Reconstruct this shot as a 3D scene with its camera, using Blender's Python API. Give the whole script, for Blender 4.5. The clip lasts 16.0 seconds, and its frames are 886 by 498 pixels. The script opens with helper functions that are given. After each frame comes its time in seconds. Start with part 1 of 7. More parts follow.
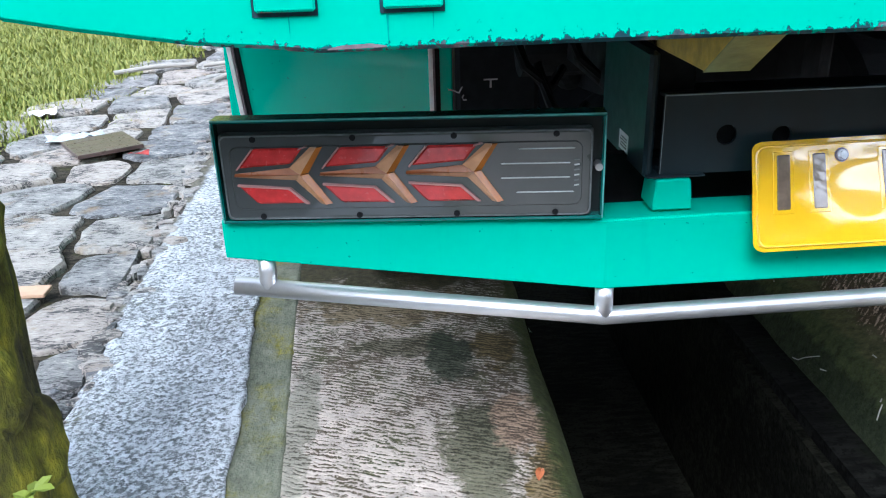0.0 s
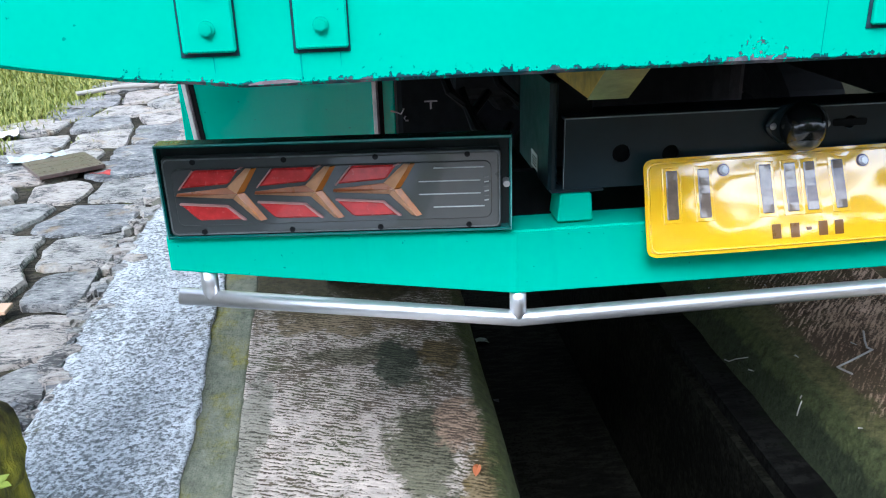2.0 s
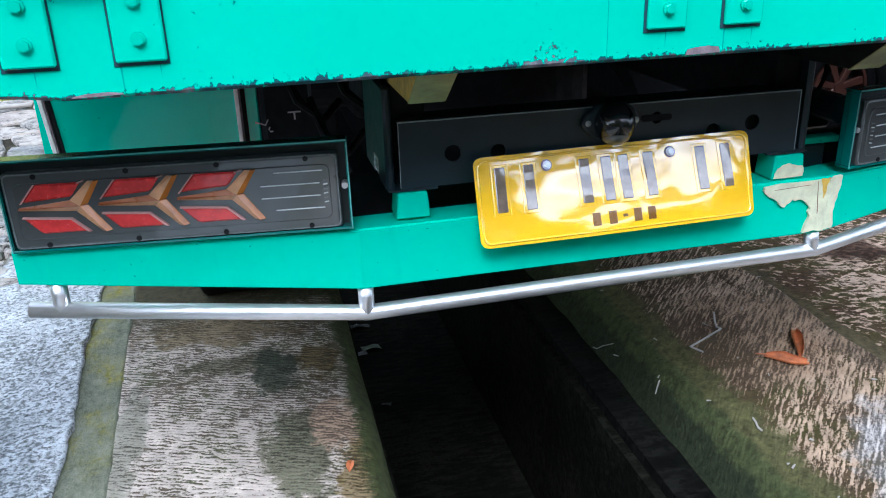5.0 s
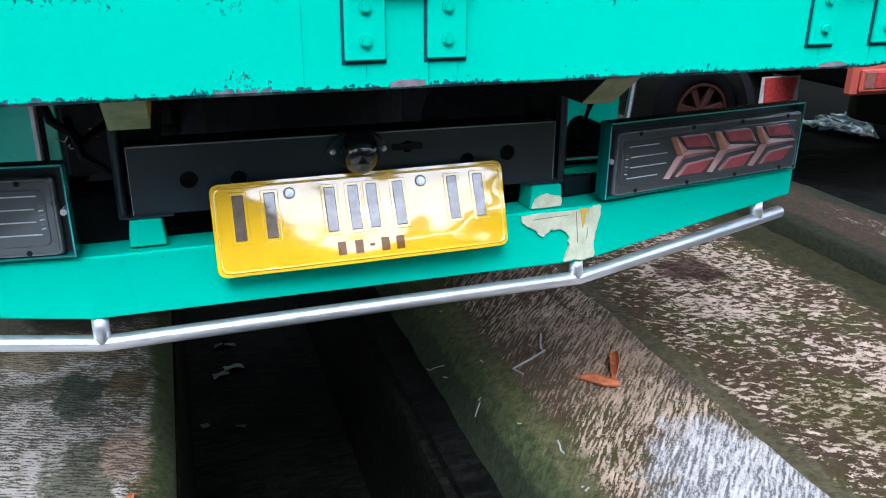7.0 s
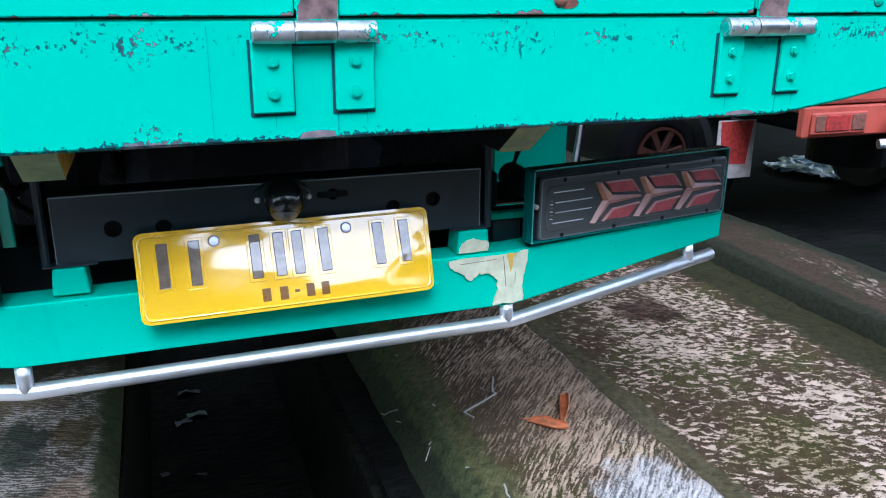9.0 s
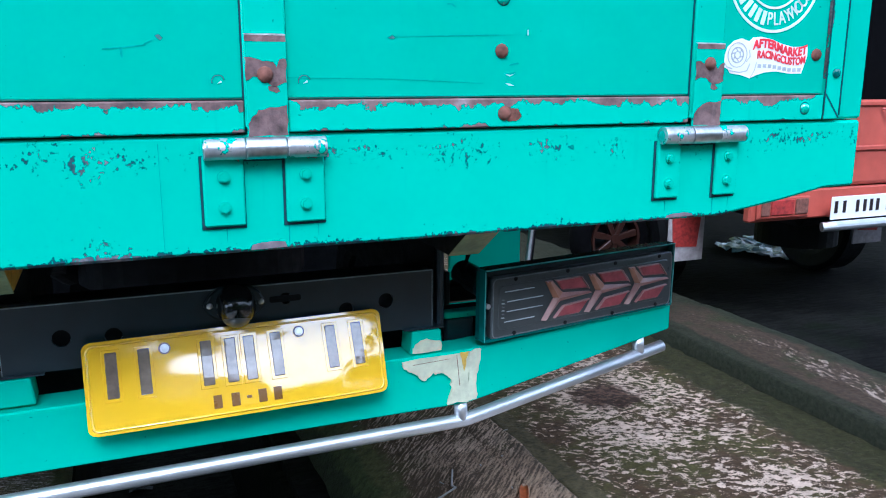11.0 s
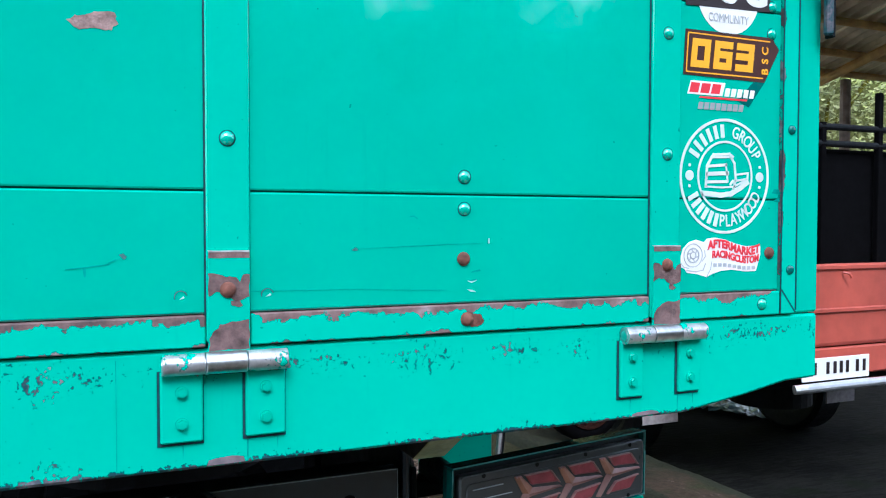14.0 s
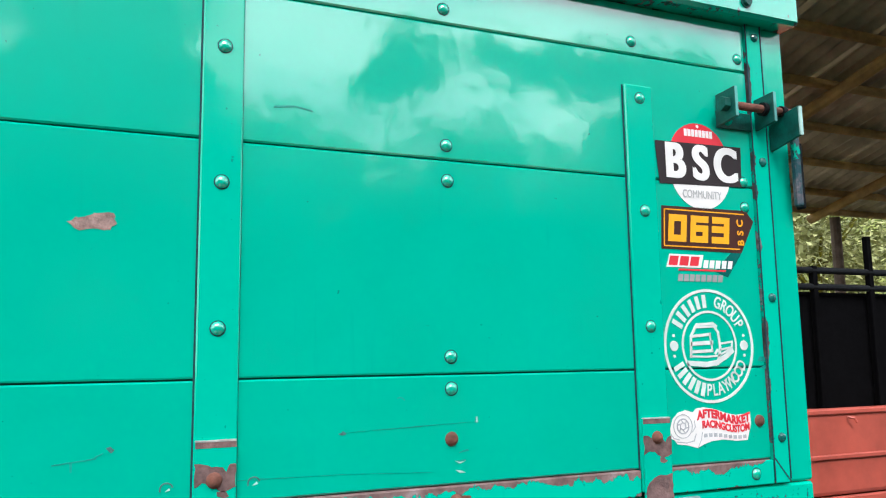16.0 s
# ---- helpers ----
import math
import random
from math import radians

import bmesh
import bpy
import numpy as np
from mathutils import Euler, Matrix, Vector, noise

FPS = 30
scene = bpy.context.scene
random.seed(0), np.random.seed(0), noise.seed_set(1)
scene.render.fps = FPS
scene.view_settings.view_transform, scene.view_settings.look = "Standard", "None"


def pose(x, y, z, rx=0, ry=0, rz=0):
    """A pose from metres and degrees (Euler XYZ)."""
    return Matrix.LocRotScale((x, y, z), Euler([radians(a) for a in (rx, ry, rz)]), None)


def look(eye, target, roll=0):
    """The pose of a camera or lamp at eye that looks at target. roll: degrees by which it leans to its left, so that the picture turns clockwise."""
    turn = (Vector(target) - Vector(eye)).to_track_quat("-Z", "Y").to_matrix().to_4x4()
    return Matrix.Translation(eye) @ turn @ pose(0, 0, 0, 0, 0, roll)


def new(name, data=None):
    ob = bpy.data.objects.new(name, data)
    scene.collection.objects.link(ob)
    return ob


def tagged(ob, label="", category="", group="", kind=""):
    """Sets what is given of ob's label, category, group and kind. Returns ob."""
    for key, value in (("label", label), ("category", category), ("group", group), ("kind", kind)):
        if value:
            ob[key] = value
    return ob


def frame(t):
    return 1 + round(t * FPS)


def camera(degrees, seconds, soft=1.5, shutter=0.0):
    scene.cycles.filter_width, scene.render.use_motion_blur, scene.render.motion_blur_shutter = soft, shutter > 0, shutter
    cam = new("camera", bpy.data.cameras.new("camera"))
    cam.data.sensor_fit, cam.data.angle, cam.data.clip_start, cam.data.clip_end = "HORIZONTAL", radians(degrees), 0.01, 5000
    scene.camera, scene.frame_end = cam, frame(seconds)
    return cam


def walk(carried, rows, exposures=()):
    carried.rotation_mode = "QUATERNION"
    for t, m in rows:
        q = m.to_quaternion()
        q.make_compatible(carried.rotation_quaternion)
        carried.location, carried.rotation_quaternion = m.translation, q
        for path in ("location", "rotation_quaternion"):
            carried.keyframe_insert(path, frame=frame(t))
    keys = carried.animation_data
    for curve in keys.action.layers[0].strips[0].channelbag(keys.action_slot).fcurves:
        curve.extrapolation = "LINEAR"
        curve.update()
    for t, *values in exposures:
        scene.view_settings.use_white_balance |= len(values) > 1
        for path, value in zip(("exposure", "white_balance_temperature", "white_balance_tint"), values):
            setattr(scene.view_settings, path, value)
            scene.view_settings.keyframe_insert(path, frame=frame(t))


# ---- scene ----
cam = camera(57.0, 16.0, soft=1.1)
EXPOSURES = [(0.0, 1.64, 5500, 10), (3.5, 1.56, 5400, 10), (7.0, 1.56, 5300, 10), (11.0, 1.38, 4900, 10), (13.3, 1.38, 4950, 10), (14.6, 1.25, 5850, 10), (16.0, 1.24, 6200, 10)]
PATH = [
    (0, (-0.673, -0.709, 0.965), (-0.572, 1.128, 0.179), -1.7),
    (0.5, (-0.646, -0.787, 0.992), (-0.564, 1.054, 0.215), -1.8),
    (1, (-0.636, -0.794, 0.993), (-0.529, 1.048, 0.22), -1.8),
    (1.5, (-0.626, -0.802, 0.996), (-0.486, 1.04, 0.231), -1.6),
    (2, (-0.618, -0.811, 0.997), (-0.446, 1.033, 0.244), -1.7),
    (2.5, (-0.609, -0.823, 0.998), (-0.413, 1.022, 0.253), -1.8),
    (3, (-0.594, -0.832, 0.998), (-0.37, 1.013, 0.26), -2.0),
    (3.5, (-0.578, -0.849, 1.001), (-0.319, 0.993, 0.267), -2.1),
    (3.7, (-0.573, -0.854, 1.001), (-0.298, 0.984, 0.262), -2.4),
    (5.8, (-0.462, -0.905, 1.004), (0.011, 0.896, 0.275), -0.8),
    (6, (-0.426, -0.905, 1.007), (0.063, 0.892, 0.278), -0.6),
    (6.5, (-0.347, -0.921, 1.013), (0.186, 0.868, 0.295), -0.1),
    (7, (-0.284, -0.937, 1.014), (0.298, 0.84, 0.306), 0.5),
    (7.5, (-0.252, -0.955, 1.017), (0.355, 0.822, 0.327), 0.6),
    (8, (-0.233, -0.965, 1.021), (0.381, 0.817, 0.352), 0.7),
    (10.3, (-0.192, -0.999, 1.05), (0.497, 0.811, 0.549), -0.1),
    (10.5, (-0.195, -0.996, 1.058), (0.512, 0.812, 0.577), 0.1),
    (11, (-0.194, -0.996, 1.065), (0.54, 0.816, 0.642), 0.2),
    (11.5, (-0.191, -0.997, 1.076), (0.565, 0.817, 0.701), 0.4),
    (12, (-0.19, -0.997, 1.085), (0.576, 0.822, 0.759), 0.4),
    (12.5, (-0.186, -1.0, 1.092), (0.583, 0.825, 0.811), 0.4),
    (13, (-0.182, -0.999, 1.104), (0.592, 0.832, 0.888), 0.3),
    (13.5, (-0.176, -0.999, 1.125), (0.614, 0.834, 0.992), 0.4),
    (14, (-0.175, -0.996, 1.142), (0.628, 0.835, 1.077), 0.1),
    (14.5, (-0.173, -1.001, 1.169), (0.636, 0.828, 1.212), -0.0),
    (15, (-0.171, -1.009, 1.186), (0.639, 0.813, 1.333), -0.3),
    (15.5, (-0.168, -1.017, 1.202), (0.636, 0.798, 1.444), -0.8),
    (16, (-0.167, -1.029, 1.198), (0.628, 0.786, 1.469), -0.9),
]
walk(cam, [(t, look(eye, target, roll)) for t, eye, target, roll in PATH], exposures=EXPOSURES)

# ---- world and light: a bright overcast day ----
world = bpy.data.worlds.new("world")
scene.world = world
world.use_nodes = True
wn = world.node_tree
sky = wn.nodes.new("ShaderNodeTexSky")
sky.sky_type = "NISHITA"
sky.sun_disc = False
sky.sun_elevation, sky.sun_rotation = radians(47), radians(200)
sky.air_density, sky.dust_density, sky.ozone_density = 1.0, 4.0, 1.0
wn.nodes["Background"].inputs["Strength"].default_value = 0.085
# broken white cloud over the whole sky
wtc, wmp, wnz, wrp, wmx = (wn.nodes.new("ShaderNode" + k) for k in ("TexCoord", "Mapping", "TexNoise", "ValToRGB", "Mix"))
wmp.inputs["Scale"].default_value = (1.0, 1.0, 1.9)
wmp.inputs["Location"].default_value = (0.35, 0.1, 0.0)
wnz.inputs["Scale"].default_value, wnz.inputs["Detail"].default_value, wnz.inputs["Roughness"].default_value = 3.4, 7.0, 0.6
wrp.color_ramp.elements[0].position, wrp.color_ramp.elements[1].position = 0.40, 0.62
wmx.data_type = "RGBA"
wmx.inputs[7].default_value = (13.0, 13.2, 13.6, 1.0)
wn.links.new(wtc.outputs["Generated"], wmp.inputs[0])
wn.links.new(wmp.outputs[0], wnz.inputs["Vector"])
wn.links.new(wnz.outputs["Fac"], wrp.inputs[0])
wn.links.new(wrp.outputs[0], wmx.inputs[0])
wn.links.new(sky.outputs[0], wmx.inputs[6])
wn.links.new(wmx.outputs[2], wn.nodes["Background"].inputs["Color"])
sun = new("sun", bpy.data.lights.new("sun", "SUN"))
sun.data.energy, sun.data.angle, sun.data.color = 1.2, radians(25), (1.0, 0.97, 0.93)
sun.matrix_world = look((-2, -6.2, 7), (0, 0, 0))


# ---- materials ----
def nodes_of(name):
    m = bpy.data.materials.new(name)
    m.use_nodes = True
    return m, m.node_tree, m.node_tree.nodes["Principled BSDF"]


def ramp(nt, src, stops, mode="LINEAR"):
    r = nt.nodes.new("ShaderNodeValToRGB")
    r.color_ramp.interpolation = mode
    el = r.color_ramp.elements
    while len(el) < len(stops):
        el.new(0.5)
    for e, (p, c) in zip(el, stops):
        e.position, e.color = p, (c if len(c) == 4 else (*c, 1.0))
    nt.links.new(src, r.inputs[0])
    return r.outputs[0]


def tex(nt, scale, detail=5.0, rough=0.6, stretch=None, kind="Object", turn=0.0, dist=0.0):
    tc = nt.nodes.new("ShaderNodeTexCoord")
    mp = nt.nodes.new("ShaderNodeMapping")
    if stretch:
        mp.inputs["Scale"].default_value = stretch
    mp.inputs["Rotation"].default_value = (0, 0, radians(turn))
    nz = nt.nodes.new("ShaderNodeTexNoise")
    nz.inputs["Scale"].default_value, nz.inputs["Detail"].default_value = scale, detail
    nz.inputs["Roughness"].default_value, nz.inputs["Distortion"].default_value = rough, dist
    nt.links.new(tc.outputs[kind], mp.inputs[0])
    nt.links.new(mp.outputs[0], nz.inputs["Vector"])
    return nz.outputs["Fac"]


def mixed(nt, fac, a, b, mode="MIX"):
    m = nt.nodes.new("ShaderNodeMix")
    m.data_type, m.blend_type = "RGBA", mode
    for sock, v in ((0, fac), (6, a), (7, b)):
        if isinstance(v, (tuple, list)):
            m.inputs[sock].default_value = (*v, 1.0) if len(v) == 3 else v
        elif isinstance(v, (int, float)):
            m.inputs[sock].default_value = v
        else:
            nt.links.new(v, m.inputs[sock])
    return m.outputs[2]


def mathn(nt, op, a, b=0.0):
    m = nt.nodes.new("ShaderNodeMath")
    m.operation = op
    for k, v in enumerate((a, b)):
        if isinstance(v, (int, float)):
            m.inputs[k].default_value = v
        else:
            nt.links.new(v, m.inputs[k])
    return m.outputs[0]


def bumped(nt, bsdf, height, strength=0.3, dist=0.01):
    b = nt.nodes.new("ShaderNodeBump")
    b.inputs["Strength"].default_value, b.inputs["Distance"].default_value = strength, dist
    nt.links.new(height, b.inputs["Height"])
    nt.links.new(b.outputs[0], bsdf.inputs["Normal"])


def axis_value(nt, axis, kind="Object"):
    tc = nt.nodes.new("ShaderNodeTexCoord")
    sp = nt.nodes.new("ShaderNodeSeparateXYZ")
    nt.links.new(tc.outputs[kind], sp.inputs[0])
    return sp.outputs[axis]


def plain(name, color, rough=0.5, metal=0.0, vary=0.12, scale=14.0, bump=0.0, coat=0.0, spec=0.5):
    """A surface with soft mottling and a fine grain."""
    m, nt, b = nodes_of(name)
    n = tex(nt, scale)
    lo, hi = tuple(c * (1 - vary) for c in color), tuple(min(1, c * (1 + vary)) for c in color)
    nt.links.new(ramp(nt, n, [(0.3, lo), (0.7, hi)]), b.inputs["Base Color"])
    nt.links.new(ramp(nt, tex(nt, scale * 3), [(0.3, (rough * 0.85,) * 3), (0.7, (min(1, rough * 1.15),) * 3)]), b.inputs["Roughness"])
    b.inputs["Metallic"].default_value = metal
    b.inputs["Coat Weight"].default_value = coat
    b.inputs["Specular IOR Level"].default_value = spec
    if bump:
        bumped(nt, b, tex(nt, scale * 5), bump, 0.004)
    return m


GREEN = (0.0, 0.50, 0.345)


LAVENDER = [(0.3, (0.06, 0.052, 0.058)), (0.43, (0.165, 0.104, 0.099)), (0.55, (0.24, 0.160, 0.155)), (0.68, (0.36, 0.30, 0.315))]
TEAL = [(0.3, (0.006, 0.040, 0.055)), (0.49, (0.016, 0.070, 0.085)), (0.57, (0.10, 0.10, 0.12)), (0.68, (0.26, 0.25, 0.28))]
SOOTY = [(0.3, (0.022, 0.022, 0.030)), (0.45, (0.075, 0.058, 0.062)), (0.53, (0.13, 0.105, 0.11)), (0.60, (0.21, 0.185, 0.20)), (0.68, (0.30, 0.275, 0.31))]


def painted(name, chips=0.0, worn=(), rough=0.24, fine=42.0, coat=0.0, below=LAVENDER, metal=0.0):
    """Green enamel; chips down to primer and rust, thickest along worn lines, each (axis, place, reach, strength)."""
    m, nt, b = nodes_of(name)
    base = ramp(nt, tex(nt, 3.0), [(0.3, tuple(c * 0.94 for c in GREEN)), (0.7, tuple(c * 1.04 for c in GREEN))])
    streak = tex(nt, 9.0, stretch=(6, 1, 0.5))
    base = mixed(nt, ramp(nt, streak, [(0.6, (0, 0, 0)), (0.8, (0.35,) * 3)]), base, (0.0, 0.36, 0.27))
    speck = ramp(nt, tex(nt, 95.0, 2.0, 0.5), [(0.735, (0, 0, 0)), (0.76, (0.7,) * 3)])
    base = mixed(nt, speck, base, (0.0, 0.17, 0.15))
    wear = tex(nt, fine, 6.0, 0.65, stretch=(1, 1, 0.8))
    big = tex(nt, 11.0, 3.0, 0.5)
    level = mathn(nt, "ADD", mathn(nt, "MULTIPLY", wear, 0.65), mathn(nt, "MULTIPLY", big, 0.35))
    for axis, place, reach, strength in worn:
        d = mathn(nt, "ABSOLUTE", mathn(nt, "SUBTRACT", axis_value(nt, axis), place))
        near = mathn(nt, "SUBTRACT", 1.0, mathn(nt, "MINIMUM", mathn(nt, "DIVIDE", d, reach), 1.0))
        level = mathn(nt, "ADD", level, mathn(nt, "MULTIPLY", near, strength))
    rim = ramp(nt, level, [(0.69 - chips, (0, 0, 0)), (0.70 - chips, (1, 1, 1))])
    mask = ramp(nt, level, [(0.70 - chips, (0, 0, 0)), (0.712 - chips, (1, 1, 1))])
    bare = ramp(nt, tex(nt, 16.0, 5.0, 0.7), below)
    col = mixed(nt, mask, mixed(nt, rim, base, (0.01, 0.10, 0.10)), bare)
    nt.links.new(col, b.inputs["Base Color"])
    nt.links.new(mixed(nt, mask, (rough,) * 3, (0.35 if metal else 0.8,) * 3), b.inputs["Roughness"])
    nt.links.new(mathn(nt, "MULTIPLY", mask, metal), b.inputs["Metallic"])
    b.inputs["Specular IOR Level"].default_value = 0.22
    b.inputs["Coat Weight"].default_value, b.inputs["Coat Roughness"].default_value, b.inputs["Coat IOR"].default_value = coat, 0.07, 2.25
    if coat:
        # the sheet is not quite flat, so that what it mirrors wavers
        wave = mathn(nt, "ADD", tex(nt, 9.0, 2.0, 0.5), mathn(nt, "MULTIPLY", tex(nt, 26.0, 3.0, 0.6, stretch=(1.6, 1, 0.9)), 0.13))
        bp = nt.nodes.new("ShaderNodeBump")
        bp.inputs["Strength"].default_value, bp.inputs["Distance"].default_value = 1.0, 0.0011
        nt.links.new(wave, bp.inputs["Height"])
        nt.links.new(bp.outputs[0], b.inputs["Coat Normal"])
    h = mathn(nt, "SUBTRACT", mathn(nt, "MULTIPLY", tex(nt, 18.0, 2.0), 0.05), mathn(nt, "MULTIPLY", mask, 0.6))
    bumped(nt, b, h, 0.35, 0.002)
    return m


M = {}
M["green"] = painted("green_enamel", 0.0, coat=0.5)
M["plank"] = painted("green_enamel_plank", -0.03, rough=0.3, coat=1.0)
M["sill"] = painted("green_enamel_chipped", 0.036, [(2, 0.846, 0.034, 0.13), (2, 0.845, 0.013, 0.17), (2, 0.965, 0.040, 0.115)], fine=150.0, below=TEAL)
M["strip"] = painted("green_enamel_worn_strip", 0.03, [(2, 1.034, 0.022, 0.31), (2, 0.994, 0.008, 0.15)], fine=52.0)
M["edge"] = painted("green_enamel_worn_edge", 0.0, [(0, 0.858, 0.011, 0.22), (0, 0.889, 0.006, 0.12)], fine=30.0, below=SOOTY)
M["strap"] = painted("green_enamel_strap", 0.0, [(2, 1.058, 0.032, 0.10), (2, 0.998, 0.02, 0.16), (2, 1.100, 0.02, 0.06)], fine=44.0, coat=0.4, below=SOOTY)
M["dent"] = plain("dented_dull_green", (0.06, 0.15, 0.15), 0.5, vary=0.5, scale=200.0)
M["scratch"] = plain("scratched_green", (0.0, 0.275, 0.22), 0.5, vary=0.3, scale=60.0)
M["bare_rust"] = plain("bare_rusty_plate", (0.140, 0.086, 0.082), 0.75, vary=0.6, scale=55.0, bump=0.4)
M["bare_pale"] = plain("rubbed_pale_edge", (0.42, 0.44, 0.43), 0.5, vary=0.4, scale=90.0)
M["rivet"] = painted("green_rivet_enamel", -0.1, rough=0.2, coat=1.0)
M["leaf_plate"] = painted("green_hinge_leaf", 0.03, [(2, 0.966, 0.012, 0.14), (2, 0.882, 0.006, 0.12)], fine=60.0)
M["faint_print"] = plain("faint_grey_print", (0.42, 0.44, 0.45), 0.5)
M["badge"] = plain("faded_white_print", (0.60, 0.70, 0.68), 0.45, vary=0.12, scale=40.0)
METAL = [(0.3, (0.22, 0.23, 0.24)), (0.5, (0.50, 0.51, 0.53)), (0.68, (0.74, 0.73, 0.75))]
M["knuckle"] = painted("worn_green_knuckle", 0.245, fine=40.0, below=METAL, metal=0.75)
M["bar_worn"] = painted("flaking_teal_bar", 0.27, fine=60.0, below=TEAL)
M["pale_teal"] = plain("pale_worn_teal", (0.38, 0.62, 0.58), 0.4, vary=0.3, scale=40.0)
M["edge_top"] = painted("green_header_enamel", 0.05, [(2, 1.770, 0.02, 0.10)], rough=0.2, fine=70.0, coat=1.0, below=TEAL)
M["trim_pale"] = plain("pale_trim", (0.62, 0.64, 0.63), 0.45, vary=0.2, scale=40.0)
M["gloss_guard"] = painted("green_guard_enamel", -0.05, rough=0.2, coat=0.15)
M["bumper"] = painted("green_bumper_enamel", -0.05, rough=0.3)
M["lamp_box"] = plain("black_lamp_box", (0.004, 0.010, 0.011), 0.5)
M["darkgreen"] = plain("dark_green_enamel", (0.005, 0.125, 0.112), 0.22, coat=0.5)
M["black"] = plain("black_enamel", (0.009, 0.021, 0.028), 0.34, vary=0.2, bump=0.03)
M["hood"] = plain("black_gloss_plastic", (0.010, 0.012, 0.014), 0.22, vary=0.2, coat=0.6)
# One near-black for the underside, guards, gaps and holes.
M["under"] = plain("near_black_metal", (0.0050, 0.0062, 0.0078), 0.8, vary=0.4, spec=0.2)
M["rubber"] = plain("black_rubber", (0.003, 0.003, 0.0035), 0.6, vary=0.3, bump=0.2, spec=0.25)
M["smoke"] = plain("smoked_lens", (0.054, 0.062, 0.063), 0.32, vary=0.22, scale=8.0, coat=1.0)
M["red_lens"] = plain("red_reflector", (0.52, 0.034, 0.034), 0.25, vary=0.25, scale=60.0, coat=0.8)
# The two dull tones hold the right lamp's haze in their colour.
M["red_dull"] = plain("hazy_red_reflector", (0.34, 0.070, 0.080), 0.35, vary=0.25, scale=60.0, coat=0.5)
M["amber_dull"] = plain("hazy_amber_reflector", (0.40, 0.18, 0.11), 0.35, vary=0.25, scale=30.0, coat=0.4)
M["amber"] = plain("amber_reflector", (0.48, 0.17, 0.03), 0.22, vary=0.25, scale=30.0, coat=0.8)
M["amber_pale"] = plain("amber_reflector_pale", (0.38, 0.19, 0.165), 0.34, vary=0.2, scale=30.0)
M["tan"] = plain("lit_amber_reflector", (0.50, 0.27, 0.14), 0.3, vary=0.25, scale=30.0, coat=0.5)
# Dirt lines and painted contact shade round edges and heads share this colour.
M["grime_shade"] = plain("grime_and_shade", (0.006, 0.042, 0.058), 0.9, vary=0.4, scale=60.0)
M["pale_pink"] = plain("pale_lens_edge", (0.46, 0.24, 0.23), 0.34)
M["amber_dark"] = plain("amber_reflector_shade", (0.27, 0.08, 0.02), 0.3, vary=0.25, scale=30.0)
M["edge_line"] = plain("edge_highlight", (0.26, 0.31, 0.33), 0.4)
M["lens_line"] = plain("moulded_lens_line", (0.46, 0.49, 0.50), 0.35)
M["lens_rim"] = plain("light_lens_rim", (0.12, 0.135, 0.14), 0.35, vary=0.4, scale=60.0)
M["rim_edge"] = plain("light_teal_edge", (0.10, 0.36, 0.34), 0.35, vary=0.4, scale=30.0)
M["white"] = plain("white_print", (0.78, 0.78, 0.78), 0.45, vary=0.06)
M["grey_line"] = plain("grey_moulding", (0.3, 0.32, 0.33), 0.4)
M["steel"] = plain("satin_steel", (0.74, 0.75, 0.78), 0.38, 0.88, vary=0.08, scale=20.0)
M["zinc"] = plain("dull_zinc", (0.62, 0.64, 0.66), 0.36, 1.0, vary=0.25, scale=70.0)
M["rust"] = plain("rusty_steel", (0.165, 0.062, 0.042), 0.8, vary=0.5, scale=60.0, bump=0.4)
M["wood_bare"] = plain("bare_splintered_wood", (0.30, 0.20, 0.18), 0.8, vary=0.5, scale=90.0, bump=0.5)
M["bare"] = plain("worn_bare_paint", (0.17, 0.14, 0.155), 0.75, vary=0.35, scale=70.0, bump=0.3)
M["plate"] = plain("yellow_plate", (0.90, 0.54, 0.004), 0.2, vary=0.05, scale=9.0, coat=1.0)
M["plate"].node_tree.nodes["Principled BSDF"].inputs["Coat IOR"].default_value = 2.7
M["plate"].node_tree.nodes["Principled BSDF"].inputs["Coat Roughness"].default_value = 0.07
M["plate_brown"] = plain("plate_brown_ink", (0.16, 0.07, 0.01), 0.3, coat=0.5)
M["plate_ink"] = plain("plate_ink", (0.16, 0.12, 0.09), 0.22, vary=0.35, scale=45.0, coat=1.0)
M["plate_ink"].node_tree.nodes["Principled BSDF"].inputs["Coat IOR"].default_value = 2.2
M["ochre"] = plain("ochre_paint", (0.55, 0.37, 0.06), 0.55, vary=0.35, scale=40.0, bump=0.2)
M["olive"] = plain("faded_olive_paint", (0.23, 0.22, 0.085), 0.5, vary=0.35, scale=30.0, bump=0.2)
M["filler"] = plain("cream_filler", (0.54, 0.56, 0.40), 0.8, vary=0.2, scale=40.0, bump=0.3)
M["red_paint"] = plain("faded_red_paint", (0.41, 0.078, 0.052), 0.45, vary=0.2, scale=6.0)
M["flap"] = plain("red_flap", (0.30, 0.025, 0.02), 0.6, vary=0.5, scale=50.0)
M["sheeting"] = plain("pale_blue_plastic_sheet", (0.12, 0.20, 0.21), 0.3, vary=0.5, scale=18.0, coat=0.5)
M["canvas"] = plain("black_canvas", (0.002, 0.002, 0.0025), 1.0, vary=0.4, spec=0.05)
M["sticker_grey"] = plain("faded_sticker_print", (0.40, 0.43, 0.46), 0.45, vary=0.2, scale=60.0)
M["ink"] = plain("sticker_ink", (0.02, 0.012, 0.014), 0.4)
M["s_brown"] = plain("sticker_brown", (0.05, 0.012, 0.008), 0.4)
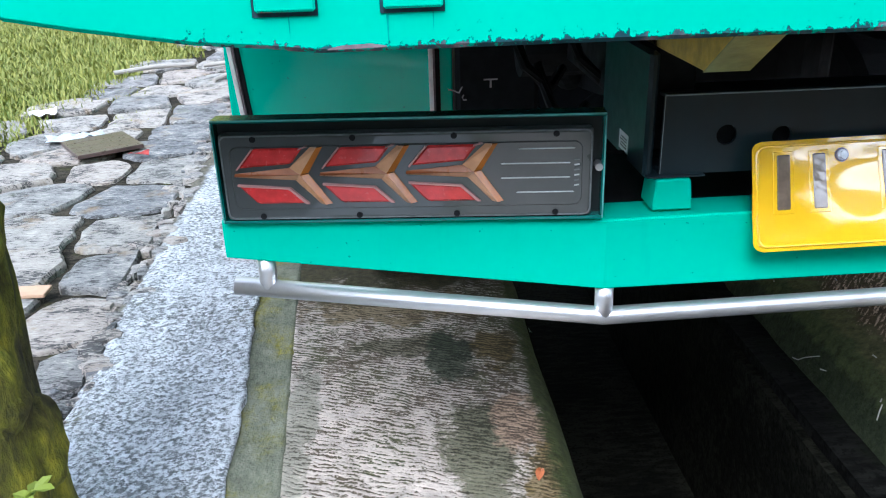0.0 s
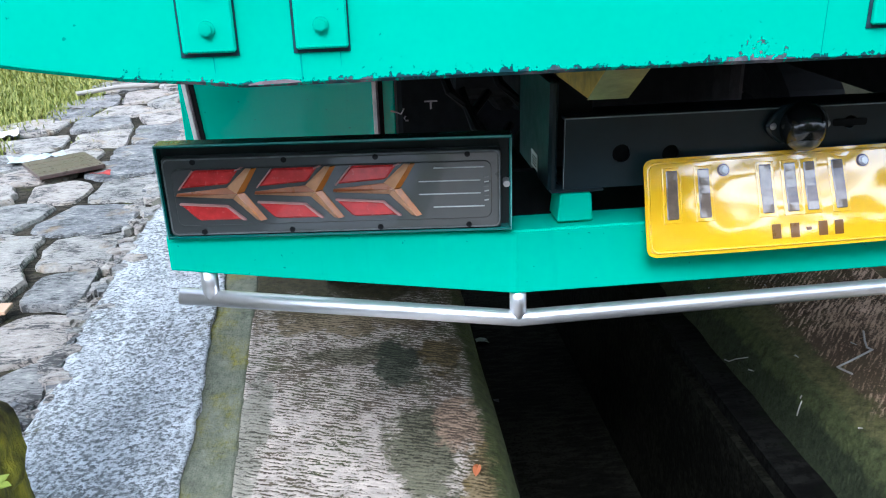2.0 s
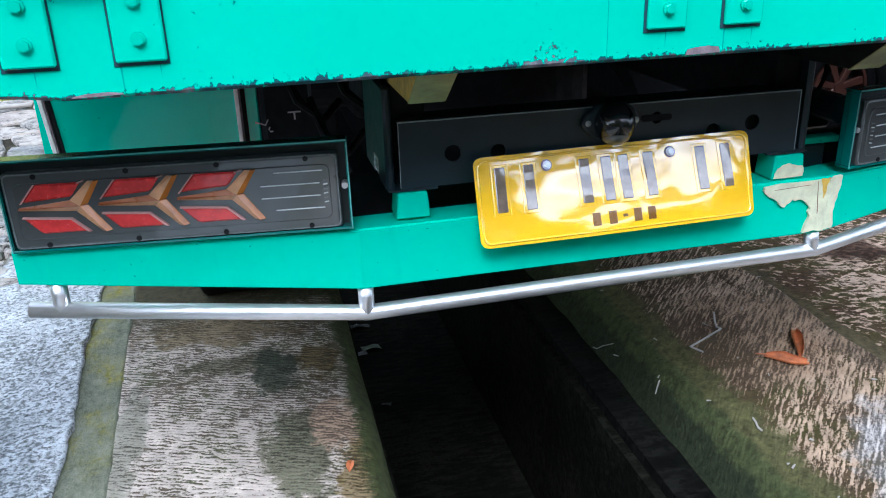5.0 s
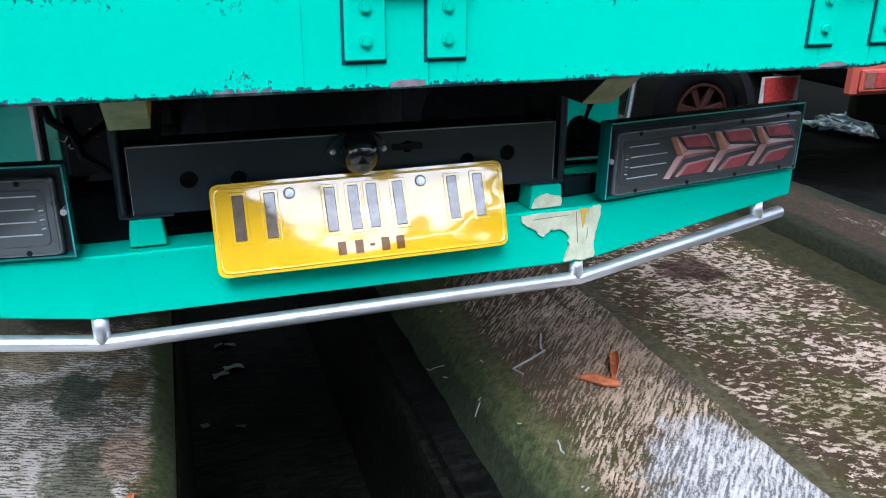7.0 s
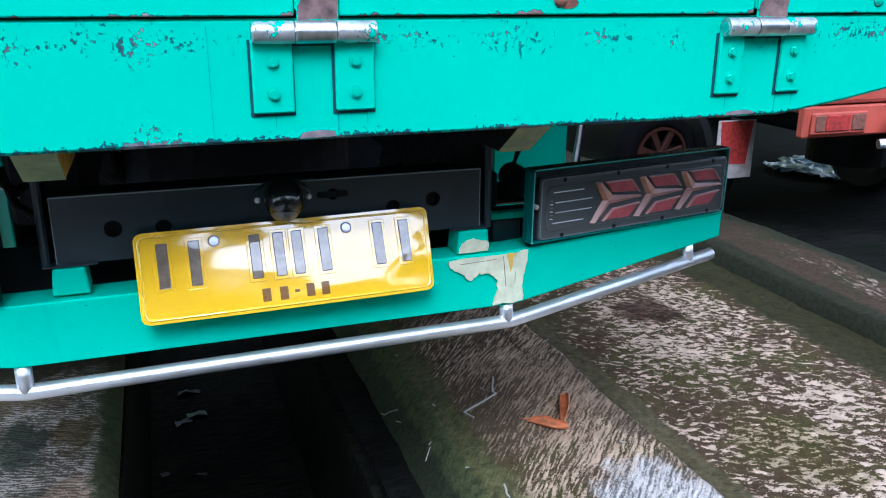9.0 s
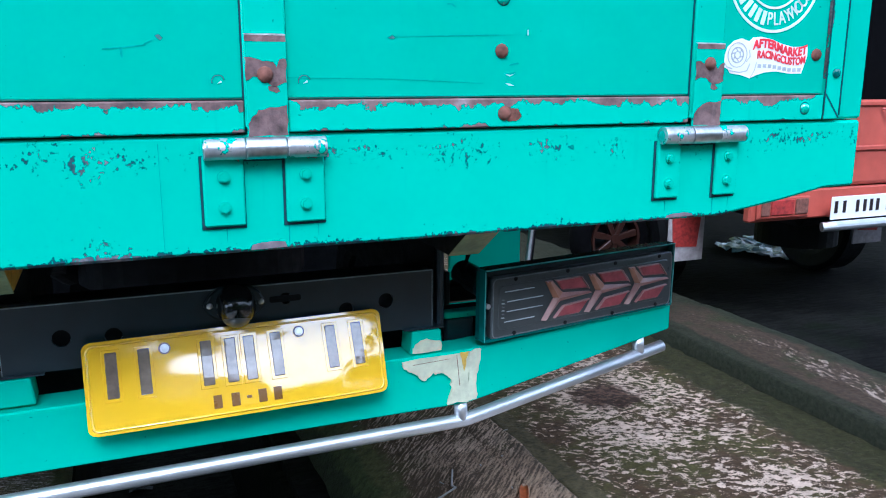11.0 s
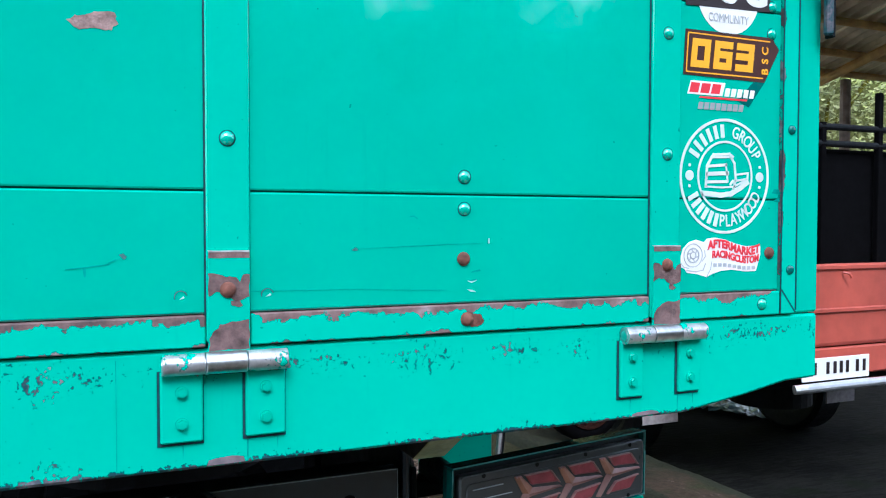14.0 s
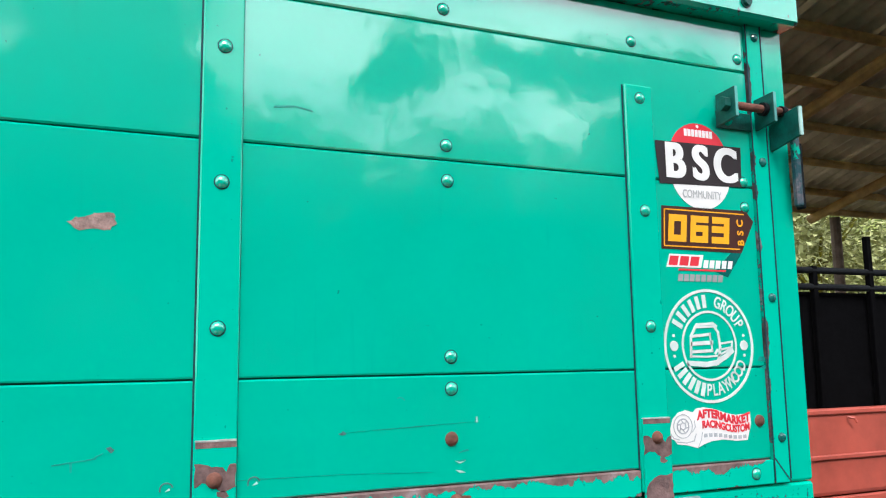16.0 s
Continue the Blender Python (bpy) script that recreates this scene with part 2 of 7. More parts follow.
M["latchgreen"] = plain("dirty_green_latch", (0.0, 0.085, 0.068), 0.45, vary=0.45, scale=50.0, bump=0.2)
M["flap_white"] = plain("dirty_white_flap", (0.34, 0.30, 0.30), 0.6, vary=0.3, scale=30.0)
M["s_red"] = plain("sticker_red", (0.7, 0.03, 0.05), 0.4, vary=0.08)
M["s_yellow"] = plain("sticker_yellow", (0.92, 0.42, 0.008), 0.4, vary=0.06)
M["bronze"] = plain("bronze_alloy", (0.034, 0.012, 0.008), 0.4, 0.3)
M["wood"] = plain("old_timber", (0.14, 0.10, 0.075), 0.8, vary=0.35, scale=12.0, bump=0.3)


def concrete(name, light, dark, moss, moss_at=0.55, lines=0.0, turn=0.0, grain=90.0, wet=0.0, blotch=3.0, slime=None, level=0.5, run=(0.3, 1.2, 1.0), spec=0.35):
    """Weathered concrete: pale scraped skin over dark pits, broom lines, moss in patches."""
    m, nt, b = nodes_of(name)
    fine = tex(nt, grain, 4.0, 0.6, stretch=run, turn=turn)
    groove = None
    if lines:
        wv = nt.nodes.new("ShaderNodeTexWave")
        tc, mp = nt.nodes.new("ShaderNodeTexCoord"), nt.nodes.new("ShaderNodeMapping")
        mp.inputs["Rotation"].default_value = (0, 0, radians(turn))
        nt.links.new(tc.outputs["Object"], mp.inputs[0])
        nt.links.new(mp.outputs[0], wv.inputs["Vector"])
        wv.bands_direction = "Y"
        wv.inputs["Scale"].default_value, wv.inputs["Distortion"].default_value = lines, 5.0
        wv.inputs["Detail"].default_value, wv.inputs["Detail Scale"].default_value = 4.0, 0.7
        groove = mathn(nt, "MULTIPLY", wv.outputs["Fac"], ramp(nt, tex(nt, 14.0, 4.0, 0.6), [(0.38, (0.1,) * 3), (0.6, (1, 1, 1))]))
    patch = tex(nt, blotch, 4.0, 0.6)
    skin = mathn(nt, "ADD", mathn(nt, "MULTIPLY", fine, 0.52), mathn(nt, "MULTIPLY", patch, 0.48))
    mid = tuple(0.35 * a + 0.65 * c for a, c in zip(light, dark))
    col = ramp(nt, skin, [(0.40, dark), (level - 0.02, mid), (level + 0.03, light), (level + 0.14, tuple(min(0.85, c * 1.2) for c in light))])
    speck = tex(nt, grain * 2.6, 2.0, 0.5)
    col = mixed(nt, ramp(nt, speck, [(0.36, (0.75,) * 3), (0.46, (0, 0, 0))]), col, tuple(c * 0.55 for c in dark))
    if groove is not None:
        col = mixed(nt, ramp(nt, groove, [(0.5, (0, 0, 0)), (0.85, (0.72,) * 3)]), col, tuple(c * 0.8 for c in dark))
        skin = mathn(nt, "SUBTRACT", skin, mathn(nt, "MULTIPLY", groove, 0.35))
    mossy = ramp(nt, tex(nt, blotch * 1.3, 5.0, 0.65, dist=0.4), [(moss_at, (0, 0, 0)), (moss_at + 0.13, (0.9,) * 3)])
    mcol = ramp(nt, tex(nt, 55.0), [(0.3, tuple(c * 0.5 for c in moss)), (0.7, tuple(c * 1.5 for c in moss))])
    col = mixed(nt, mossy, col, mcol)
    if slime:
        # dark slime that grows up from the water, in a ragged line
        x0, x1, tint = slime
        t = mathn(nt, "DIVIDE", mathn(nt, "SUBTRACT", axis_value(nt, 0), x0), x1 - x0)
        t = mathn(nt, "ADD", t, mathn(nt, "MULTIPLY", mathn(nt, "SUBTRACT", tex(nt, 7.0, 6.0, 0.7), 0.5), 1.7))
        scol = ramp(nt, tex(nt, 45.0), [(0.35, tuple(c * 0.4 for c in tint)), (0.7, tuple(c * 1.4 for c in tint))])
        col = mixed(nt, ramp(nt, t, [(0.25, (1, 1, 1)), (0.75, (0, 0, 0))]), col, scol)
    nt.links.new(col, b.inputs["Base Color"])
    nt.links.new(ramp(nt, patch, [(0.35, (0.85 - wet,) * 3), (0.65, (0.95 - wet * 0.5,) * 3)]), b.inputs["Roughness"])
    b.inputs["Specular IOR Level"].default_value = spec
    bumped(nt, b, skin, 0.7, 0.012)
    return m


def drawn(nt, scale, along=0.0, length=1.0, detail=3.0, rough=0.55):
    """Noise drawn out along a direction of the plan, in degrees."""
    tc, mp, nz = (nt.nodes.new("ShaderNode" + k) for k in ("TexCoord", "Mapping", "TexNoise"))
    mp.vector_type = "TEXTURE"
    mp.inputs["Rotation"].default_value, mp.inputs["Scale"].default_value = (0, 0, radians(along)), (length, 1, 1)
    nz.inputs["Scale"].default_value, nz.inputs["Detail"].default_value, nz.inputs["Roughness"].default_value = scale, detail, rough
    nt.links.new(tc.outputs["Object"], mp.inputs[0])
    nt.links.new(mp.outputs[0], nz.inputs["Vector"])
    return nz.outputs["Fac"]


def spot(nt, x, y, rx, ry, ragged=0.9):
    """1 inside a ragged oval of the plan, 0 outside."""
    dx = mathn(nt, "DIVIDE", mathn(nt, "SUBTRACT", axis_value(nt, 0), x), rx)
    dy = mathn(nt, "DIVIDE", mathn(nt, "SUBTRACT", axis_value(nt, 1), y), ry)
    d = mathn(nt, "ADD", mathn(nt, "MULTIPLY", dx, dx), mathn(nt, "MULTIPLY", dy, dy))
    d = mathn(nt, "ADD", d, mathn(nt, "MULTIPLY", mathn(nt, "SUBTRACT", tex(nt, 14.0, 5.0, 0.7), 0.5), ragged * 4.6))
    return ramp(nt, d, [(0.55, (1, 1, 1)), (1.0, (0, 0, 0))])


def flaked(name, pale, under, moss, grain, along, length, cut=0.5, zones=(), cover=(), stains=(), mossy=0.55, soft=0.035, spec=0.2, relief=0.008, groove=None, detail=6.0, sharp=0.68, patchy=0.38):
    """Scraped concrete: crisp pale flakes of cement skin over dark, mossy ground.
    zones: (axis, from, to, tint, ragged) tints that set in raggedly along an axis; cover: (axis, from, to, more
    flakes); stains: (x, y, rx, ry, tint, share)."""
    m, nt, b = nodes_of(name)
    level = drawn(nt, grain, along, length, detail, sharp)
    level = mathn(nt, "ADD", level, mathn(nt, "MULTIPLY", mathn(nt, "SUBTRACT", tex(nt, 4.5, 4.0, 0.6), 0.5), patchy))
    level = mathn(nt, "ADD", level, mathn(nt, "MULTIPLY", mathn(nt, "SUBTRACT", tex(nt, 190.0, 2.0, 0.5), 0.5), 0.34))
    if groove:
        wv, tc, mp = (nt.nodes.new("ShaderNode" + k) for k in ("TexWave", "TexCoord", "Mapping"))
        mp.inputs["Rotation"].default_value = (0, 0, radians(-along))
        nt.links.new(tc.outputs["Object"], mp.inputs[0])
        nt.links.new(mp.outputs[0], wv.inputs["Vector"])
        wv.bands_direction = "Y"
        wv.inputs["Scale"].default_value, wv.inputs["Distortion"].default_value = groove[0], groove[2]
        wv.inputs["Detail"].default_value, wv.inputs["Detail Scale"].default_value = 3.0, 0.8
        level = mathn(nt, "ADD", level, mathn(nt, "MULTIPLY", mathn(nt, "SUBTRACT", wv.outputs["Fac"], 0.5), groove[1]))
    for axis, a, z, more in cover:
        t = mathn(nt, "DIVIDE", mathn(nt, "SUBTRACT", axis_value(nt, axis), a), z - a)
        t = mathn(nt, "MINIMUM", mathn(nt, "MAXIMUM", t, 0.0), 1.0)
        level = mathn(nt, "ADD", level, mathn(nt, "MULTIPLY", t, more))
    skin = ramp(nt, level, [(cut - soft, (0, 0, 0)), (cut + soft, (1, 1, 1))])
    dark = ramp(nt, tex(nt, 60.0, 4.0, 0.7), [(0.3, tuple(c * 0.45 for c in under)), (0.7, tuple(c * 1.5 for c in under))])
    green = ramp(nt, tex(nt, 70.0, 4.0, 0.7), [(0.3, tuple(c * 0.5 for c in moss)), (0.72, tuple(c * 1.7 for c in moss))])
    dark = mixed(nt, ramp(nt, tex(nt, 6.0, 5.0, 0.65), [(mossy - 0.06, (0, 0, 0)), (mossy + 0.08, (1, 1, 1))]), dark, green)
    light = ramp(nt, tex(nt, 22.0, 5.0, 0.7), [(0.3, tuple(c * 0.66 for c in pale)), (0.55, pale), (0.72, tuple(min(0.85, c * 1.2) for c in pale))])
    col = mixed(nt, skin, dark, light)
    for x, y, rx, ry, tint, share, *torn in stains:
        f = mathn(nt, "MULTIPLY", spot(nt, x, y, rx, ry, *torn), share)
        tone = ramp(nt, level, [(cut - 0.09, tuple(c * 0.28 for c in tint)), (cut - 0.02, tuple(c * 0.7 for c in tint)), (cut + 0.05, tint), (cut + 0.15, tuple(min(0.85, c * 1.25) for c in tint))])
        col = mixed(nt, f, col, tone)
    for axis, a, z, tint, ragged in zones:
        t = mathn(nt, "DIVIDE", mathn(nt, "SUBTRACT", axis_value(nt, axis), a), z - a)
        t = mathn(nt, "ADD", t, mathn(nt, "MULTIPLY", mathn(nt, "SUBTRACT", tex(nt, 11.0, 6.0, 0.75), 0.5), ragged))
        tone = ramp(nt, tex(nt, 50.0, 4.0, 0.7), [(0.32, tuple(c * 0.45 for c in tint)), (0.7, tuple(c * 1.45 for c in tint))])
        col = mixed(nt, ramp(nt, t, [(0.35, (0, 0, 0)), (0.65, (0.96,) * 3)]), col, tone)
    nt.links.new(col, b.inputs["Base Color"])
    nt.links.new(ramp(nt, skin, [(0.0, (0.72,) * 3), (1.0, (0.9,) * 3)]), b.inputs["Roughness"])
    b.inputs["Specular IOR Level"].default_value = spec
    bumped(nt, b, mathn(nt, "ADD", mathn(nt, "MULTIPLY", skin, 0.3), level), 0.6, relief)
    return m


M["bank"] = flaked("broomed_concrete", (0.57, 0.495, 0.43), (0.105, 0.082, 0.056), (0.075, 0.075, 0.038), 150.0, -20.0, 5.0, 0.505, mossy=0.53, soft=0.035, groove=(30.0, 0.12, 8.0), detail=6.0, sharp=0.74,
                   cover=[(1, 0.85, 0.45, 0.07), (0, -0.62, -0.45, -0.06)],
                   stains=[(-0.70, 1.17, 0.26, 0.10, (0.20, 0.15, 0.075), 0.85), (-0.66, 0.975, 0.15, 0.055, (0.095, 0.09, 0.045), 0.75), (-0.575, 0.92, 0.06, 0.13, (0.055, 0.068, 0.04), 0.9),
                           (-0.90, 0.68, 0.045, 0.24, (0.20, 0.20, 0.15), 0.7), (-0.545, 0.56, 0.085, 0.20, (0.125, 0.122, 0.075), 0.92),
                           (-0.47, 0.95, 0.055, 0.12, (0.145, 0.105, 0.035), 0.92), (-0.455, 0.64, 0.06, 0.12, (0.39, 0.275, 0.19), 0.95), (-0.43, 0.46, 0.05, 0.13, (0.17, 0.12, 0.04), 0.85)],
                   zones=[(0, -0.455, -0.380, (0.046, 0.058, 0.018), 1.7), (1, 1.05, 1.5, (0.05, 0.045, 0.02), 1.4)])
M["bank_r"] = flaked("broomed_concrete_mossy", (0.50, 0.365, 0.255), (0.070, 0.047, 0.024), (0.055, 0.050, 0.016), 120.0, 47.0, 9.0, 0.505, mossy=0.55, soft=0.05, groove=(29.0, 0.085, 7.0), detail=6.0,
                     cover=[(1, 0.45, 1.3, -0.04), (0, 0.62, 0.46, -0.07)],
                     stains=[(0.83, 0.75, 0.07, 0.34, (0.17, 0.125, 0.085), 0.8), (0.64, 0.78, 0.24, 0.27, (0.31, 0.212, 0.135), 0.75, 0.5), (0.72, 0.08, 0.215, 0.37, (0.52, 0.49, 0.465), 0.95, 0.4)],
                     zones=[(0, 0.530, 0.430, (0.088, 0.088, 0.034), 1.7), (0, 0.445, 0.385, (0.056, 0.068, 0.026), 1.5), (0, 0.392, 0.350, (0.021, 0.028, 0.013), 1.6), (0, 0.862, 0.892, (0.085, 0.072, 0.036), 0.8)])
M["slab_r"] = flaked("rough_concrete", (0.54, 0.405, 0.31), (0.058, 0.036, 0.019), (0.050, 0.043, 0.014), 62.0, -24.0, 1.7, 0.545, mossy=0.515, soft=0.035, detail=3.4, sharp=0.56, patchy=0.44,
                     cover=[(0, 1.30, 1.0, -0.07), (0, 1.60, 1.85, -0.10)],
                     stains=[(1.41, 1.37, 0.16, 0.115, (0.085, 0.048, 0.032), 0.95, 0.6), (1.25, 0.45, 0.16, 0.22, (0.13, 0.11, 0.02), 0.45)],
                     zones=[(0, 1.035, 0.985, (0.085, 0.072, 0.036), 0.9), (0, 1.70, 1.86, (0.030, 0.029, 0.011), 1.2)])
M["apron"] = flaked("pale_concrete", (0.61, 0.64, 0.665), (0.17, 0.18, 0.18), (0.13, 0.13, 0.10), 95.0, 12.0, 1.2, 0.475, mossy=0.62, soft=0.08, relief=0.014, detail=4.0, sharp=0.62, patchy=0.26, zones=[(0, -1.375, -1.44, (0.13, 0.12, 0.09), 1.4)])
M["fillet"] = flaked("mossy_mortar", (0.215, 0.225, 0.165), (0.115, 0.125, 0.085), (0.19, 0.175, 0.025), 30.0, 90.0, 2.2, 0.50, mossy=0.53, soft=0.14, relief=0.006)
M["kerb"] = flaked("mossy_kerb_concrete", (0.34, 0.265, 0.21), (0.050, 0.034, 0.022), (0.026, 0.028, 0.011), 62.0, 84.0, 2.6, 0.86, mossy=0.57, soft=0.04, cover=[(0, 2.09, 2.17, 0.29), (0, 2.27, 2.34, -0.29), (1, 1.1, 1.9, -0.12)],
                   zones=[(0, 2.075, 2.02, (0.023, 0.025, 0.014), 0.9), (0, 2.26, 2.37, (0.024, 0.027, 0.015), 1.3), (1, 1.65, 2.4, (0.024, 0.026, 0.015), 1.0)])
# Mossy drain concrete; the channel's deep shade is mixed into its colour.
M["channel"] = concrete("shaded_wet_drain", (0.015, 0.015, 0.011), (0.0045, 0.0048, 0.0036), (0.013, 0.017, 0.007), 0.62, 0.0, 0.0, 40.0, spec=0.04)
M["joint"] = concrete("dark_joint_earth", (0.055, 0.048, 0.036), (0.010, 0.009, 0.007), (0.075, 0.08, 0.02), 0.58, 0.0, 0.0, 60.0, spec=0.08)
# The shade over the ground is put into this near-black colour.
M["earth"] = concrete("shaded_earth", (0.0085, 0.0085, 0.0072), (0.0014, 0.0014, 0.0012), (0.004, 0.006, 0.0025), 0.55, 0.0, 0.0, 30.0, spec=0.08)


def stone_material():
    m, nt, b = nodes_of("grey_rubble_stone")
    info, geo = nt.nodes.new("ShaderNodeObjectInfo"), nt.nodes.new("ShaderNodeNewGeometry")
    pick = mathn(nt, "FRACT", mathn(nt, "ADD", info.outputs["Random"], geo.outputs["Random Per Island"]))
    tone = ramp(nt, pick, [(0.0, (0.18, 0.19, 0.205)), (0.28, (0.32, 0.31, 0.29)), (0.55, (0.43, 0.40, 0.365)), (0.8, (0.40, 0.35, 0.31)), (1.0, (0.23, 0.235, 0.245))])
    fine = tex(nt, 62.0, 6.0, 0.75, stretch=(0.5, 1.6, 1), dist=0.9)
    broad = tex(nt, 9.0, 4.0, 0.6)
    level = mathn(nt, "ADD", fine, mathn(nt, "MULTIPLY", mathn(nt, "SUBTRACT", broad, 0.5), 0.6))
    col = mixed(nt, ramp(nt, level, [(0.41, (0.95,) * 3), (0.48, (0.0,) * 3)]), tone, (0.06, 0.06, 0.06))
    col = mixed(nt, ramp(nt, level, [(0.55, (0.0,) * 3), (0.66, (0.75,) * 3)]), col, (0.56, 0.53, 0.48))
    rusty = ramp(nt, tex(nt, 7.0, 5.0, 0.65), [(0.56, (0, 0, 0)), (0.68, (0.5,) * 3)])
    col = mixed(nt, rusty, col, (0.36, 0.25, 0.13))
    nt.links.new(mixed(nt, ramp(nt, tex(nt, 5.0, 5.0, 0.7), [(0.62, (0, 0, 0)), (0.72, (0.6,) * 3)]), col, (0.12, 0.14, 0.07)), b.inputs["Base Color"])
    b.inputs["Roughness"].default_value = 0.85
    bumped(nt, b, level, 0.8, 0.014)
    return m


M["stone"] = stone_material()


def bark_material():
    m, nt, b = nodes_of("mossy_bark")
    n = tex(nt, 22.0, 6.0, 0.7, stretch=(1.3, 1.3, 0.5))
    patch = ramp(nt, tex(nt, 5.0, 4.0, 0.6), [(0.36, (0, 0, 0)), (0.52, (0.9,) * 3)])
    moss = ramp(nt, n, [(0.34, (0.045, 0.045, 0.006)), (0.50, (0.17, 0.17, 0.010)), (0.64, (0.36, 0.33, 0.018))])
    wood = ramp(nt, n, [(0.36, (0.022, 0.018, 0.009)), (0.52, (0.07, 0.062, 0.018)), (0.66, (0.16, 0.14, 0.03))])
    nt.links.new(mixed(nt, patch, wood, moss), b.inputs["Base Color"])
    b.inputs["Roughness"].default_value = 0.95
    bumped(nt, b, n, 0.9, 0.02)
    return m


M["bark"] = bark_material()


def leafy(name, lo, hi):
    m, nt, b = nodes_of(name)
    g = nt.nodes.new("ShaderNodeNewGeometry")
    nt.links.new(ramp(nt, g.outputs["Random Per Island"], [(0.0, lo), (1.0, hi)]), b.inputs["Base Color"])
    b.inputs["Roughness"].default_value = 0.6
    return m


M["grass"] = leafy("grass_blades", (0.10, 0.145, 0.018), (0.33, 0.33, 0.075))
M["turf"] = concrete("mossy_turf", (0.20, 0.22, 0.05), (0.07, 0.09, 0.02), (0.16, 0.2, 0.03), 0.5, 0.0, 0.0, 40.0, spec=0.05)
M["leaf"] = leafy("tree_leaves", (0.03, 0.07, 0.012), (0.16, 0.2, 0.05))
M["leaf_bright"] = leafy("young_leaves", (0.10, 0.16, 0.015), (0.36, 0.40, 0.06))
# Shaded and sunlit foliage: the light is put into the two leaf colours.
M["leaf_far"] = leafy("shaded_leaves", (0.05, 0.09, 0.02), (0.22, 0.27, 0.09))
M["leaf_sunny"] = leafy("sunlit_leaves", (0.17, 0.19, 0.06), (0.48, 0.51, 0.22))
M["yard"] = concrete("pale_bounce_ground", (0.42, 0.36, 0.27), (0.26, 0.21, 0.15), (0.2, 0.22, 0.08), 0.6, 0.0, 0.0, 12.0, blotch=1.0)
M["wood_pale"] = plain("pale_timber", (0.5, 0.33, 0.22), 0.8)
M["scrap_pale"] = plain("dirty_pale_plastic", (0.075, 0.085, 0.085), 0.6, vary=0.5, scale=60.0)
M["scrap_green"] = plain("dirty_green_plastic", (0.030, 0.070, 0.020), 0.6, vary=0.5, scale=60.0)
M["scrap"] = plain("soaked_plastic", (0.014, 0.018, 0.017), 0.7, vary=0.4, scale=30.0)
M["wrapper"] = plain("pale_blue_wrapper", (0.40, 0.47, 0.52), 0.4, vary=0.35, scale=22.0)
M["wood_dark"] = plain("wet_brown_board", (0.070, 0.046, 0.040), 0.3, vary=0.3, scale=18.0, bump=0.2)
M["bamboo"] = plain("old_bamboo", (0.52, 0.33, 0.12), 0.6, vary=0.3, scale=6.0)
M["tin"] = plain("weathered_tin", (0.60, 0.54, 0.40), 0.45, 0.25, vary=0.35, scale=3.0)
# Undergrowth likewise in a shaded and a sunlit colour.
M["slope"] = concrete("shaded_undergrowth", (0.06, 0.075, 0.025), (0.012, 0.018, 0.006), (0.03, 0.05, 0.012), 0.5, 0.0, 0.0, 6.0, blotch=0.7, spec=0.05)
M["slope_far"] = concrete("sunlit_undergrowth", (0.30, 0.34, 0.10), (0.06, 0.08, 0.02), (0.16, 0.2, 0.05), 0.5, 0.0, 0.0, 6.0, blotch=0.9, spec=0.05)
M["dry_leaf"] = plain("dry_leaf", (0.42, 0.125, 0.04), 0.5, vary=0.45, scale=40.0)
M["twig"] = plain("bleached_twig", (0.36, 0.34, 0.31), 0.8)


# ---- mesh helpers ----
def mesh_of(bm, name):
    me = bpy.data.meshes.new(name)
    bm.to_mesh(me)
    bm.free()
    return me


def part(name, bm, material, parent=None, label="", smooth=False):
    me = mesh_of(bm, name)
    me.materials.append(M[material] if isinstance(material, str) else material)
    if smooth:
        me.polygons.foreach_set("use_smooth", [True] * len(me.polygons))
    ob = new(name, me)
    if parent:
        ob.parent = parent
        ob.matrix_parent_inverse = parent.matrix_basis.inverted()
    if label:
        ob["label"] = label
    return ob


def thing(name, at, label, category, group="", kind=""):
    e = new(name)
    e.empty_display_size = 0.05
    e.matrix_basis = Matrix.Translation(at)
    return tagged(e, label, category, group, kind)


def put_box(bm, a, b, bevel=0.0, m=None, segments=1):
    """A box between corners a and b, with bevelled edges."""
    a, b = Vector(a), Vector(b)
    one = bmesh.new()
    bmesh.ops.create_cube(one, size=1.0, matrix=Matrix.Translation((a + b) / 2) @ Matrix.Diagonal((*(b - a), 1)))
    if bevel:
        bmesh.ops.bevel(one, geom=one.edges[:], offset=bevel, segments=segments, affect="EDGES", profile=0.5)
    add_bm(bm, one, m)
    return bm


def add_bm(bm, one, m=None):
    if m is not None:
        bmesh.ops.transform(one, matrix=m, verts=one.verts)
    me = mesh_of(one, "tmp")
    bm.from_mesh(me)
    bpy.data.meshes.remove(me)


def box(a, b, bevel=0.0, m=None, segments=1):
    return put_box(bmesh.new(), a, b, bevel, m, segments)


def put_rod(bm, p, q, r, n=16, r2=None, caps=True):
    p, q = Vector(p), Vector(q)
    mtx = Matrix.Translation((p + q) / 2) @ (q - p).to_track_quat("Z", "Y").to_matrix().to_4x4()
    bmesh.ops.create_cone(bm, cap_ends=caps, segments=n, radius1=r, radius2=r if r2 is None else r2, depth=(q - p).length, matrix=mtx)
    return bm


def rod(p, q, r, n=16, r2=None):
    return put_rod(bmesh.new(), p, q, r, n, r2)


